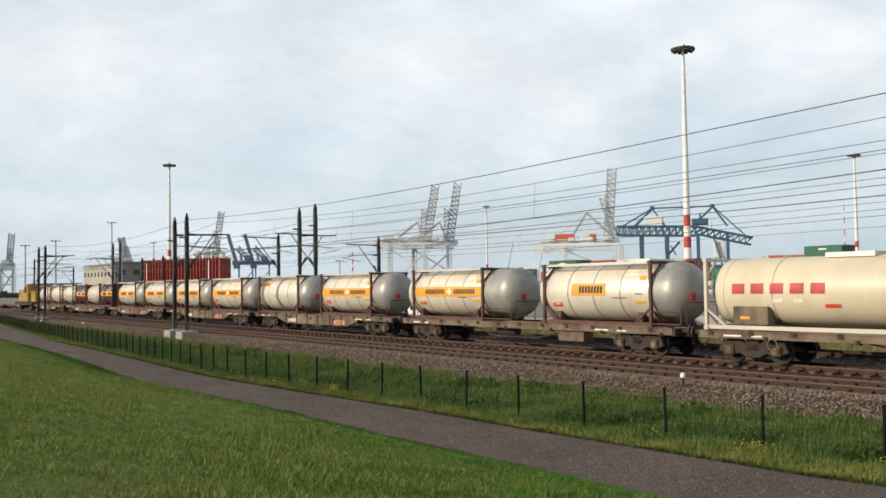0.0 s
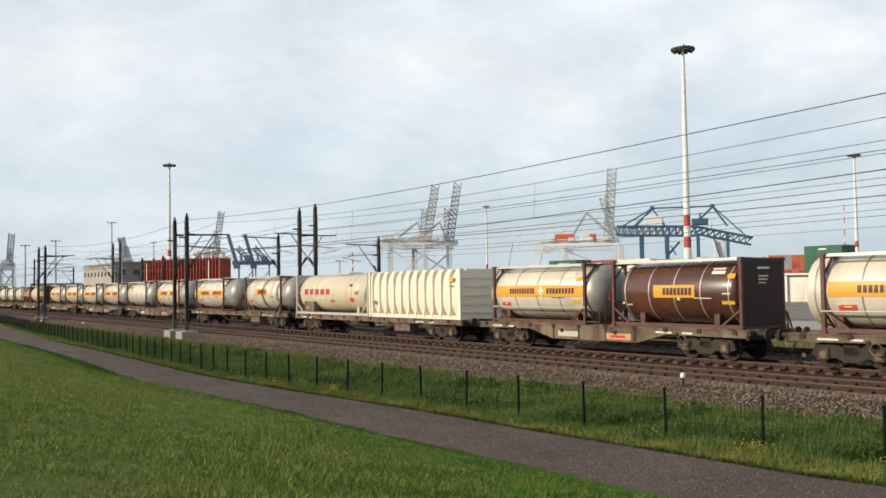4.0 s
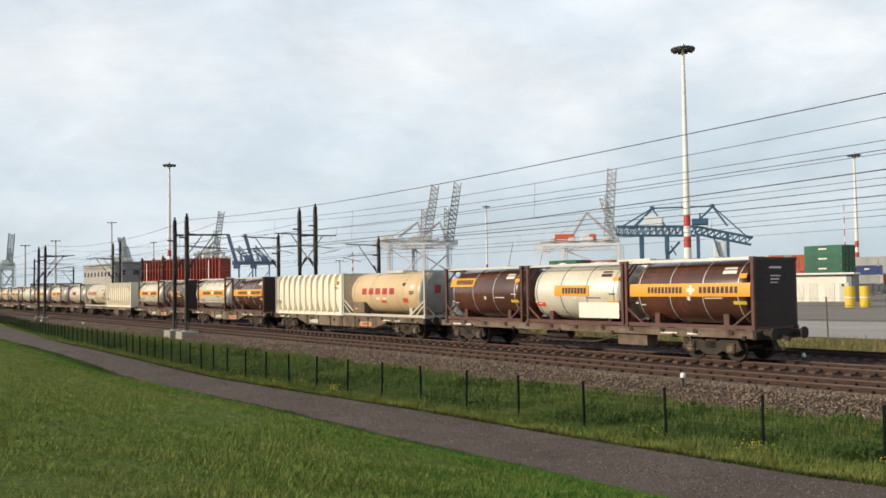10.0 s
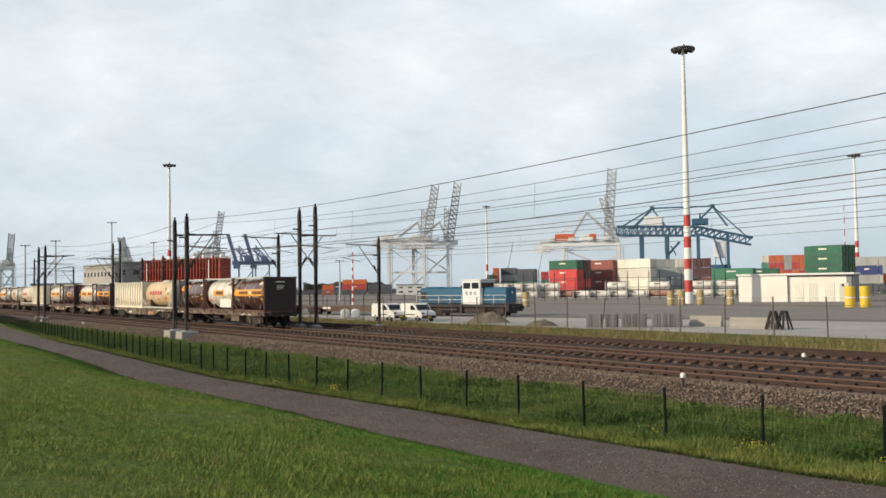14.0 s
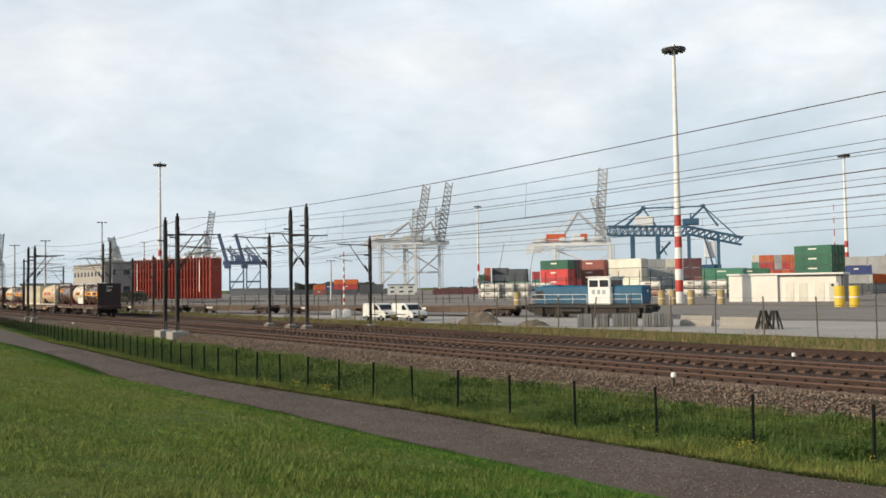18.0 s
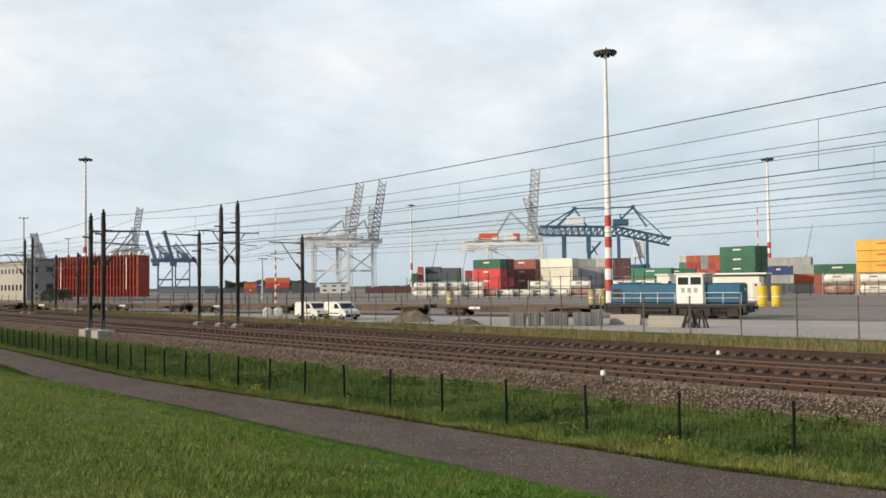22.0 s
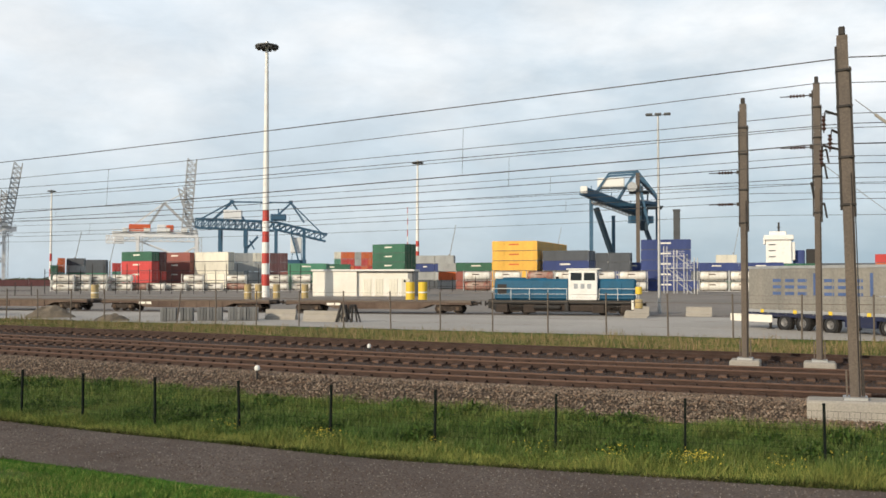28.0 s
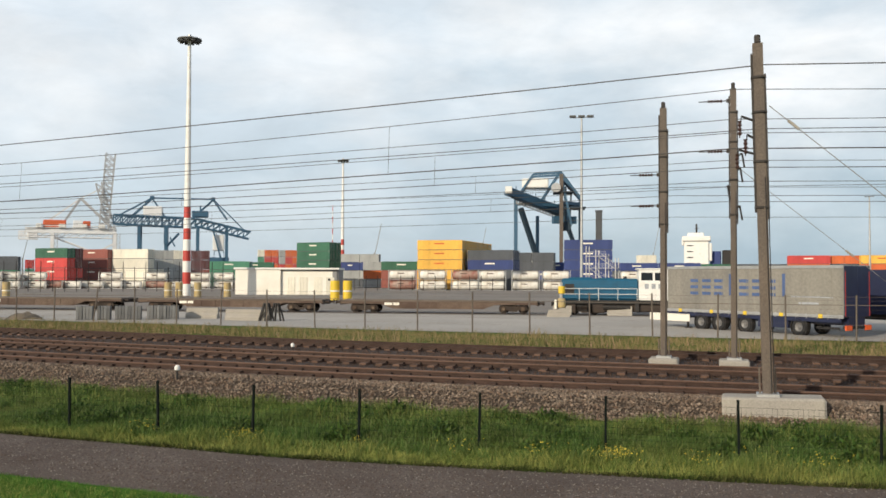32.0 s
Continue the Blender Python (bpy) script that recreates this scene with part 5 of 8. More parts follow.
def blue_loco():
    lc = thing("shunting_locomotive", "blue diesel shunting locomotive with a white cab and rails", "locomotive")
    part("frame", Shape().cbox(-6.3, 7.3, -1.4, 1.4, 1.0, 1.35, 0.04), DARK, lc)
    for x in (-6.3, 7.3):
        part("headstock", Shape().cbox(x - 0.15, x + 0.15, -1.45, 1.45, 0.55, 1.4, 0.03), DARK, lc)
        for y in (-0.87, 0.87):
            e = 1 if x > 0 else -1
            part("buffer", Shape().tube((x, y, 0.98), (x + e * 0.45, y, 0.98), 0.1, 10).tube((x + e * 0.45, y, 0.98), (x + e * 0.55, y, 0.98), 0.22, 14), DARK, lc)
    long_hood = part("long_hood", Shape().cbox(-5.95, 0.95, -0.95, 0.95, 1.35, 3.3, 0.16), BLUE, lc)
    short_hood = part("short_hood", Shape().cbox(3.55, 6.95, -0.95, 0.95, 1.35, 3.3, 0.16), BLUE, lc)
    for x in (-5.2, -4.1, -3.0, -1.9, -0.8, 0.3):
        part("hood_door", Shape().cbox(x - 0.52, x + 0.52, -0.975, -0.945, 1.5, 2.95, 0.01), BLUE, long_hood)
    for x in (4.15, 5.2, 6.25):
        part("hood_door", Shape().cbox(x - 0.48, x + 0.48, -0.975, -0.945, 1.5, 2.95, 0.01), BLUE, short_hood)
    part("grille", Shape().box(-5.65, -4.8, -0.985, -0.976, 1.9, 2.8), DARK, long_hood)
    part("roof_hatch", Shape().cbox(-5.2, -3.2, -0.6, 0.6, 3.28, 3.42, 0.04).cbox(-2.6, -1.2, -0.6, 0.6, 3.28, 3.38, 0.04), BLUE, long_hood)
    part("exhaust", Shape().tube((-0.2, 0, 3.1), (-0.2, 0, 3.5), 0.16, 12), DARK, long_hood)
    cab = part("cab", Shape().cbox(0.95, 3.55, -1.45, 1.45, 1.35, 4.1, 0.07), WHITE, lc, "white boxy driver's cab")
    part("cab_roof", Shape().cbox(0.75, 3.8, -1.5, 1.5, 4.1, 4.24, 0.05), WHITE, cab)
    for x0, x1 in ((1.15, 2.15), (2.35, 3.35)):
        part("cab_window", Shape().cbox(x0, x1, -1.47, -1.44, 3.15, 3.85, 0.01), GLASS, cab, "dark side window")
    part("end_window", Shape().cbox(3.54, 3.57, -1.2, 1.2, 3.2, 3.85, 0.01), GLASS, cab)
    part("lettering", Shape().box(1.45, 1.8, -1.472, -1.455, 2.4, 2.85).box(2.05, 2.4, -1.472, -1.455, 2.4, 2.85).box(2.65, 3.0, -1.472, -1.455, 2.4, 2.85), LTEXT, cab, "grey blocks of a company mark")
    for y in (-1.38, 1.38):
        for x0, x1 in ((-6.05, 0.8), (3.7, 7.0)):
            rl = Shape()
            n = max(2, int((x1 - x0) / 1.6))
            for i in range(n + 1):
                x = x0 + (x1 - x0) * i / n
                rl.tube((x, y, 1.35), (x, y, 2.4), 0.025, 6)
            for z in (1.9, 2.4):
                rl.tube((x0, y, z), (x1, y, z), 0.025, 6)
            part("hand_rail", rl, WHITE, lc, "white tubular hand rail")
    part("fuel_tank", Shape().cbox(-2.3, 3.3, -1.25, 1.25, 0.3, 1.0, 0.1), BOGIE, lc)
    part("underframe", Shape().cbox(-5.9, 6.9, -1.1, 1.1, 0.3, 1.0, 0.05), DARK, lc)
    for x in (-5.2, -2.6, 3.6, 6.2):
        part("wheel_cover", Shape().cbox(x - 0.55, x + 0.55, -1.34, -1.12, 0.2, 0.98, 0.06), BOGIE, lc)
    part("sand_box", Shape().cbox(-6.2, -5.7, -1.36, -0.9, 0.45, 1.0, 0.04), DARK, lc)
    part("air_tank", Shape().tube((-2.2, -1.3, 0.7), (0.2, -1.3, 0.7), 0.22, 12), DARK, lc)
    part("cab_step", Shape().box(0.6, 0.95, -1.5, -1.2, 0.35, 1.35), DARK, lc)
    for x in (-3.9, 4.9):
        bogie_part(lc, x)
    part("head_lamp", Shape().lathe([(6.95, 0.02), (6.95, 0.14), (7.03, 0.14), (7.05, 0.02)], 12, "x", (0, 0, 2.7)), SIGN_W, short_hood)
    return lc


def flat_wagon(length=19.6):
    wg = thing("flat_wagon", "empty rusty flat wagon in the yard siding", "railway wagon", "empty flat wagons")
    h = length / 2 - 0.6
    part("deck", Shape().cbox(-h, h, -1.32, 1.32, 1.05, 1.2, 0.02), FLATDECK, wg)
    for y in (-1.28, 1.28):
        sl = part("side_sill", Shape().prism([(-h, 1.05), (-h, 0.85), (-h + 3.8, 0.85), (-h + 5.0, 0.42), (h - 5.0, 0.42), (h - 3.8, 0.85), (h, 0.85), (h, 1.05)], y - 0.06, y + 0.06), FLATRUST, wg)
        for k in range(7):
            x = -4.2 + k * 1.4
            part("rib", Shape().box(x - 0.04, x + 0.04, y - 0.1, y + 0.1, 0.46, 1.04), FLATRUST, sl)
        part("data_plate", Shape().box(-h + 4.2, -h + 5.6, y - 0.075, y - 0.062, 0.74, 0.98), SIGN_W, sl)
    for x in (-h, h):
        part("headstock", Shape().cbox(x - 0.1, x + 0.1, -1.3, 1.3, 0.75, 1.05, 0.02), BOGIE, wg)
        e = 1 if x > 0 else -1
        for y in (-0.87, 0.87):
            part("buffer", Shape().tube((x, y, 0.98), (x + e * 0.5, y, 0.98), 0.1, 8).tube((x + e * 0.5, y, 0.98), (x + e * 0.58, y, 0.98), 0.2, 12), BOGIE, wg)
    for x in (-h + 2.2, h - 2.2):
        bogie_part(wg, x)
    return wg


shunt = blue_loco()
shunted = [(shunt, -2.25)]           # (thing, distance from the cab)
flat = flat_wagon()
shunted.append((flat, -19.4))
for k in range(1, 8):
    shunted.append((copy_thing(flat, Matrix()), -19.4 - 20.0 * k))


def wheel_part(parent, x, y, r, w, rim=True, name="wheel"):
    wh = part(name, Shape().lathe([(y - w / 2, r * 0.55), (y - w / 2, r * 0.93), (y - w * 0.35, r), (y + w * 0.35, r), (y + w / 2, r * 0.93), (y + w / 2, r * 0.55)], 28, "y", (x, 0, r), True), TYRE, parent, smooth=True)
    if rim:
        part("rim", Shape().lathe([(y - w * 0.42, 0.02), (y - w * 0.42, r * 0.2), (y - w * 0.25, r * 0.3), (y - w * 0.45, r * 0.56), (y + w * 0.3, r * 0.56), (y + w * 0.3, 0.02)], 20, "y", (x, 0, r)), RIM, wh, smooth=True)
    return wh


def white_van(m, label):
    """A small panel van, nose to +x."""
    vn = thing("panel_van", label, "van", "parked vans", m=m)
    side = [(-2.05, 0.42), (-2.1, 0.8), (-2.05, 1.6), (-1.9, 1.8), (0.35, 1.83), (0.75, 1.7), (1.3, 1.12), (1.95, 0.95), (2.1, 0.75), (2.12, 0.4)]
    part("body", Shape().prism(side, -0.84, 0.84), WHITE, vn)
    part("windscreen", Shape().add([(0.79, -0.7, 1.665), (1.28, -0.76, 1.15), (1.28, 0.76, 1.15), (0.79, 0.7, 1.665)], [(0, 1, 2, 3)]), GLASS, vn, "dark windscreen")
    part("side_window", Shape().prism([(0.0, 1.15), (0.0, 1.6), (0.45, 1.62), (0.95, 1.15)], -0.855, -0.842), GLASS, vn)
    part("bumper", Shape().cbox(1.95, 2.2, -0.82, 0.82, 0.3, 0.6, 0.05), DARK, vn)
    part("rear_bumper", Shape().cbox(-2.2, -2.0, -0.82, 0.82, 0.3, 0.55, 0.04), DARK, vn)
    part("side_trim", Shape().box(-1.0, 0.8, -0.86, -0.845, 0.62, 0.72), DARK, vn)
    part("headlight", Shape().cbox(1.85, 2.1, -0.8, -0.5, 0.72, 0.9, 0.03), GLASS, vn)
    part("number_plate", Shape().box(2.2, 2.21, -0.26, 0.26, 0.4, 0.5), YEL, vn)
    for x in (-1.35, 1.35):
        for y in (-0.75, 0.75):
            wheel_part(vn, x, y, 0.31, 0.2)
    return vn


for az, d, rz, lb in ((50.35, 95, -6, "small white panel van parked by the yard fence"), (48.58, 93, -10, "white panel van parked with its dark nose out")):
    p = polar(az, d)
    white_van(pose(p.x, p.y, YARD_Z, 0, 0, rz), lb)

BAGM = mat("bulk_bag_fabric", (0.70, 0.69, 0.66), 0.8, 0, 0.15, 2)
for az in (53.1, 52.45):
    p = polar(az, 105)
    sh = Shape().cbox(-0.5, 0.5, -0.5, 0.5, 0.0, 1.0, 0.16)
    bag = thing("bulk_bag", "full white bulk bag on the yard edge", "bulk bag", "bulk bags", m=pose(p.x, p.y, YARD_Z, 0, 0, az))
    part("bag", sh, BAGM, bag, smooth=True)
    part("lifting_loop", Shape().tube((-0.35, 0, 0.98), (0, 0, 1.15), 0.025, 6).tube((0, 0, 1.15), (0.35, 0, 0.98), 0.025, 6), BAGM, bag)


def block_stack(az, d, n):
    """Stacks of grey kerb blocks on the paving."""
    p = polar(az, d)
    st = thing("block_stack", "stack of grey concrete kerb blocks on the yard", "concrete blocks", "block stacks", m=pose(p.x, p.y, YARD_Z + 0.01, 0, 0, 30))
    bm_ = Shape().cbox(-0.11, 0.11, -0.5, 0.5, 0, 1.05, 0.02).mesh("block", KERB)
    for i in range(n):
        part("block", bm_, KERB, st, at=pose(i * 0.24 - n * 0.12, random.uniform(-0.03, 0.03), 0))
    return st


for az, n in ((37.55, 5), (36.49, 4), (35.15, 8), (33.45, 7), (32.57, 3)):
    block_stack(az, 75, n)


def rubble(az, d, sx, sy, h, label, material):
    p = polar(az, d)
    sh = Shape()
    n = 14
    pts, fs = [], []
    for j in range(n + 1):
        for i in range(n + 1):
            x, y = (i / n * 2 - 1), (j / n * 2 - 1)
            f = max(0, 1 - x * x) * max(0, 1 - y * y)
            pts.append((x * sx, y * sy, h * f * (1 + 0.35 * noise.noise((x * 3 + az, y * 3, 0))) - 0.02))
    for j in range(n):
        for i in range(n):
            fs.append((j * (n + 1) + i, j * (n + 1) + i + 1, (j + 1) * (n + 1) + i + 1, (j + 1) * (n + 1) + i))
    return solid("earth_mound", sh.add(pts, fs), material, label, "heap", m=pose(p.x, p.y, YARD_Z, 0, 0, az))


SAND = mat("sand_heap", (0.21, 0.17, 0.125), 0.95, 0, 0.3, 1.5, 0.5, 15)
rubble(44.18, 86, 2.1, 1.2, 0.95, "low heap of dark earth on the yard", SAND)
rubble(40.87, 78, 1.4, 0.9, 0.55, "small heap of dark earth on the yard", SAND)
rubble(28.3, 73, 1.9, 1.0, 0.75, "pale sand heap beside the siding", CONC)
for az, d, w in ((28.35, 72, 3.4), (8.9, 84, 1.7), (5.4, 84, 2.2), (31.0, 76, 2.6)):
    p = polar(az, d)
    solid("concrete_barrier", Shape().prism([(-0.35, 0), (0.35, 0), (0.3, 0.3), (0.15, 0.45), (0.12, 0.85), (-0.12, 0.85), (-0.15, 0.45), (-0.3, 0.3)], -w / 2, w / 2), CONC, "pale concrete barrier block on the yard", "barrier", m=pose(p.x, p.y, YARD_Z, 0, 0, 90 + az * 0.3), group="concrete barriers")
# bundles of dark piles
for az in (27.2, 26.6):
    p = polar(az, 71)
    bd = thing("pile_bundle", "bundle of dark steel rods leaning together", "steel bundle", "steel bundles", m=pose(p.x, p.y, YARD_Z))
    for i in range(9):
        a = 2 * math.pi * i / 9
        part("rod", Shape().tube((0.62 * math.cos(a), 0.5 * math.sin(a), 0.0), (0.2 * math.cos(a), 0.2 * math.sin(a), 1.35), 0.06, 6), DARK, bd)


def trailer_truck():
    """A parked curtain-side trailer, its rear to the right."""
    a, b = polar(2.55, 66.0), polar(-7.3, 57.4)
    ang = math.degrees(math.atan2(b.y - a.y, b.x - a.x))
    length = (b - a).length
    tr = thing("curtain_trailer", "grey curtain-side semi-trailer with a navy rear, parked", "trailer", m=pose(a.x, a.y, YARD_Z, 0, 0, ang))
    body = part("curtain", Shape().cbox(0, length, -0.0, 2.5, 1.22, 4.13, 0.03), CURTAIN, tr, "sun-faded grey side curtain")
    part("roof_edge", Shape().box(-0.02, length + 0.02, -0.02, 2.52, 4.13, 4.2), GALV, tr)
    part("side_rail", Shape().box(0, length, -0.04, 0.0, 1.12, 1.3), GALV, tr)
    for k in range(19):
        x = 0.3 + k * (length - 0.6) / 18
        part("curtain_strap", Shape().box(x - 0.02, x + 0.02, -0.02, -0.002, 1.05, 1.35), GALV, body)
    for k in range(5):
        x = length * (0.08 + 0.2 * k)
        part("yellow_plate", Shape().box(x, x + 0.28, -0.06, -0.042, 1.1, 1.32), YEL, body)
    for y in (0.02, 1.26):
        part("rear_door", Shape().cbox(length, length + 0.05, y, y + 1.22, 1.2, 4.15, 0.01), NAVY, tr, "navy-blue rear door")
    for y in (0.1, 2.4):
        part("rear_trim", Shape().box(length + 0.05, length + 0.06, y - 0.03, y + 0.03, 1.25, 3.85), RED, tr)
    x0 = length * 0.155
    w = length * 0.60 / 8
    for i in range(8):
        a, b, y0, y1 = x0 + i * w, x0 + (i + 0.72) * w, -0.012, -0.001
        t = w * 0.2
        if i in (3, 7):
            blk = Shape().box(a + t, a + 2 * t, y0, y1, 2.3, 3.7)
        else:
            blk = Shape().box(a, b, y0, y1, 2.3, 2.5).box(a, b, y0, y1, 2.72, 2.92).box(a, b, y0, y1, 3.14, 3.34)
        part("lettering_block", blk, BTEXT, body, "blue block of a company mark")
    for k in range(7):
        x = length * (0.06 + 0.147 * k)
        part("curtain_fold", Shape().cbox(x - 0.03, x + 0.03, -0.014, 0.0, 1.4, 4.08, 0.006), CURTAIN, body)
    part("eave_rail", Shape().box(0, length, -0.03, 0.0, 4.02, 4.13), GALV, body)
    part("small_print", Shape().box(length * 0.74, length * 0.95, -0.01, -0.001, 2.28, 2.36).box(length * 0.78, length * 0.88, -0.01, -0.001, 1.85, 2.0), LTEXT, body)
    part("chassis", Shape().box(-1.2, length, 0.5, 2.0, 0.7, 1.2), NAVY, tr)
    part("under_rail", Shape().box(0.2, length - 0.2, 0.02, 0.08, 0.86, 1.1), NAVY, tr)
    part("tool_box", Shape().cbox(7.6, 9.8, 0.05, 0.7, 0.4, 0.95, 0.03), NAVY, tr)
    part("side_guard", Shape().box(11.8, length - 0.3, 0.04, 0.09, 0.45, 0.6), DARK, tr)
    part("side_board", Shape().box(-1.7, 2.0, 0.0, 0.05, 0.45, 0.95), SIGN_W, tr, "white side board under the trailer")
    for x in (3.0, 4.5, 6.6, 10.6):
        for y in (0.2, 2.3):
            wheel_part(tr, x, y, 0.5, 0.36)
        part("mudguard", Shape().lathe([(0.02, 0.55), (0.02, 0.6), (0.38, 0.6), (0.38, 0.55)], 24, "y", (x, 0, 0.5), True), DARK, tr)
    part("landing_leg", Shape().box(1.5, 1.62, 0.3, 0.42, 0.0, 0.9).box(1.38, 1.74, 0.2, 0.52, 0.0, 0.06), DARK, tr)
    part("rear_bumper", Shape().box(length - 0.1, length + 0.12, 0.05, 2.45, 0.5, 0.68), DARK, tr)
    for y in (0.3, 2.15):
        part("rear_lamp", Shape().cbox(length + 0.05, length + 0.15, y - 0.3, y + 0.3, 0.42, 0.72, 0.02), LAMPRED, tr, "glossy orange-red rear lamp")
    c = tr.matrix_basis @ Vector((6.5, 6.5, 0))
    t2 = thing("curtain_trailer", "second navy-blue trailer parked behind the grey one", "trailer", m=pose(c.x, c.y, YARD_Z, 0, 0, ang + 4))
    part("curtain", Shape().cbox(0, 13.6, 0, 2.5, 1.15, 4.0, 0.03), NAVY, t2)
    part("chassis", Shape().box(0, 13.6, 0.4, 2.1, 0.8, 1.15), DARK, t2)
    for x in (8.5, 9.8, 11.1):
        for y in (0.2, 2.3):
            wheel_part(t2, x, y, 0.5, 0.36)


trailer_truck()


# ---------------------------------------------------------------- terminal: masts, containers, cranes, buildings
def paint(name, c, metal=0.0):
    return corrugated(mat(name, c, 0.55, metal, 0.18, 0.5, 0, 12, tuple(v * 0.78 for v in c), 0.55, streak=0.3, per_object=0.12))


C_RED = paint("container_red", (0.54, 0.05, 0.045))
C_BRN = paint("container_brown", (0.29, 0.085, 0.065))
# maroon paint, also used for red ends that lie in shade
C_DRD = paint("container_maroon_and_shaded_red", (0.11, 0.03, 0.032))
C_GRN = paint("container_green", (0.03, 0.13, 0.075))
C_LGR = paint("container_light_green", (0.07, 0.26, 0.16))
C_WHT = paint("container_cream", (0.78, 0.74, 0.62))
C_GRY = paint("container_grey", (0.40, 0.41, 0.40))
C_DGR = paint("container_dark_grey", (0.085, 0.095, 0.11))
C_YEL = paint("container_yellow", (0.80, 0.45, 0.07))
C_BLU = paint("container_blue", (0.03, 0.055, 0.20))
C_ORG = paint("container_orange", (0.62, 0.13, 0.03))
CRANE_W = mat("crane_white", (0.84, 0.84, 0.83), 0.5, 0.1, 0.15, 0.05)
CRANE_G = mat("crane_lattice_grey", (0.50, 0.51, 0.52), 0.5, 0.1, 0.2, 0.05)
CRANE_B = mat("crane_blue", (0.045, 0.12, 0.20), 0.5, 0.1, 0.2, 0.05)
# crane blue made paler, with the distance haze mixed into the colour
CRANE_HAZE = mat("crane_hazed_blue", (0.15, 0.20, 0.32), 0.55, 0.1, 0.2, 0.05)
CRANE_T = mat("crane_dark_teal", (0.025, 0.05, 0.075), 0.6, 0.1, 0.2, 0.05)
CHIM = mat("chimney_dark", (0.09, 0.095, 0.10), 0.8, 0, 0.3, 0.1)
HUTWALL = mat("hut_cream", (0.84, 0.80, 0.71), 0.7, 0, 0.1, 0.3, 0, 8, (0.74, 0.70, 0.61), 0.55)
CRANE_O = mat("crane_orange", (0.70, 0.14, 0.05), 0.5, 0, 0.15, 0.1)
LAMPGREY = mat("lamp_carrier_grey", (0.11, 0.11, 0.105), 0.6, 0.3, 0.2, 1.0)
TANKR = mat("tank_rust_red", (0.30, 0.10, 0.07), 0.5, 0, 0.2, 0.7, 0, 15, (0.42, 0.33, 0.27), 0.5, streak=0.3)
TANKW = mat("tank_white", (0.80, 0.77, 0.70), 0.45, 0.0, 0.15, 0.7, 0, 15, (0.50, 0.44, 0.36), 0.6, streak=0.3, per_object=0.12)
C_YELP = mat("pale_yellow_bar", (0.60, 0.47, 0.24), 0.7, 0, 0.2, 1.0)
DRUM_Y = mat("faded_yellow", (0.46, 0.33, 0.11), 0.8, 0, 0.3, 1.5, 0, 20, (0.36, 0.30, 0.2), 0.5)
FACTORY = mat("factory_wall", (0.42, 0.385, 0.335), 0.8, 0, 0.15, 0.08, 0, 3)
FACTORY_G = mat("factory_wall_grey", (0.28, 0.28, 0.275), 0.8, 0, 0.15, 0.08, 0, 3)
REDSTEEL = mat("red_steel", (0.33, 0.045, 0.024), 0.7, 0, 0.3, 0.15, 0, 2, (0.20, 0.03, 0.02), 0.5)
TREE = mat("far_foliage", (0.115, 0.125, 0.085), 0.9, 0, 0.4, 0.1, 0, 1)

container_kinds = {}


def container(length, material, colour, h=2.6):
    """A shipping container; origin at its near left foot, long side to the viewer."""
    key = (length, material.name)
    if key in container_kinds:
        return copy_thing(container_kinds[key], Matrix())
    ft = "forty-foot" if length > 9 else "twenty-foot"
    ob = thing("shipping_container", f"{colour} {ft} steel shipping container in a stack", "container", "stacked containers")
    part("body", Shape().box(0.06, length - 0.06, 0.05, 2.38, 0.12, h - 0.06), material, ob)
    fr = Shape()
    for x in (0.0, length - 0.14):
        for y in (0.0, 2.3):
            fr.box(x, x + 0.14, y, y + 0.14, 0, h)
    for y in (0.0, 2.34):
        fr.box(0.14, length - 0.14, y, y + 0.1, 0, 0.16).box(0.14, length - 0.14, y, y + 0.08, h - 0.1, h)
    part("corner_frame", fr, material, ob)
    # dark strip at the foot paints the shadow gap between stacked levels
    part("shadow_line", Shape().box(0.14, length - 0.14, -0.012, 0.0, 0.0, 0.15).box(length, length + 0.012, 0.14, 2.3, 0.0, 0.13), CHIM, ob, "dark strip painting the shadow line between levels")
    part("castings", merge(*[Shape().box(x, x + 0.2, y, y + 0.03, z, z + 0.13) for x in (0.0, length - 0.2) for y in (-0.02, 2.43) for z in (0.0, h - 0.13)]), GALV, ob, "pale worn corner castings")
    for y in (0.12, 1.24):
        d = part("door", Shape().cbox(length - 0.06, length - 0.01, y, y + 1.08, 0.14, h - 0.12, 0.01), material, ob)
        part("lock_bar", Shape().box(length - 0.01, length + 0.03, y + 0.3, y + 0.34, 0.16, h - 0.14).box(length - 0.01, length + 0.03, y + 0.72, y + 0.76, 0.16, h - 0.14), GALV, d)
    if colour not in ("grey", "dark grey", "maroon", "orange", "cream"):
        part("mark", Shape().box(length * 0.38, length * 0.6, 0.03, 0.046, h * 0.58, h * 0.72), SIGN_W if colour != "cream" and colour != "yellow" else C_ORG, ob, "plain block in place of a company mark")
    container_kinds[key] = ob
    return ob


def stack(az, d, rz, length, columns, rows, levels, z=YARD_Z, back=0):
    """Containers in a block; levels: (material, colour) from the ground up."""
    p = polar(az, d, z)
    base = pose(p.x, p.y, p.z, 0, 0, rz)
    for c in range(columns):
        for r in range(rows):
            for k, (m, colour) in enumerate(levels):
                if r and k < len(levels) - 1 and 0 < c < columns - 1:
                    continue
                ob = container(length, m, colour)
                ob.matrix_basis = base @ pose(c * (length + 0.15) + random.uniform(-0.06, 0.06), (r + back) * 2.55, k * 2.6)


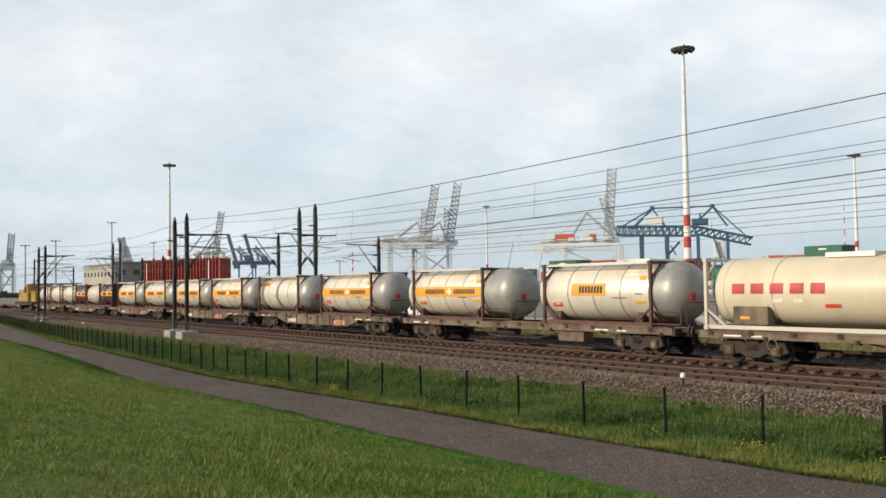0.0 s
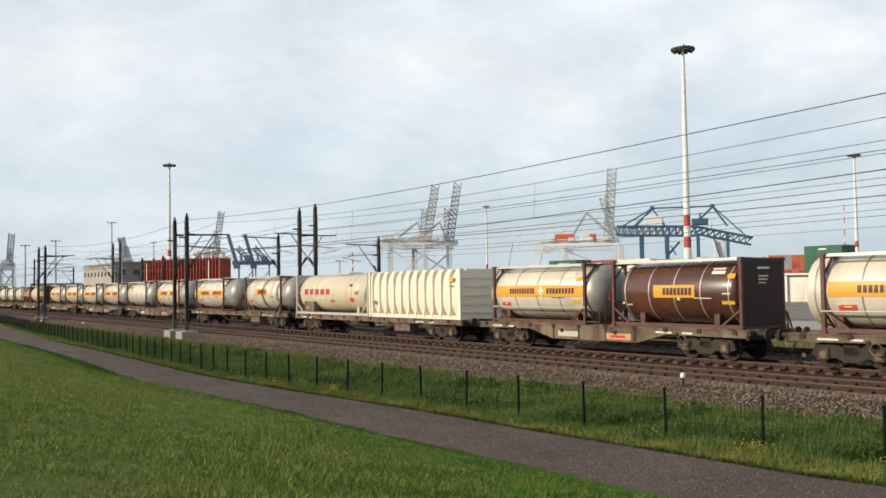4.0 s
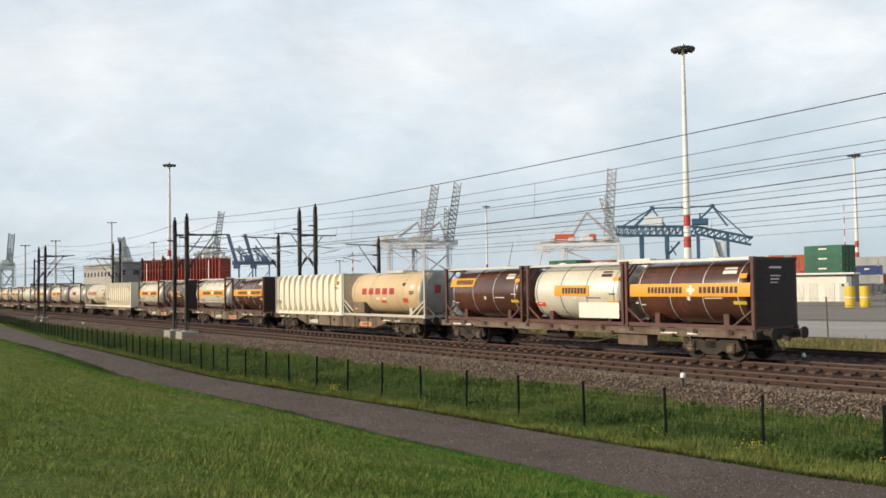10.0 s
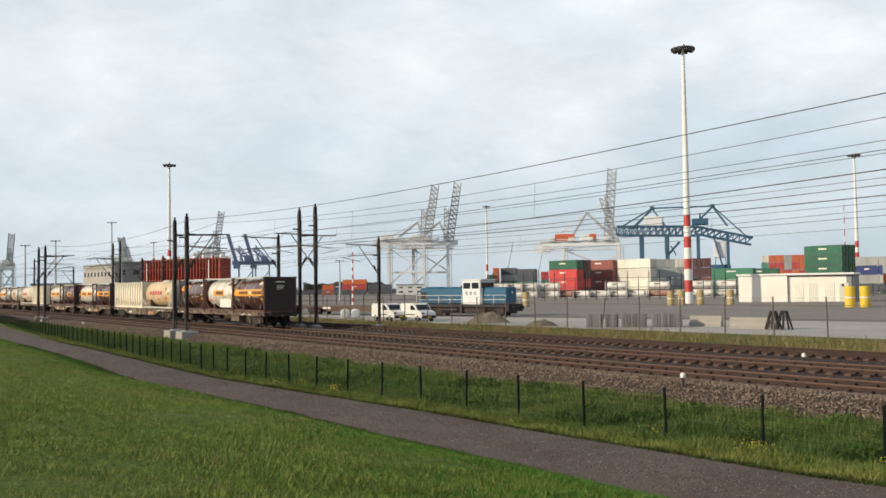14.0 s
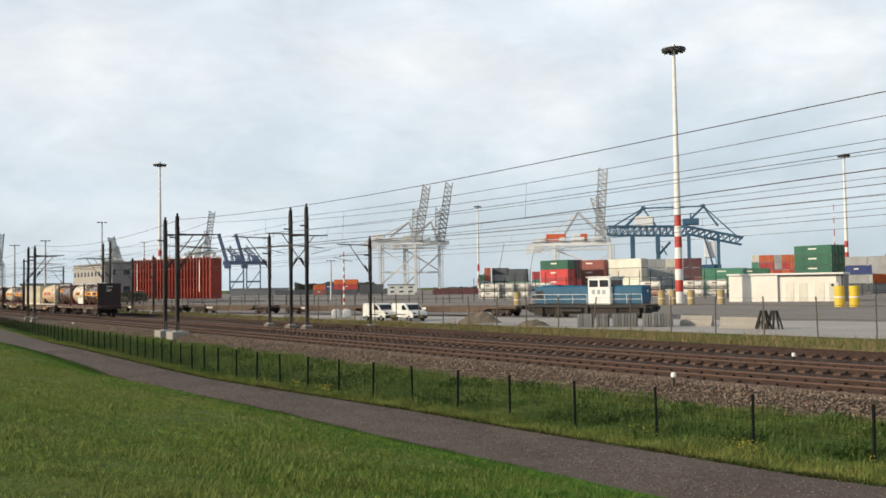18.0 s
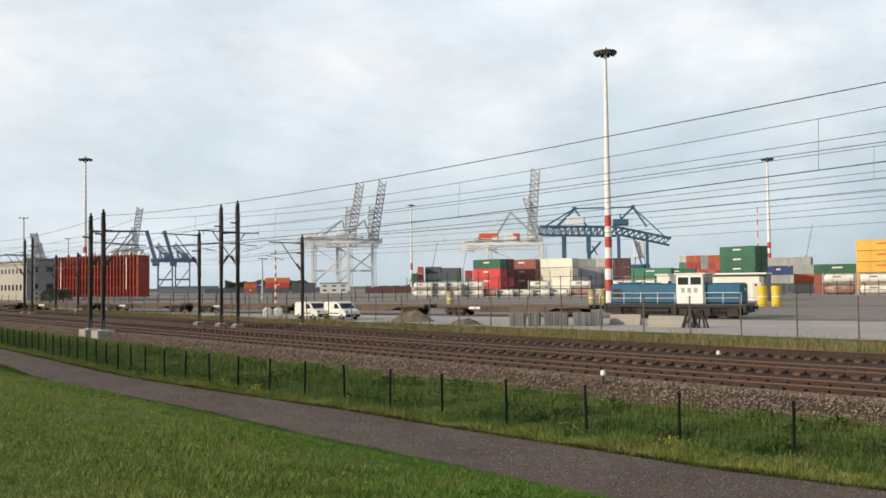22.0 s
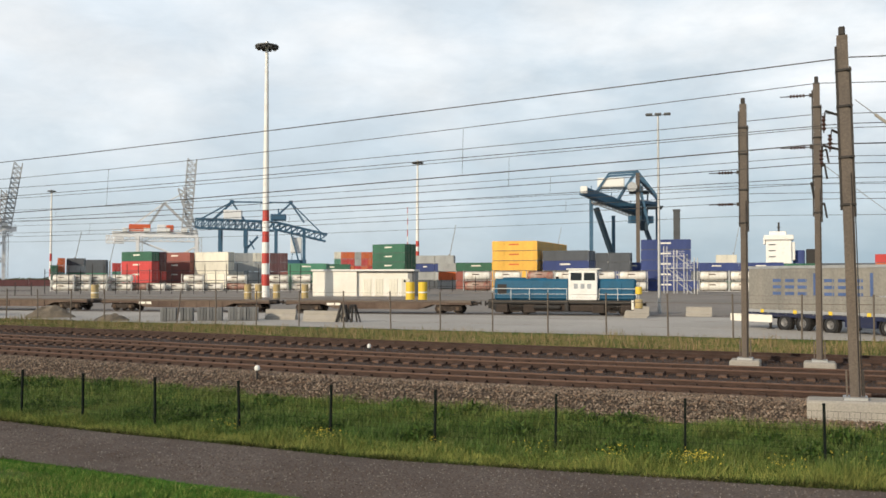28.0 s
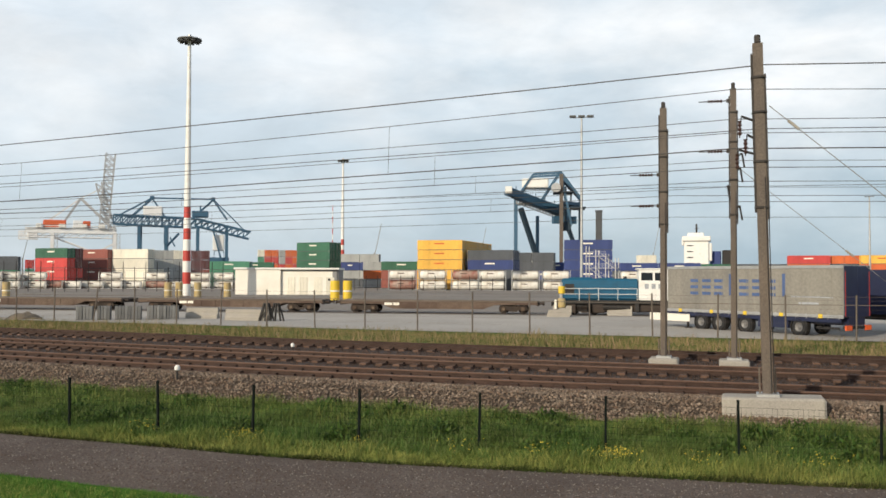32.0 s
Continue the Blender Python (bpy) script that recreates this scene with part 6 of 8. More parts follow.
R_, B_, D_, G_, W_, Y_ = (C_RED, "red"), (C_BRN, "brown"), (C_DRD, "maroon"), (C_GRN, "dark green"), (C_WHT, "cream"), (C_YEL, "yellow")
Q_, K_, U_, O_, L_ = (C_GRY, "grey"), (C_DGR, "dark grey"), (C_BLU, "blue"), (C_ORG, "orange"), (C_LGR, "light green")
def door_stack(az, d, columns, levels, length=6.06):
    """Containers side by side with their doors to the viewer; columns: one list of levels each, or one list for all."""
    for c in range(columns):
        lv = levels[c % len(levels)] if isinstance(levels[0], list) else levels
        p = polar(az, d + length, YARD_Z)
        base = pose(p.x, p.y, p.z, 0, 0, az - 90)
        for k, (m, colour) in enumerate(lv):
            container(length, m, colour).matrix_basis = base @ pose(random.uniform(-0.1, 0.1), c * 2.52, k * 2.6)


door_stack(44.22, 346, 1, [W_, G_, G_])
door_stack(43.84, 350, 1, [G_, L_, O_, O_])
stack(43.36, 356, 29.4, 6.06, 1, 1, [G_, L_, Q_, K_])
stack(43.02, 385, 29.0, 12.19, 1, 2, [G_, L_, K_, K_])
door_stack(40.87, 288, 1, [G_, L_, R_])
stack(40.35, 264, -11.6, 12.19, 1, 1, [R_, R_, R_, G_])
# back row in maroon: the shade on the red stack's ends as colour
stack(40.35, 264, -11.6, 12.19, 1, 1, [D_, R_, D_, D_], back=1)
stack(38.18, 270, -11.8, 12.19, 1, 1, [B_, B_, B_, B_])
stack(36.25, 262, -5.8, 12.19, 1, 1, [W_, W_, W_, W_])
door_stack(34.37, 263, 4, [[Q_, Q_, Q_, W_], [Q_, W_, Q_, Q_], [Q_, Q_, Q_, Q_]])
door_stack(31.72, 262, 2, [[D_, D_, D_, D_], [D_, B_, D_, D_]])
stack(30.66, 287, 16, 12.19, 1, 2, [G_, L_, L_])
stack(29.15, 300, 16, 12.19, 1, 1, [G_, L_, G_])
door_stack(27.78, 342, 6, [[Q_, G_, W_, L_, W_], [K_, B_, R_, R_, O_], [R_, R_, O_, R_, O_], [B_, Q_, R_, Q_, Q_], [K_, B_, O_, R_, O_], [O_, B_, R_, O_, O_]])
stack(25.41, 266, -16.6, 12.19, 1, 2, [G_, G_, G_, G_, G_])
stack(22.7, 290, 6, 6.06, 2, 1, [K_, Q_, U_, Q_])
stack(21.3, 280, 6, 6.06, 2, 1, [Q_, O_, Q_])
stack(20.2, 268, 8, 12.19, 1, 1, [B_, B_, G_])
stack(17.93, 241, -0.1, 12.19, 1, 13, [Y_, Y_, Y_, Y_, Y_])
stack(14.79, 239, -1.2, 12.19, 1, 3, [K_, K_, U_, K_])
stack(12.1, 262, 4, 6.06, 2, 2, [K_, U_, K_, K_])
stack(10.6, 270, 4, 12.19, 2, 1, [U_, K_, U_])
stack(8.8, 236, 8, 12.19, 1, 2, [U_, U_, U_, U_, U_])
stack(5.6, 280, 4, 12.19, 2, 1, [G_, K_, U_])
stack(2.2, 300, 2, 12.19, 2, 1, [U_, G_, G_])
stack(4.4, 292, 2, 6.06, 1, 1, [U_, G_, K_, W_])
stack(-1.2, 300, 0, 12.19, 3, 1, [U_, K_, K_])
stack(-4.3, 300, 0, 12.19, 1, 1, [U_, O_, O_, R_])
stack(-6.2, 302, 0, 6.06, 2, 1, [U_, Y_, O_, O_])
stack(-8.2, 300, 0, 12.19, 3, 1, [K_, U_, O_, Y_])
stack(51.66, 480, 45, 12.19, 1, 1, [K_, K_])
stack(53.24, 470, 45, 12.19, 1, 1, [K_, R_, O_])
stack(54.49, 474, 45, 6.06, 1, 1, [B_, O_])
stack(54.18, 490, 45, 12.19, 1, 1, [K_, U_])
stack(47.09, 400, 36, 12.19, 2, 1, [D_])
stack(51.28, 520, 40, 12.19, 2, 1, [K_])
stack(57.0, 520, 50, 12.19, 3, 1, [K_])


# white tank containers standing two high before the stacks
def yard_tank(rusty=False, length=7.15, r=1.15):
    tk = thing("yard_tank", "rust-red tank container in an open frame, stacked on the terminal" if rusty else "white tank container in an open frame, stacked on the terminal", "tank container", "tanks on the terminal")
    skin = TANKW if not rusty else TANKR
    e, top, mid = length - 0.26, 2 * r + 0.25, 1.22
    part("barrel", Shape().lathe([(0.25, 0.1), (0.28, r * 0.6), (0.45, r * 0.91), (0.7, r), (e - 0.44, r), (e - 0.2, r * 0.91), (e - 0.02, r * 0.6), (e, 0.1)], 24, "x", (0, mid, r + 0.16)), skin, tk, smooth=True)
    for x in (0.07, length - 0.07):
        part("end_frame", Shape().box(x - 0.07, x + 0.07, 0, 0.14, 0, top).box(x - 0.07, x + 0.07, 2.3, 2.44, 0, top).box(x - 0.06, x + 0.06, 0.14, 2.3, 0, 0.15).box(x - 0.06, x + 0.06, 0.14, 2.3, top - 0.13, top), GALV, tk)
    for y in (0.05, 2.39):
        part("bottom_rail", Shape().box(0.14, length - 0.14, y - 0.05, y + 0.05, 0.02, 0.14), GALV, tk)
    part("marking", Shape().box(length * 0.33, length * 0.56, 0.04, 0.065, r * 1.35, r * 1.57), FLATRUST, tk, "plain dull block in place of writing")
    for x in (0.9, length - 1.2):
        part("saddle", Shape().box(x, x + 0.3, 0.2, 2.2, 0.1, 0.4), FLATRUST, tk)
    part("walkway", Shape().box(0.4, length - 0.4, 0.3, 0.8, top - 0.09, top - 0.03), FLATRUST, tk)
    return tk


yard_tanks = {}
tank_rows = [(19.75, 231, 2), (17.86, 231, 2), (15.82, 231, 2), (14.16, 231, 2), (12.05, 231, 2), (10.17, 231, 2)]
tank_rows += [(5.4 - 1.75 * k, 236, 2) for k in range(4)]
low_rows = [(44.22, 250, 2), (43.33, 250, 2), (42.43, 250, 2), (41.05, 250, 2), (40.18, 250, 1), (39.2, 250, 1), (37.97, 250, 1), (36.95, 250, 2), (35.86, 250, 1), (34.44, 250, 2), (33.42, 250, 1), (31.93, 250, 2), (30.52, 250, 2), (29.75, 250, 1), (29.11, 250, 1)]
rusty_spots = {(15.82, 1), (19.75, 0), (34.44, 0), (40.18, 0)}
for rows_, length, r, turn in ((tank_rows, 7.15, 1.15, 0.8), (low_rows, 6.06, 0.94, 0.42)):
    for az, d, n in rows_:
        p = polar(az, d)
        for k in range(n):
            m = pose(p.x, p.y, YARD_Z + (2 * r + 0.28) * k, 0, 0, az * turn)
            key = ((az, k) in rusty_spots, length)
            if key in yard_tanks:
                copy_thing(yard_tanks[key], m)
            else:
                yard_tanks[key] = yard_tank(*key, r)
                yard_tanks[key].matrix_basis = m


def light_mast(az, d, height, bands=(), r0=0.5, r1=0.2, head="ring", z=YARD_Z, white=True):
    p = polar(az, d, z)
    ms = thing("light_mast", "tall white floodlight mast with red and white bands" if bands else "tall slender lamp post with a flat head", "light mast", "light masts", m=pose(p.x, p.y, p.z, 0, 0, az))
    rad = lambda h: r0 + (r1 - r0) * h / height
    cuts = [0.0] + list(bands) + [height]
    for i, (a, b) in enumerate(zip(cuts, cuts[1:])):
        part("shaft", Shape().tube((0, 0, a), (0, 0, b), rad(a), 14, rad(b)), (RED if i % 2 else WHITE) if bands else GALV, ms, smooth=True)
    if head == "ring":
        q = max(r1 * 5.5, 2.1)
        part("lamp_ring", Shape().lathe([(height - 0.35, q * 0.35), (height - 0.5, q * 0.9), (height - 0.35, q), (height - 0.15, q * 0.98), (height + 0.0, q * 0.4)], 24, "z"), LAMPGREY, ms, "dark round lamp carrier", smooth=True)
        for i in range(10):
            a = 2 * math.pi * i / 10
            part("floodlight", Shape().cbox(q * 0.8 * math.cos(a) - 0.3, q * 0.8 * math.cos(a) + 0.3, q * 0.8 * math.sin(a) - 0.3, q * 0.8 * math.sin(a) + 0.3, height - 0.75, height - 0.5, 0.05), LAMPGREY, ms)
        part("finial", Shape().tube((0, 0, height), (0, 0, height + 0.6), 0.3, 8), GALV, ms)
    elif head == "arms":
        part("lamp_arm", Shape().beam((-1.0, 0, height), (1.0, 0, height + 0.1), 0.08), GALV, ms)
        for x in (-0.85, 0.0, 0.85):
            part("floodlight", Shape().cbox(x - 0.32, x + 0.32, -0.3, 0.25, height + 0.02, height + 0.22, 0.04), LAMPGREY, ms)
    return ms


light_mast(31.97, 163, 44.4, (2.0, 4.0, 5.9, 7.7, 9.6, 11.5, 13.3, 15.2), 0.72, 0.27)
light_mast(22.6, 326, 44.8, (2.2, 4.2, 6.4, 8.4, 10.5, 12.8, 14.5, 16.5), 0.75, 0.3)
light_mast(63.6, 301, 43.4, (2.2, 4.2, 6.2, 8.2, 10.2, 12.2, 14.2, 16.2), 0.75, 0.28)
light_mast(44.2, 520, 49.0, (4, 8, 12, 16), 0.7, 0.4)
light_mast(7.72, 90, 19.0, (), 0.16, 0.09, "arms")
light_mast(-8.68, 260, 24.5, (), 0.3, 0.16, "arms")
for az, d, h in ((66.86, 250, 21), (69.9, 250, 16.2), (71.5, 250, 15), (64.5, 330, 20), (53.4, 250, 10.8), (66.3, 300, 16)):
    light_mast(az, d, h, (), 0.3, 0.16, "arms")
for az, d, h in ((23.22, 300, 26.6), (52.6, 180, 10.5), (57.2, 220, 11)):
    light_mast(az, d, h, tuple(h * k / 14 for k in range(1, 14)), 0.22, 0.1, "")


def lattice(sh, p, q, w, n, t, depth=None):
    """A square lattice girder from p to q."""
    p, q = Vector(p), Vector(q)
    d = (q - p).normalized()
    side = Vector((0, 1, 0))
    up = side.cross(d).normalized() * w / 2
    sd_ = side * (depth or w) / 2
    for a in (up + sd_, up - sd_, -up + sd_, -up - sd_):
        sh.beam(p + a, q + a, t)
    for i in range(n):
        f, g = p.lerp(q, i / n), p.lerp(q, (i + 1) / n)
        for e in (sd_, -sd_):
            sh.beam(f + up + e, g - up + e, t * 0.6)
            sh.beam(f - up + e, f + up + e, t * 0.6)
        sh.beam(f + up + sd_, g + up - sd_, t * 0.6)
    return sh


def quay_crane(az, d, rz, material, label, girder_z=27, left=-24, right=22, legs=(-11, 10), boom=(15, 19, 68), house_mat=None, house=(-16, -7), z=YARD_Z, apex=(9, 47), wide=5.5, slim=1.0):
    """A quay crane with its boom raised, seen from the landside."""
    p = polar(az, d, z)
    cr = thing("quay_crane", label, "harbour crane", "harbour cranes", m=pose(p.x, p.y, p.z, 0, 0, rz))
    for y in (-wide, wide):
        for x in legs:
            part("leg", Shape().beam((x, y, 0), (x, y, girder_z), 1.55 * slim), material, cr)
        part("leg_brace", Shape().beam((legs[0], y, girder_z * 0.15), (legs[1], y, girder_z * 0.8), 0.8 * slim), material, cr)
        part("portal_beam", Shape().beam((legs[0], y, girder_z * 0.42), (legs[1], y, girder_z * 0.42), 1.2), material, cr)
    for x in legs:
        part("cross_beam", Shape().beam((x, -wide, girder_z * 0.95), (x, wide, girder_z * 0.95), 1.3), material, cr)
        part("sill_beam", Shape().beam((x, -wide - 3, 1.0), (x, wide + 3, 1.0), 1.4), material, cr)
    for y in (-2.2, 2.2):
        part("girder", Shape().beam((left, y, girder_z + 1.2), (right, y, girder_z + 1.2), 1.3, 2.6), material, cr)
    bx0, bx1, bz = boom
    lacing = CRANE_G if material is CRANE_W else material
    part("raised_boom", Shape().beam((bx0, 0, girder_z + 2), (bx1, 0, bz), 1.6, 2.6) if slim < 1 else lattice(Shape(), (bx0, 0, girder_z + 2), (bx1, 0, bz), 4.6 * slim, 13, 0.7 * slim, 7.0 * slim), lacing, cr, "raised boom")
    ax, azz = apex
    for y in (-3, 3):
        part("tower_strut", Shape().beam((legs[1], y, girder_z + 2), (ax, y * 0.6, azz), 1.1).beam((legs[0] + 3, y, girder_z + 2), (ax, y * 0.6, azz), 1.0), lacing, cr)
        part("back_stay", Shape().beam((ax, y * 0.6, azz), (left + 6, y, girder_z + 2.5), 0.5), material, cr)
    part("apex_tower", lattice(Shape(), (legs[1] - 1, 0, girder_z + 2), (ax + (bx0 - ax) * 0.75, 0, azz + (bz - azz) * 0.35), 3.0, 8, 0.6, 5.0), lacing, cr, "lattice tower beside the boom")
    part("catwalk", Shape().beam((left, -3.4, girder_z + 3.6), (right, -3.4, girder_z + 3.6), 0.3).beam((left, -3.4, girder_z + 2.6), (right, -3.4, girder_z + 2.6), 0.25), material, cr)
    if slim == 1.0:
        for x in legs:
            part("stair_tower", lattice(Shape(), (x + 1.8, -wide - 1.2, 1.5), (x + 1.8, -wide - 1.2, girder_z), 1.6, 9, 0.3, 1.4), lacing, cr, "stair tower beside the leg")
        part("under_truss", lattice(Shape(), (left + 2, 0, girder_z - 1.2), (right - 2, 0, girder_z - 1.2), 2.4, 11, 0.45, 6.0), material, cr, "lattice bracing under the girder")
        span = right - left
        for k, w in ((0.12, 2.6), (0.36, 3.4), (0.62, 2.2), (0.8, 3.0)):
            x = left + span * k
            part("equipment_cabin", Shape().cbox(x, x + w, -4.6, -2.8, girder_z + 2.6, girder_z + 4.6, 0.15), WHITE, cr)
        for y in (-wide, wide):
            part("leg_brace", Shape().beam((legs[1], y, girder_z * 0.45), (legs[0], y, girder_z * 0.92), 0.7), material, cr)
    part("boom_stay", Shape().beam((ax, 0, azz), (bx0 + (bx1 - bx0) * 0.55, 0, girder_z + (bz - girder_z) * 0.6), 0.5), material, cr)
    part("machinery_house", Shape().cbox(house[0], house[1], -3.5, 3.5, girder_z + 2.6, girder_z + 6.6, 0.3), WHITE if house_mat is CRANE_W else house_mat or material, cr)
    if house_mat is CRANE_O:
        part("white_house", Shape().cbox(house[1] + 3.5, house[1] + 8, -3.5, 3.5, girder_z + 2.6, girder_z + 6.6, 0.3), material, cr)
        part("orange_box", Shape().cbox(house[1] + 8.2, house[1] + 12, -3.5, 3.5, girder_z + 2.6, girder_z + 6.4, 0.3), house_mat, cr)
        part("spreader", lattice(Shape(), (left - 3, 0, girder_z - 1.5), (left + 6, 0, girder_z - 1.5), 4.0, 6, 0.5, 5.0), material, cr)
    part("trolley", Shape().cbox(left + 1, left + 6, -3, 3, girder_z - 2.8, girder_z - 0.2, 0.3), material, cr, "operator's cabin under the girder")
    return cr


quay_crane(38.3, 520, 38, CRANE_W, "white quay crane with an orange house and raised boom", 25.5, -23.5, 21, (-10.5, 20), (14.5, 17.5, 68.3), CRANE_O, (-15, -4), apex=(3, 44))
quay_crane(48.9, 600, 47, CRANE_W, "pale grey quay crane with a raised lattice boom", 31.5, -25, 17, (-15, 8), (10, 16.0, 70), CRANE_W, (-20, -12), apex=(4, 46))
quay_crane(47.6, 612, 47, CRANE_W, "second pale grey quay crane with a raised boom", 31.5, -22, 17, (-13, 10), (11.5, 17.5, 73), CRANE_W, (-14, -6), apex=(5, 47))
quay_crane(59.2, 700, 58, CRANE_HAZE, "slim blue quay crane with a raised boom", 22, -9, 9, (-4, 6), (-6, -12, 45), CRANE_HAZE, (0, 5), apex=(-3, 30), slim=0.6)
quay_crane(58.2, 700, 58, CRANE_HAZE, "slim blue quay crane beside a similar one", 22, -9, 11, (-4, 6), (-6, -12, 45), CRANE_HAZE, (0, 5), apex=(-3, 30), slim=0.6)
quay_crane(61.2, 800, 60, CRANE_W, "distant pale crane with a raised boom", 32, -14, 12, (-8, 8), (4, 9, 70), CRANE_W, (-6, 0), apex=(3, 45))
quay_crane(66.2, 800, 60, CRANE_W, "distant pale crane behind the factory", 26, -10, 8, (-6, 6), (2, -2, 48), CRANE_W, (-4, 0), apex=(1, 36))
quay_crane(72.45, 900, 70, CRANE_W, "distant pale lattice crane at the line's far end", 26, -9, 7, (-5, 5), (2, 4, 56), CRANE_W, (-4, 0), apex=(1, 36))


def gantry_crane():
    p = polar(32.3, 420, YARD_Z)
    cr = thing("gantry_crane", "blue rail gantry crane spanning the container stacks", "harbour crane", "harbour cranes", m=pose(p.x, p.y, p.z, 0, 0, 30))
    for y in (-4, 4):
        part("truss_girder", lattice(Shape(), (-28, y, 27.6), (6, y, 26.6), 4.0, 12, 0.6, 1.2), CRANE_B, cr, "long lattice girder")
        part("outer_girder", lattice(Shape(), (6, y, 27.0), (29.5, y, 21.5), 3.2, 9, 0.6, 1.2), CRANE_B, cr, "lattice girder sloping to its tip")
        for x in (-17.5, -6.3, 7.0, 19.5):
            part("leg", Shape().beam((x, y, 0), (x, y, 25), 1.3), CRANE_B, cr)
        part("leg_brace", Shape().beam((13.5, y, 24), (19.0, y, 4), 0.7).beam((-6.3, y, 16), (-1, y, 22), 0.5), CRANE_B, cr)
    for a in (-12.5, 13.5):
        for y in (-3, 3):
            part("mast_strut", Shape().beam((a, y * 0.4, 37.2), (a - 9, y, 28.5), 0.6).beam((a, y * 0.4, 37.2), (a + 6, y, 28.5), 0.6), CRANE_B, cr)
        part("mast_head", Shape().cbox(a - 0.9, a + 0.9, -2, 2, 36.6, 38.2, 0.2), CRANE_B, cr)
    for y in (-1.2, 1.2):
        part("top_tie", Shape().beam((-12.5, y, 37.4), (13.5, y, 37.4), 0.45).beam((13.5, y, 37.4), (28.5, y, 22.5), 0.4).beam((-12.5, y, 37.4), (-28, y, 28.5), 0.4), CRANE_B, cr)
    part("machinery_house", Shape().cbox(-16, -8, -3.5, 3.5, 29, 33.6, 0.3), CRANE_W, cr, "white machinery house on the girder")
    part("trolley_house", Shape().cbox(4.5, 11.5, -3, 3, 29.2, 32.0, 0.3).beam((8, 0, 32), (8, 0, 34.5), 0.7), CRANE_B, cr)
    part("hanging_gear", Shape().beam((-6.3, -5, 24), (-6.3, -5, 17), 1.6).beam((-4.5, -5, 20), (-2.4, -5, 16), 0.6).box(12, 20.5, -3, 3, 9.5, 11.5).beam((14, 0, 11), (15, 0, 24), 0.3).beam((18.5, 0, 11), (17.5, 0, 24), 0.3), CRANE_B, cr)
    part("cabin", Shape().cbox(13.5, 18.5, -3, 3, 14.5, 21.5, 0.3), CRANE_W, cr, "pale operator's cabin")
    return cr


gantry_crane()


def stacker_crane():
    """The tall blue crane with a slanting boom."""
    p = polar(10.0, 330, YARD_Z)
    cr = thing("quay_crane", "tall teal-blue crane with a serrated boom over the stacks", "harbour crane", "harbour cranes", m=pose(p.x, p.y, p.z, 0, 0, 10))
    for x, y, h in ((-10.2, -3, 31), (-2.6, 9, 26), (5.9, -4, 40), (13.0, 8, 31)):
        part("leg", Shape().beam((x, y, 0), (x, y, h), 1.3), CRANE_B if x != 5.9 else POLE, cr)
    part("boom", Shape().beam((-13, -10, 33.5), (8.5, 12, 27), 2.4, 2.8), CRANE_B, cr)
    for i in range(13):
        f = i / 13
        x, y, z = -9 + 15 * f, -6 + 15.5 * f, 30.6 - 4.6 * f
        part("festoon_loop", Shape().lathe([(-0.25, 0.75), (-0.25, 1.15), (0.25, 1.15), (0.25, 0.75)], 10, "y", (x, y, z - 0.4), True), GALV, cr)
    part("slanting_leg", Shape().beam((-8.5, -3, 28), (-0.9, 4, 5), 1.5).beam((6.5, 4, 27), (10.5, 6, 16), 1.2), CRANE_T, cr)
    for y in (-4, 4):
        part("frame_strut", Shape().beam((-4, y, 40), (-9.5, y, 32), 0.7).beam((5.5, y, 41), (-1.0, y, 31), 0.7).beam((5.5, y, 41), (13, y, 31), 0.8).beam((5.5, y, 41), (9.5, y, 22), 0.7), CRANE_B, cr)
        part("top_tie", Shape().beam((-4, y, 40), (5.5, y, 40.5), 0.7), CRANE_B, cr)
    part("machinery_house", Shape().cbox(-8, 1.4, -4, 4, 35.2, 38.6, 0.3), WHITE, cr, "cream machinery house")
    part("cross_beam", Shape().beam((-10.2, -3, 29.5), (13, 8, 29.5), 1.0).beam((5.9, -4, 30), (13, 8, 30), 1.2).beam((3, 0, 24), (11, 3, 24), 2.6), CRANE_B, cr)
    part("boom_underside", Shape().beam((-11, -9, 31.4), (8, 11, 25.2), 1.2, 0.8), CRANE_T, cr)
    for k in range(6):
        f = k / 5
        x, y, z = -10 + 17 * f, -7 + 17 * f, 34.0 - 5.2 * f
        part("boom_rail_post", Shape().beam((x, y, z), (x, y, z + 1.6), 0.25), CRANE_B, cr)
    part("service_platform", Shape().box(3, 10, -5, 5, 33.4, 33.8).box(9, 14.5, -4, 8, 28, 28.4).box(-3.5, 2, -5, -4.6, 34.6, 35.0), CRANE_T, cr)
    part("cable_drum", Shape().lathe([(-1.0, 0.3), (-1.0, 1.7), (1.0, 1.7), (1.0, 0.3)], 14, "y", (4.0, -5, 35.0)), GALV, cr)
    part("cross_brace", Shape().beam((5.9, -4, 38), (12.6, 6, 32), 0.6).beam((5.9, -4, 27), (13, 8, 31), 0.5).beam((7.5, 0, 36), (7.5, 0, 22), 0.6).beam((9.5, 2, 34), (9.0, 2, 20), 0.5), CRANE_T, cr)
    part("operator_cabin", Shape().cbox(6.6, 9.4, -2, 1, 20.0, 23.2, 0.2), CRANE_T, cr)
    part("boom_lamp", Shape().cbox(-13.6, -11.2, -12, -10, 32.6, 35, 0.2), WHITE, cr)


stacker_crane()


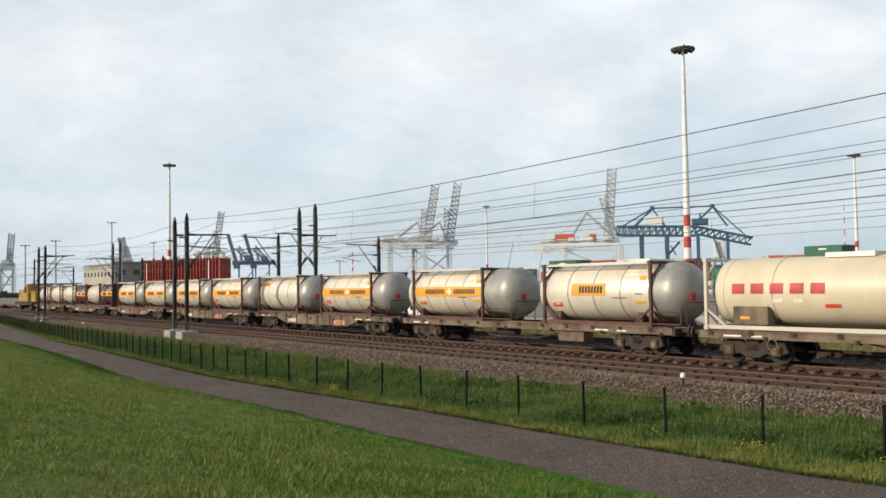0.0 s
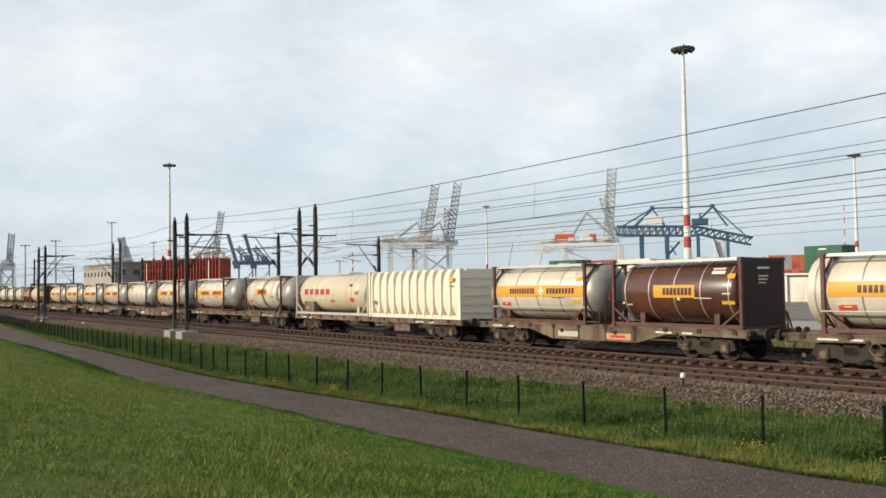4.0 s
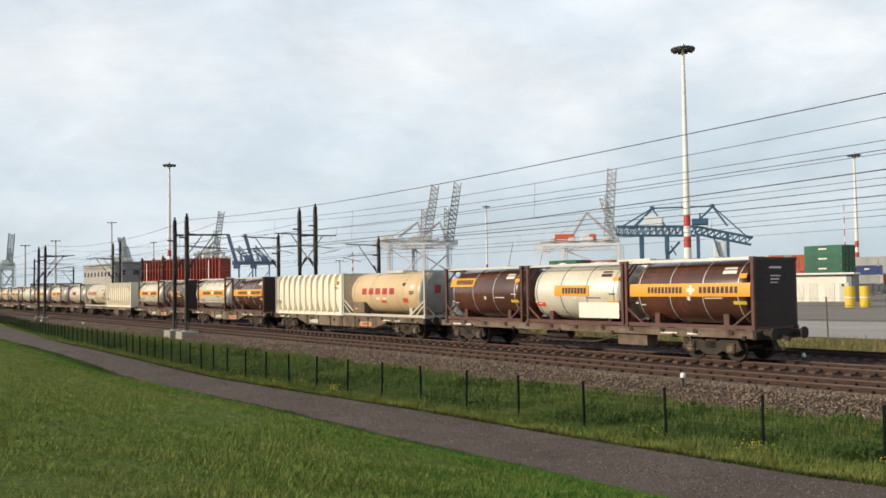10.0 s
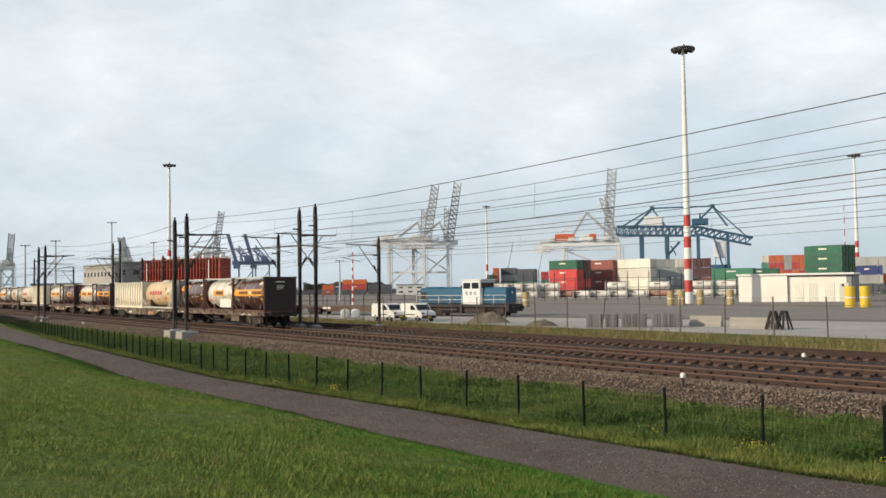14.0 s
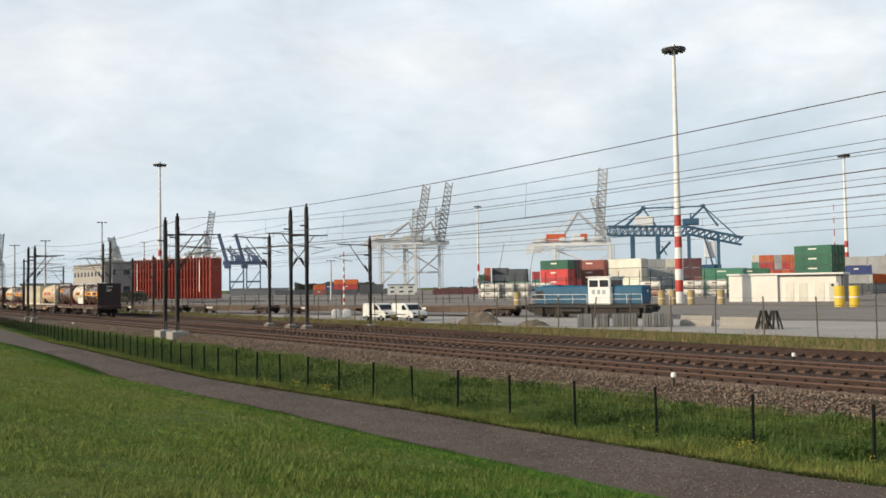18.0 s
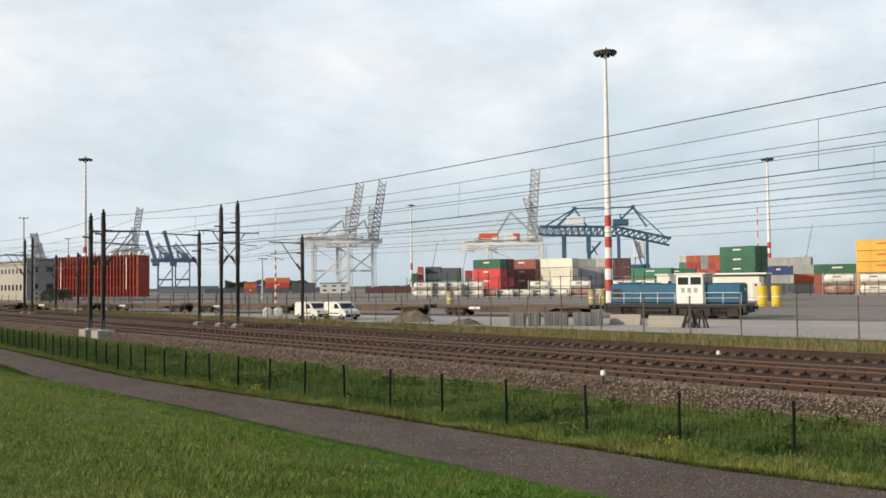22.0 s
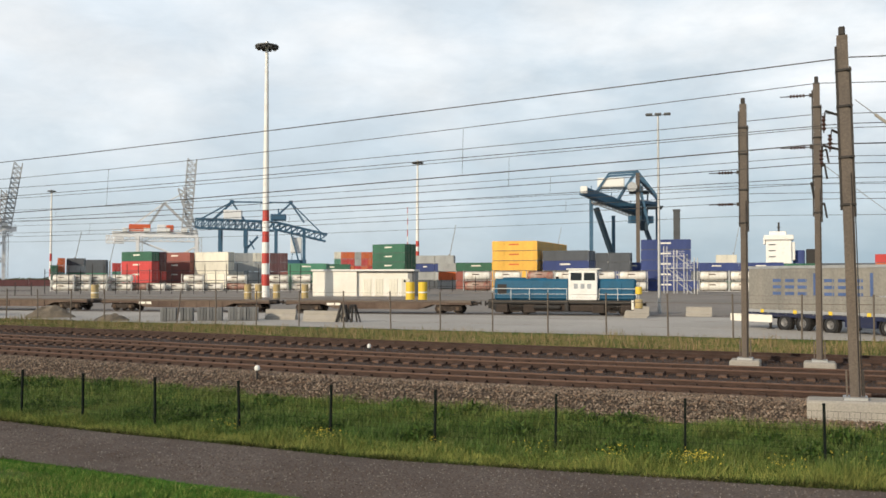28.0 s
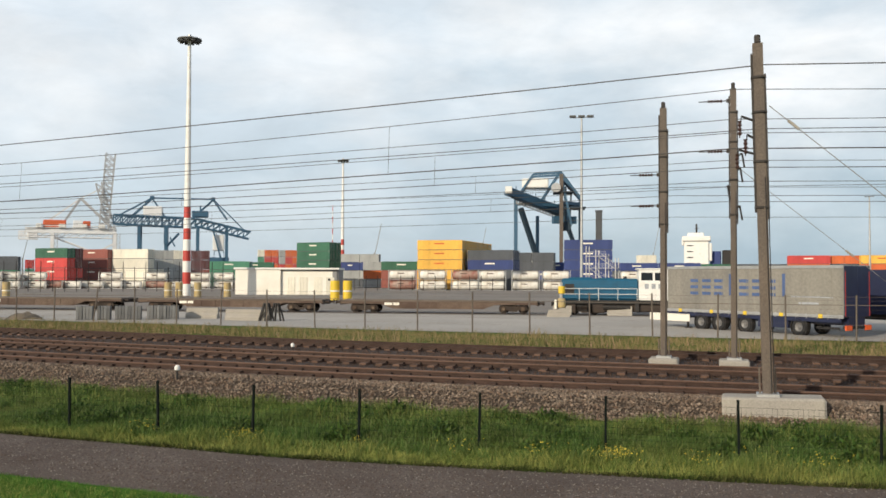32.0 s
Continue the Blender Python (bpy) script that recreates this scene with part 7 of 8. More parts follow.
def terminal_hut():
    a, b = polar(29.1, 172, YARD_Z), polar(22.85, 168, YARD_Z)
    length = (b - a).length
    hb = thing("terminal_building", "long low cream terminal building with a flat roof", "building", m=pose(a.x, a.y, a.z, 0, 0, math.degrees(math.atan2(b.y - a.y, b.x - a.x))))
    part("front_wall", Shape().box(0, length * 0.44, 0, 0.3, 0, 4.7), HUTWALL, hb)
    part("recessed_wall", Shape().box(length * 0.44, length * 0.94, 0.5, 0.8, 0, 4.4), HUTWALL, hb)
    part("end_wall", Shape().box(length - 0.3, length, 0.8, 6, 0, 4.6).box(length * 0.94, length - 0.3, 0.5, 0.8, 0, 4.4), FACTORY_G, hb)
    part("back_wall", Shape().box(0, length, 5.7, 6, 0, 4.6).box(0, 0.3, 0.3, 5.7, 0, 4.6), WHITE, hb)
    part("roof", Shape().cbox(-0.3, length + 0.2, -0.25, 6.2, 4.6, 4.95, 0.05), WHITE, hb)
    for x in (length * 0.5, length * 0.62, length * 0.76, length * 0.88):
        part("door", Shape().cbox(x, x + 1.5, 0.44, 0.5, 0, 3.2, 0.02), C_WHT, hb)
    part("door_sign", Shape().box(length * 0.9, length * 0.92, 0.42, 0.44, 2.6, 3.0), GLASS, hb)


terminal_hut()


def drum(az, d, label="yellow crash drum stacked on a pale base", s=1.0):
    p = polar(az, d, YARD_Z)
    dr = thing("crash_drum", label, "crash drum", "yellow crash drums", m=pose(p.x, p.y, p.z))
    skin = DRUM_Y if s < 1 else YEL
    part("lower_drum", Shape().lathe([(0, 0.6 * s), (0.05, 0.65 * s), (1.2 * s, 0.65 * s), (1.25 * s, 0.6 * s)], 20, "z"), skin, dr, smooth=True)
    part("upper_drum", Shape().lathe([(1.4 * s, 0.6 * s), (1.45 * s, 0.66 * s), (2.75 * s, 0.66 * s), (2.8 * s, 0.6 * s)], 20, "z"), skin, dr, smooth=True)
    part("white_band", Shape().lathe([(1.22 * s, 0.5 * s), (1.22 * s, 0.67 * s), (1.42 * s, 0.67 * s), (1.42 * s, 0.5 * s)], 20, "z"), SIGN_W, dr)


drum(23.05, 132)
drum(22.27, 132)
for az, d in ((41.81, 149), (33.03, 149), (32.39, 149), (31.3, 149), (29.57, 149)):
    drum(az, d, "weathered yellow and orange drum round a post foot", 0.85)


def guard_post(az, d):
    """A post with faded yellow sleeves on a concrete foot."""
    p = polar(az, d, YARD_Z)
    gp = thing("guard_post", "yellow-sleeved guard post on a pale concrete foot", "guard post", m=pose(p.x, p.y, p.z, 0, 0, az))
    part("foot", Shape().prism([(-1.0, 0), (1.0, 0), (0.9, 0.75), (0.1, 0.8), (0.0, 0.6), (-0.8, 0.62)], -0.5, 0.5), CONC, gp, "chipped concrete foot")
    part("post", Shape().tube((0.3, 0, 0.6), (0.3, 0, 3.0), 0.1, 10), GALV, gp)
    part("lower_sleeve", Shape().lathe([(0.8, 0.28), (0.85, 0.34), (1.55, 0.34), (1.6, 0.28)], 18, "z", (0.3, 0, 0)), DRUM_Y, gp, smooth=True)
    part("upper_sleeve", Shape().lathe([(2.0, 0.24), (2.05, 0.29), (2.6, 0.29), (2.65, 0.24)], 18, "z", (0.3, 0, 0)), YEL, gp, smooth=True)
    part("warning_board", Shape().cbox(-0.32, -0.12, -0.36, -0.32, 0.7, 1.5, 0.01), SIGN_W, gp)


guard_post(9.16, 80)
p = polar(14.32, 111, YARD_Z)
bar = thing("barrier_bar", "long pale yellow barrier bar lying on low blocks", "barrier bar", m=pose(p.x, p.y, p.z, 0, 0, 14.32))
part("bar", Shape().cbox(-3.8, 3.8, -0.14, 0.14, 0.28, 0.54, 0.03), C_YELP, bar)
for x in (-2.6, 0.4, 2.8):
    part("block", Shape().cbox(x - 0.3, x + 0.3, -0.25, 0.25, 0, 0.28, 0.03), FLATRUST, bar)


def palisade(az0, az1, d, h, step, label):
    """A tall open rack of dark posts before the stacks."""
    pf = thing("rack_fence", label, "fence", "tall dark fences", kind="structure")
    n = int(abs(az0 - az1) / step)
    prev = None
    for i in range(n + 1):
        p = polar(az0 + (az1 - az0) * i / n, d, YARD_Z)
        hh = h if i % 3 else h * 0.82
        part("post", Shape().tube(p, p + Vector((0, 0, hh)), 0.085, 5), DARK, pf)
        if prev is not None:
            part("rail", Shape().beam(prev + Vector((0, 0, h * 0.36)), p + Vector((0, 0, h * 0.36)), 0.08).beam(prev + Vector((0, 0, h * 0.7)), p + Vector((0, 0, h * 0.7)), 0.05), DARK, pf)
        prev = p
    return pf


palisade(44.5, 29.2, 205, 6.3, 0.62, "tall dark post-and-rail rack along the stacks")
palisade(62, 45.2, 190, 2.6, 0.8, "dark posts and rails of the far yard fence")
palisade(24, 12.5, 225, 3.6, 0.7, "dark frames and posts before the tank rows")


def steel_rack():
    p = polar(8.6, 205, YARD_Z)
    rk = thing("container_rack", "pale steel rack for cooled containers with ladders", "steel rack", m=pose(p.x, p.y, p.z, 0, 0, -18))
    for i in (2, 3, 4, 5):
        x = i * 2.3
        part("post", Shape().beam((x, 0, 0), (x, 0, 11.9 - i * 0.85), 0.16).beam((x, 1.6, 0), (x, 1.6, 11.9 - i * 0.85), 0.16), GALV, rk)
    for z, far in ((2.8, 11.5), (5.4, 11.5), (8.0, 9.4)):
        part("gangway", Shape().box(4.6, far, -0.1, 1.7, z, z + 0.12), GALV, rk)
        part("rail", Shape().beam((4.6, -0.1, z + 1.0), (far, -0.1, z + 1.0), 0.07).beam((4.6, -0.1, z + 0.55), (far, -0.1, z + 0.55), 0.05), GALV, rk)
    for x, z in ((11.3, 0.1), (9.2, 2.9), (11.3, 5.5)):
        part("stair", Shape().beam((x, -0.6, z), (x - 3.6, -0.6, z + 2.6), 0.3, 0.08).beam((x, -0.6, z + 1.0), (x - 3.6, -0.6, z + 3.6), 0.06), GALV, rk)
    return rk


steel_rack()


def red_hull():
    """A row of red steel sections with deep upright ribs."""
    a, b = polar(65.2, 300, YARD_Z), polar(60.75, 270, YARD_Z)
    length = (b - a).length
    rh = thing("red_steel_hall", "rust-red steel hall with deep upright ribs", "building", m=pose(a.x, a.y, a.z, 0, 0, math.degrees(math.atan2(b.y - a.y, b.x - a.x))))
    part("wall", Shape().box(0, length, 0.6, 4.5, 0.9, 12.6), REDSTEEL, rh)
    n = 26
    for i in range(n):
        x = i * length / n
        part("rib", Shape().box(x, x + 0.28, 0.0, 0.6, 1.0, 12.9 + 0.5 * (i % 4 == 0)), REDSTEEL, rh)
    for x in (2.6, length - 4.6):
        part("white_streak", Shape().box(x, x + 0.35, 0.02, 0.6, 3.0, 12.0), WHITE, rh)
    for z in (3.4, 6.5, 9.6, 12.5):
        part("stringer", Shape().box(0, length, 0.25, 0.62, z, z + 0.25), REDSTEEL, rh)
    part("roof_ridge", Shape().box(0, length, 4.1, 4.4, 12.6, 13.2), WHITE, rh)
    for i in range(9):
        part("roof_vent", Shape().lathe([(12.6, 0.6), (13.6, 0.6), (14.0, 0.3), (14.0, 0.02)], 10, "z", (2 + i * length / 9, 3, 0)), WHITE, rh, smooth=True)


red_hull()


def factory(az0, az1, d, h, depth, material, label, windows=0, d1=None):
    a, b = polar(az0, d, YARD_Z), polar(az1, d1 or d, YARD_Z)
    length = (b - a).length
    fb = thing("factory", label, "building", "distant buildings", m=pose(a.x, a.y, a.z, 0, 0, math.degrees(math.atan2(b.y - a.y, b.x - a.x))))
    part("wall", Shape().box(0, length, 0, depth, 0, h), material, fb)
    part("roof_edge", Shape().box(-0.2, length + 0.2, -0.2, depth + 0.2, h, h + 0.5), FACTORY_G, fb)
    for i in range(windows):
        x = (i + 0.3) * length / windows
        part("window", Shape().box(x, x + length / windows * 0.45, -0.06, 0.02, h * 0.7, h * 0.82), GLASS, fb)
        part("lower_window", Shape().box(x, x + length / windows * 0.45, -0.06, 0.02, h * 0.25, h * 0.4), GLASS, fb)


factory(68.4, 66.7, 340, 12.0, 14, FACTORY, "beige factory block with a row of windows", 9, 312)
factory(66.7, 65.1, 310, 12.4, 16, FACTORY_G, "plain grey factory block beside the red hall", 2)
factory(71.2, 68.5, 340, 6.0, 14, FACTORY, "low beige shed by the railway", 6)
factory(66.3, 65.2, 262, 3.0, 5, FACTORY, "low yard cabin beside the red hall", 4)
factory(59.5, 56.0, 520, 3.6, 12, FACTORY_G, "long low grey quay shed", 0)
factory(49.9, 48.2, 420, 4.4, 8, WHITE, "white site cabin on the terminal", 3)


def ship():
    p = polar(0.85, 480, YARD_Z)
    sp = thing("ship", "white superstructure of a moored ship behind the stacks", "ship", m=pose(p.x, p.y, p.z))
    part("hull", Shape().box(-40, 60, 4, 26, 0, 9), NAVY, sp)
    br = part("bridge", Shape().cbox(-6, 6, 0, 14, 8, 24, 0.3).cbox(-7, 7, -1, 12, 22, 24.5, 0.3), WHITE, sp)
    for z in (10.5, 13.5, 16.5, 19.5, 22.7):
        part("window_row", Shape().box(-4.6, -1.5, -0.06, 0.0, z, z + 0.5), GLASS, br)
    part("funnel", Shape().cbox(6.5, 12, 4, 10, 8, 17, 0.4), C_BLU, sp)
    part("mast", Shape().beam((0, 6, 24), (0, 6, 31), 0.9).beam((-1.6, 6, 26.5), (1.6, 6, 26.5), 0.3).beam((-1.0, 6, 28.6), (1.0, 6, 28.6), 0.3), DARK, sp)
    part("upper_deck", Shape().cbox(-4.4, 3.6, 2, 10, 24.4, 26.4, 0.3).cbox(-7.2, -6.2, 0, 8, 20, 23, 0.1), WHITE, sp)
    part("wing_house", Shape().cbox(4.5, 7.6, 1, 9, 12, 21, 0.3), WHITE, sp)
    part("deck_crane", Shape().cbox(12.5, 18, 2, 8, 9, 17.5, 0.4), DARK, sp)


ship()
for az, d, h, w in ((6.66, 420, 33, 2.9),):
    p = polar(az, d, YARD_Z)
    solid("chimney", Shape().cbox(-w / 2, w / 2, -1.5, 1.5, 0, h, 0.2).cbox(-w / 2 - 0.2, w / 2 + 0.2, -1.7, 1.7, h, h + 0.8, 0.1), CHIM, "dark square chimney behind the stacks", "chimney", m=pose(p.x, p.y, p.z, 0, 0, az))
for az, d, h in ((3.4, 900, 60), (14.0, 800, 52), (42.9, 700, 40), (41.0, 700, 34), (20.6, 600, 42), (24.8, 700, 30)):
    p = polar(az, d, YARD_Z)
    jc = thing("jib_crane", "faint distant jib crane on the horizon", "harbour crane", "distant jib cranes", m=pose(p.x, p.y, p.z, 0, 0, az))
    part("tower", Shape().beam((0, 0, 0), (0, 0, h * 0.45), 1.0), FACTORY_G, jc)
    part("jib", Shape().beam((0, 0, h * 0.4), (h * 0.1, 0, h * 0.9), 0.45), FACTORY_G, jc)


def far_wood(az0, az1, d, h, count, seed):
    """A low belt of woodland, in many small clumps."""
    rnd = random.Random(seed)
    v, f = [], []
    for i in range(count):
        az = az0 + (az1 - az0) * rnd.random()
        top = h * (0.6 + 0.4 * noise.noise((az * 1.3, seed, 0)))
        c = polar(az, d + rnd.uniform(-12, 12), YARD_Z - 1 + top * rnd.random() ** 0.7)
        r = rnd.uniform(0.5, 1.3)
        k = len(v)
        for _ in range(5):
            v.append((c.x + rnd.uniform(-r, r), c.y + rnd.uniform(-r, r), c.z + rnd.uniform(-r, r)))
        f += [(k, k + 1, k + 2), (k, k + 2, k + 3), (k + 1, k + 3, k + 4)]
    sh = Shape().add(v, f)
    solid("far_woods", sh, TREE, "dull green belt of distant trees", "trees", "stuff")


far_wood(55.6, 50.2, 800, 14, 7000, 1)
far_wood(75, 62, 700, 7, 5000, 2)
far_wood(47, 24, 1100, 6, 5000, 3)
far_wood(23, -14, 1100, 7, 5000, 4)
for az, d, sc in ((65.45, 250, 2.3), (64.75, 252, 2.1)):
    rnd = random.Random(int(az * 10))
    p = polar(az, d, YARD_Z)
    bs = thing("bush", "dark round bush before the red hall", "bush", "bushes", m=pose(p.x, p.y, p.z))
    part("stem", Shape().tube((0, 0, 0), (0, 0, 1.2), 0.15, 6), DARK, bs)
    sh = Shape()
    for i in range(2600):
        a, e, r = rnd.uniform(0, 6.28), rnd.uniform(-0.3, 1.5), sc * (0.55 + 0.45 * rnd.random())
        c = Vector((r * math.cos(a) * math.cos(e) * 1.3, r * math.sin(a) * math.cos(e), 1.2 + r * math.sin(e)))
        t1, t2_ = Vector((rnd.uniform(-1, 1), rnd.uniform(-1, 1), rnd.uniform(-1, 1))) * 0.36, Vector((rnd.uniform(-1, 1), rnd.uniform(-1, 1), rnd.uniform(-1, 1))) * 0.3
        sh.add([c, c + t1, c + t2_], [(0, 1, 2)])
    part("foliage", sh, TREE, bs)


# ---------------------------------------------------------------- plants, stones and sleepers
rng = np.random.default_rng(7)


def bend_np(s):
    return 0.075 * (s + 9 * (np.log(np.cosh((s - 10) / 9)) - math.log(math.cosh(10 / 9))))


def ground_np(o):
    return np.interp(o, [p[0] for p in PROFILE], [p[1] for p in PROFILE])


def tri_mesh(name, co, faces, material, label, category):
    me = bpy.data.meshes.new(name)
    n, k = len(faces), faces.shape[1]
    me.vertices.add(len(co))
    me.vertices.foreach_set("co", co.astype(np.float32).ravel())
    me.loops.add(n * k)
    me.loops.foreach_set("vertex_index", faces.astype(np.int32).ravel())
    me.polygons.add(n)
    me.polygons.foreach_set("loop_start", np.arange(0, n * k, k, dtype=np.int32))
    me.materials.append(material)
    me.update(calc_edges=True)
    me.validate()
    return tagged(new(name, me), label, category, "", "stuff")


def reach(n, near, far, power=2.0):
    """Distances along the line, thick near the viewer and thin far off."""
    return near + (far - near) * rng.random(n) ** power


def blades(name, s, o, tall, wide, material, label, category, z=None, lean=0.5, patchy=0.0):
    n = len(s)
    if patchy:
        dens = np.sin(s * 1.7 + o * 2.3) + np.sin(s * 0.61 - o * 1.1 + 2) + np.sin(s * 3.1 + 1.3 * o)
        tall = tall * (1 + patchy * dens / 3)
    x, y = -s, bend_np(s) + swing(s, o)
    z = ground_np(o) - 0.03 if z is None else z
    a = rng.random(n) * 2 * math.pi
    b = rng.random(n) * 2 * math.pi
    h = tall * (0.5 + rng.random(n))
    w = wide * (0.6 + 0.8 * rng.random(n))
    root = np.stack([x, y, z], 1)
    side = np.stack([np.cos(a) * w, np.sin(a) * w, np.zeros(n)], 1)
    tip = root + np.stack([np.cos(b) * h * lean * rng.random(n), np.sin(b) * h * lean * rng.random(n), h], 1)
    co = np.stack([root - side, root + side, tip], 1).reshape(-1, 3)
    return tri_mesh(name, co, np.arange(3 * n).reshape(n, 3), material, label, category)


m_ = 84000
c_, q_ = np.repeat(reach(m_, 3, 80, 2.1), 8), np.repeat(2.5 + 9.3 * rng.random(m_), 8)
n = 8 * m_
s_, o_ = c_ + rng.normal(0, 0.03, n), q_ + rng.normal(0, 0.03, n)
blades("mown_grass", s_, o_, 0.055 * np.repeat(0.5 + rng.random(m_), 8), 0.0058, BLADE, "short green mown grass of the bank", "grass", lean=1.2, patchy=0.4, z=ground_np(o_) - 0.015)
n = 110000
s_, o_ = 2.5 + np.abs(rng.normal(0, 6.5, n)), 13.2 - np.abs(rng.normal(0, 4.2, n))
k_ = o_ > 1.0
n, s_, o_ = int(k_.sum()), s_[k_], o_[k_]
blades("green_lawn_patch", s_, o_, 0.07, 0.006, LUSH, "lush green patch of the mown bank", "grass", lean=1.3, patchy=0.35, z=ground_np(o_) - 0.01)
n = 60000
s_, o_ = reach(n, 9, 75, 1.6), 2.5 + 8.5 * rng.random(n)
blades("long_grass_tufts", s_, o_, 0.1, 0.005, FRINGE, "longer pale grass stalks on the bank", "grass", lean=1.0, patchy=0.6)
n = 230000
s_ = reach(n, 3, 90, 2.0)
o_ = 13.25 - (2.9 + 0.5 * np.sin(s_ * 0.5) + 0.4 * np.sin(s_ * 1.3 + 1)) * rng.random(n) ** 0.8
# the slope's shading comes from this darker green, beside its lusher hue
blades("bank_foot_grass", s_, o_, 0.052, 0.006, LUSH, "lush green grass above the path, darkened for the slope's shade", "grass", lean=1.3, patchy=0.35, z=ground_np(o_) - 0.015)
n = 260000
s_, o_ = reach(n, -9, 110, 2.0), 17.6 + 4.6 * rng.random(n) ** 0.85
blades("verge_grass", s_, o_, 0.185, 0.0085, WEED, "tall rank grass along the mesh fence", "grass", lean=1.3, patchy=0.6)
n = 70000
s_ = reach(n, -9, 80, 1.6)
o_ = 16.98 + (1.15 + 0.3 * np.sin(s_ * 1.9) + 0.25 * np.sin(s_ * 0.7 + 1)) * rng.random(n) ** 1.2
blades("path_edge_grass", s_, o_, 0.16, 0.008, FRINGE, "ragged pale grass on the edge of the path", "grass", z=ground_np(o_) - 0.02, patchy=0.7, lean=1.2)
n = 22000
s_, o_ = reach(n, -9, 70, 1.7), 16.86 + 0.24 * rng.random(n)
blades("dry_edge_grass", s_, o_, 0.06, 0.011, SOILEDGE, "dark brownish litter along the path's edge", "grass", z=np.full(n, -0.9), lean=1.3, patchy=0.6)
n = 36000
s_ = reach(n, 3, 70, 1.6)
o_ = 13.6 - (0.95 + 0.2 * np.sin(s_ * 2.1)) * rng.random(n) ** 1.4
blades("path_near_grass", s_, o_, 0.045, 0.01, SOILEDGE, "dark worn grass on the near edge of the path", "grass", z=ground_np(o_) - 0.01, patchy=0.5, lean=1.0)
n = 36000
s_, o_ = reach(n, -9, 120, 1.7), 20.2 + 2.1 * rng.random(n) ** 0.7
blades("dry_verge_grass", s_, o_, 0.2, 0.008, FRINGE, "dry yellowish grass where the verge meets the ballast", "grass", lean=0.8, patchy=0.6)
n = 90000
s_ = reach(n, -14, 130, 1.3)
o_ = 38.6 + (13.5 - 0.04 * np.clip(s_, 0, 100)) * rng.random(n)
k_ = np.sin(s_ * 0.83 + o_ * 0.6) + np.sin(s_ * 0.37 - o_ * 0.9 + 1.0) + np.sin(s_ * 2.1 + o_ * 1.7) > rng.random(n) * 2.2 - 1.9
s_, o_ = s_[k_], o_[k_]
blades("dry_weeds", s_, o_, 0.3, 0.014, DRYWEED, "dry yellowish weeds between track and yard", "weeds", lean=0.5, patchy=0.8)
n = 9000
s_ = reach(n, -14, 60, 1.0)
o_ = 37.0 + 1.8 * rng.random(n)
blades("track_weeds", s_, o_, 0.14, 0.02, DRYWEED, "low dry weeds in the third track", "weeds", z=np.full(n, -0.35), patchy=0.8)

# leafy weeds and yellow flowers in clumps
cl = [(float(a), float(b)) for a, b in zip(reach(90, -6, 60, 1.6), 18.3 + 3.6 * rng.random(90))]
ls, lo_, lz = [], [], []
for a, b in cl:
    k = 160
    r = 0.45 * np.sqrt(rng.random(k))
    t = rng.random(k) * 6.28
    ls.append(a + r * np.cos(t))
    lo_.append(b + r * np.sin(t))
    lz.append(float(ground_np(b)) + 0.3 * (1 - (r / 0.5) ** 2) * rng.random(k))
ls, lo_, lz = np.concatenate(ls), np.concatenate(lo_), np.concatenate(lz)
blades("leafy_weeds", ls, lo_, 0.09, 0.03, LEAF, "broad-leaved dark green weeds in clumps", "weeds", z=lz, lean=1.6)
fs_, fo_, fz = [], [], []
for a, b, k in [(1.9, 17.75, 70), (9.9, 17.8, 45), (3.4, 17.9, 25), (12.6, 18.2, 18), (0.2, 17.6, 20), (5.0, 17.8, 15), (-2.0, 17.9, 25), (-1.0, 18.4, 12), (26.3, 18.0, 45), (28.5, 18.0, 25), (7.2, 17.8, 10), (30.5, 17.9, 20), (33.5, 18, 14)]:
    k = 2 * k
    fs_.append(a + rng.normal(0, 0.25, k))
    fo_.append(b + rng.normal(0, 0.14, k))
    fz.append(-0.86 + 0.1 + 0.22 * rng.random(k))
fs_, fo_, fz = np.concatenate(fs_), np.concatenate(fo_), np.concatenate(fz)
blades("yellow_flowers", fs_, fo_, 0.02, 0.017, FLOWER, "small yellow flowers in the rank grass", "flowers", z=fz, lean=1.5)


def stones(name, s, o, z, size, material, label):
    n = len(s)
    base = np.array([(1, 0, 0), (-1, 0, 0), (0, 1, 0), (0, -1, 0), (0, 0, 0.8), (0, 0, -0.8)], float)
    quad = np.array([(0, 2, 4), (2, 1, 4), (1, 3, 4), (3, 0, 4), (2, 0, 5), (1, 2, 5), (3, 1, 5), (0, 3, 5)])
    a = rng.random(n) * 6.28
    j = base[None] * (0.6 + 0.8 * rng.random((n, 6, 3))) * (size * (0.6 + 0.8 * rng.random(n)))[:, None, None]
    c, d = np.cos(a)[:, None], np.sin(a)[:, None]
    co = np.stack([j[..., 0] * c - j[..., 1] * d, j[..., 0] * d + j[..., 1] * c, j[..., 2]], 2) + np.stack([-s, bend_np(s) + swing(s, o), z], 1)[:, None, :]
    faces = (quad[None] + 6 * np.arange(n)[:, None, None]).reshape(-1, 3)
    return tri_mesh(name, co.reshape(-1, 3), faces, material, label, "ballast")


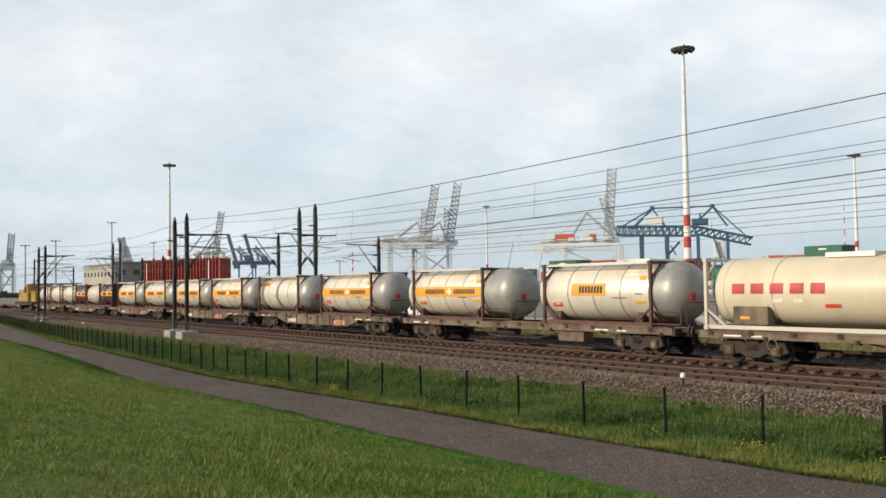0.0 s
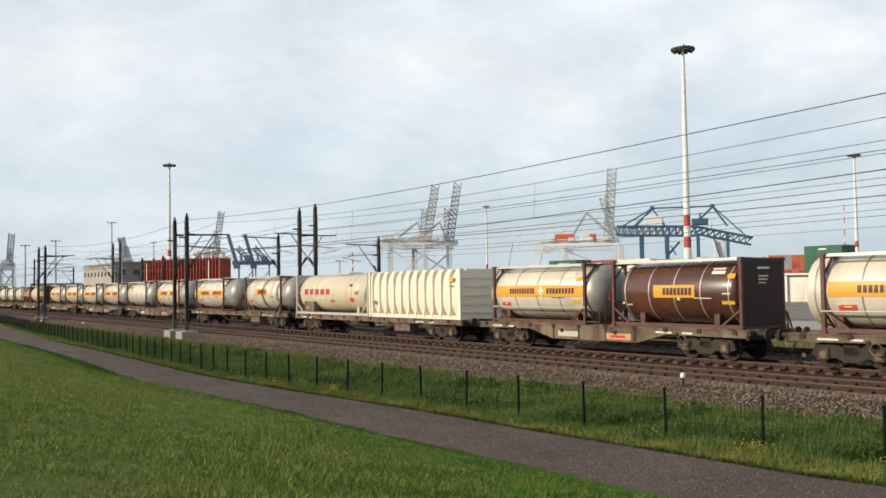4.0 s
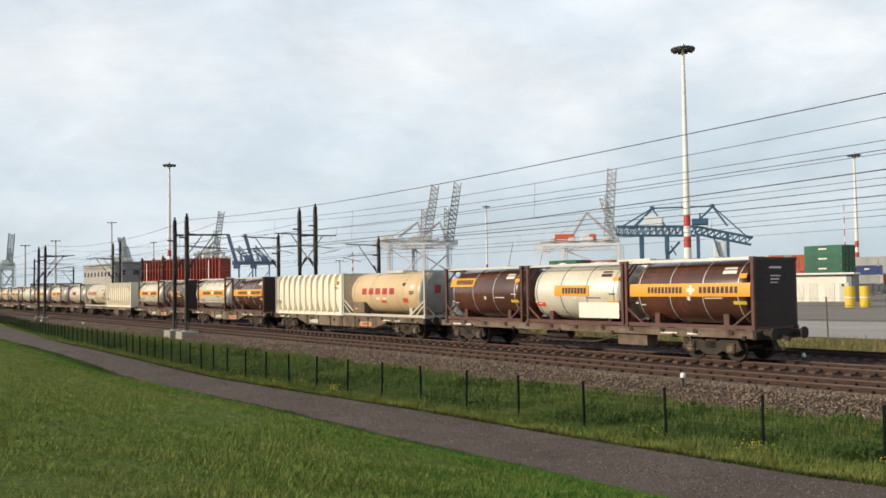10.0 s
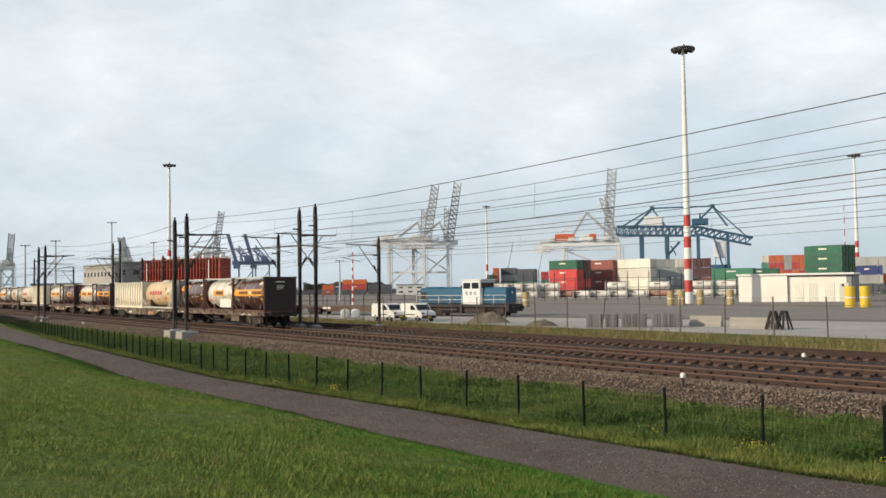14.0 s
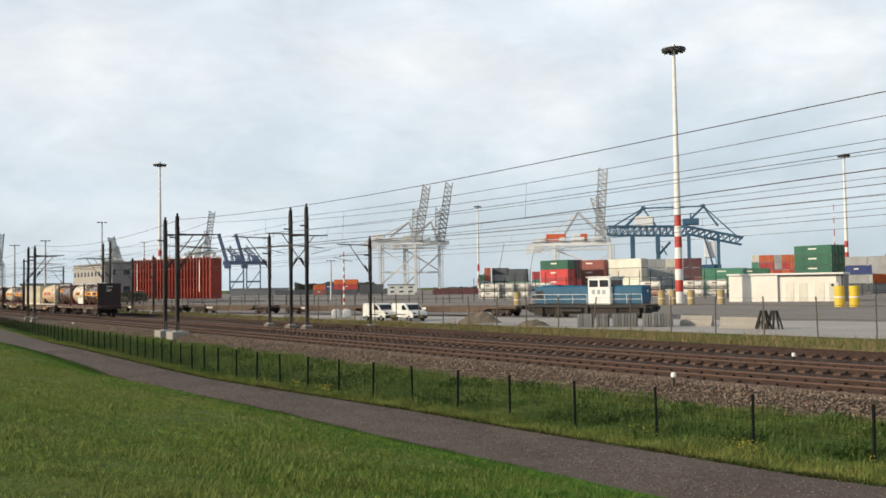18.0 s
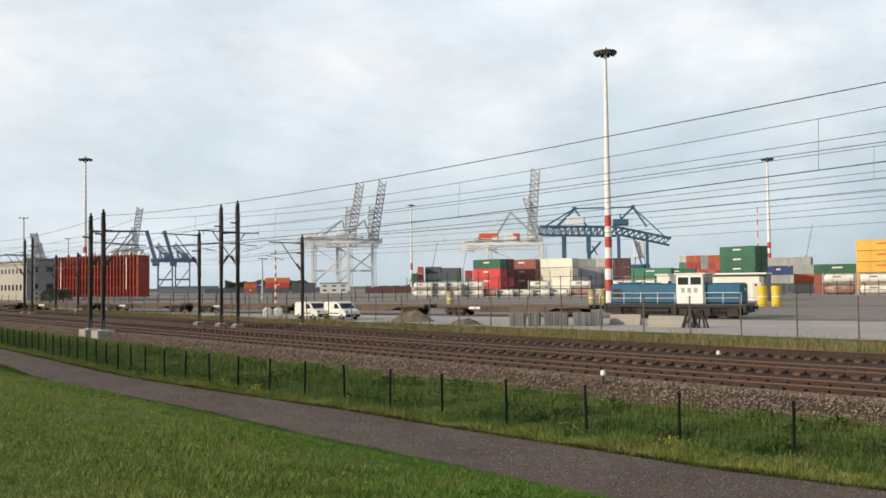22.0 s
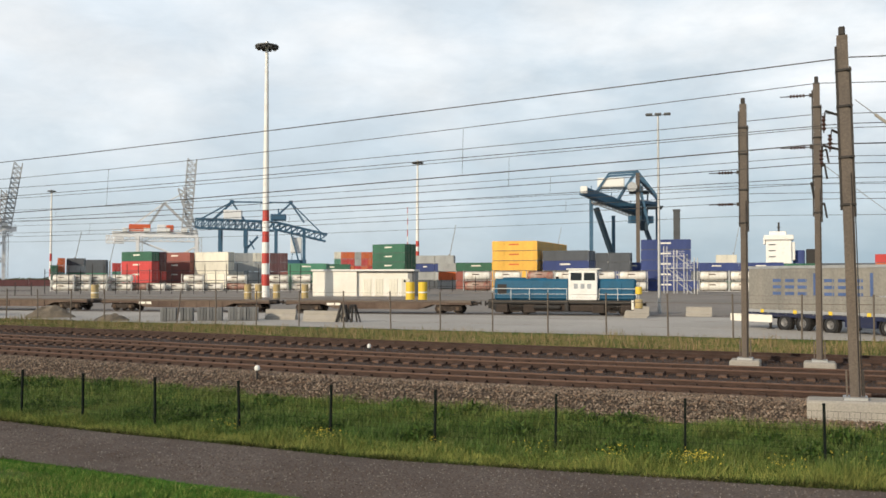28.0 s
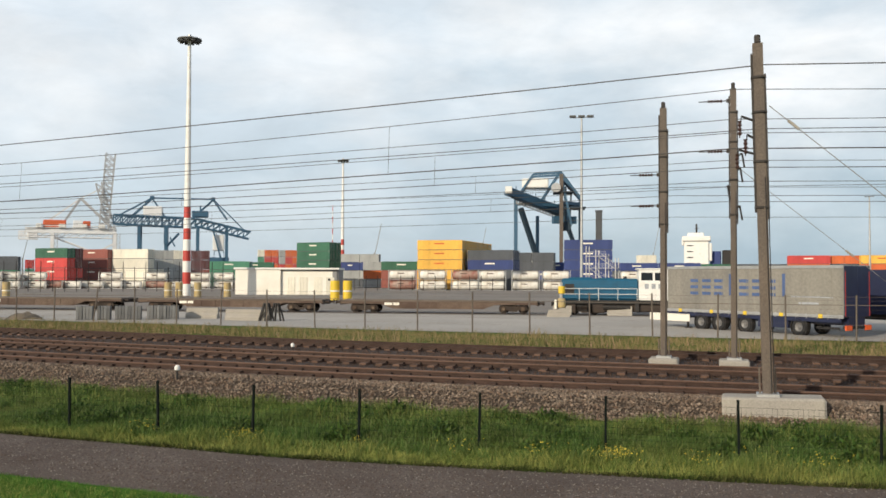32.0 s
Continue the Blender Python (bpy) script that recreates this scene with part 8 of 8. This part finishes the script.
n = 62000
s_, o_ = reach(n, -8, 95, 1.9), 22.05 + 2.4 * rng.random(n)
stones("ballast_stones", s_, o_, np.interp(o_, [22.0, 22.6, 23.2, 23.75, 24.5], [-0.6, -0.43, -0.18, -0.13, -0.2]) + 0.012, 0.034, STONE, "coarse grey-brown stones of the ballast shoulder")
n = 42000
s_, o_ = reach(n, -8, 70, 1.7), 24.4 + 13 * rng.random(n)
stones("track_stones", s_, o_, np.full(n, -0.205), 0.036, mat("rusty_stones", (0.058, 0.035, 0.023), 0.95, 0, 0.3, 2.0, 0.3, 30, (0.04, 0.024, 0.016), island=RUBBLE), "rust-stained stones between the tracks")
n = 45000
s_, o_ = reach(n, -8, 60, 1.9), 13.55 + 3.4 * rng.random(n)
stones("path_grit", s_, o_, -0.905 + 0.05 * np.cos((o_ - 15.25) / 1.8 * 1.57), 0.013, mat("path_chippings", (0.105, 0.083, 0.07), 0.95, 0, 0.2, 3.0, 0, 20, island=RUBBLE[:5]), "pale chippings in the worn asphalt path")

n = 6500
s_, o_ = reach(n, -8, 60, 1.9), 13.55 + 3.4 * rng.random(n)
stones("path_chips", s_, o_, -0.9 + 0.05 * np.cos((o_ - 15.25) / 1.8 * 1.57), 0.013, mat("pale_chippings", (0.28, 0.25, 0.22), 0.9, 0, 0.2, 3.0), "scattered pale stone chips on the asphalt path")

for tr, o in zip(tracks, (T1, T2, T3)):
    near = [s for s in np.arange(-24, 36, 0.62)]
    for s in near:
        part("sleeper", sleeper_me, SLEEPER, tr, at=line_pose(float(s), o) @ pose(0, random.uniform(-0.02, 0.02), 0, 0, 0, random.uniform(-0.6, 0.6)))
    rest = part("far_sleepers", sleeper_mesh(sleepers_joined(list(np.arange(36.3, 160, 0.62)) + list(np.arange(-60, -24.3, 0.62)), o)), SLEEPER, tr)
    rest["kind"] = "stuff"


# ---------------------------------------------------------------- what moves
CAB_T = [0, 4, 8, 12.5, 13.5, 14.5, 16.5, 18, 19, 20, 21, 22, 23, 24, 25, 26, 28.5, 30, 32]
CAB_X = [-136.9, -119.1, -101.3, -81.3, -77.0, -72.7, -63.9, -57.4, -53.2, -48.9, -44.7, -40.7, -36.8, -33.0, -29.0, -25.3, -16.4, -11.6, -5.1]


def motions():
    for ob, u, z in train:
        walk(ob, [(float(i), line_pose(along(tail_at(i) + u), T2, z)) for i in range(33)])
    for ob, u in shunted:
        walk(ob, [(t, siding_pose(x + u)) for t, x in zip(CAB_T, CAB_X)])


motions()
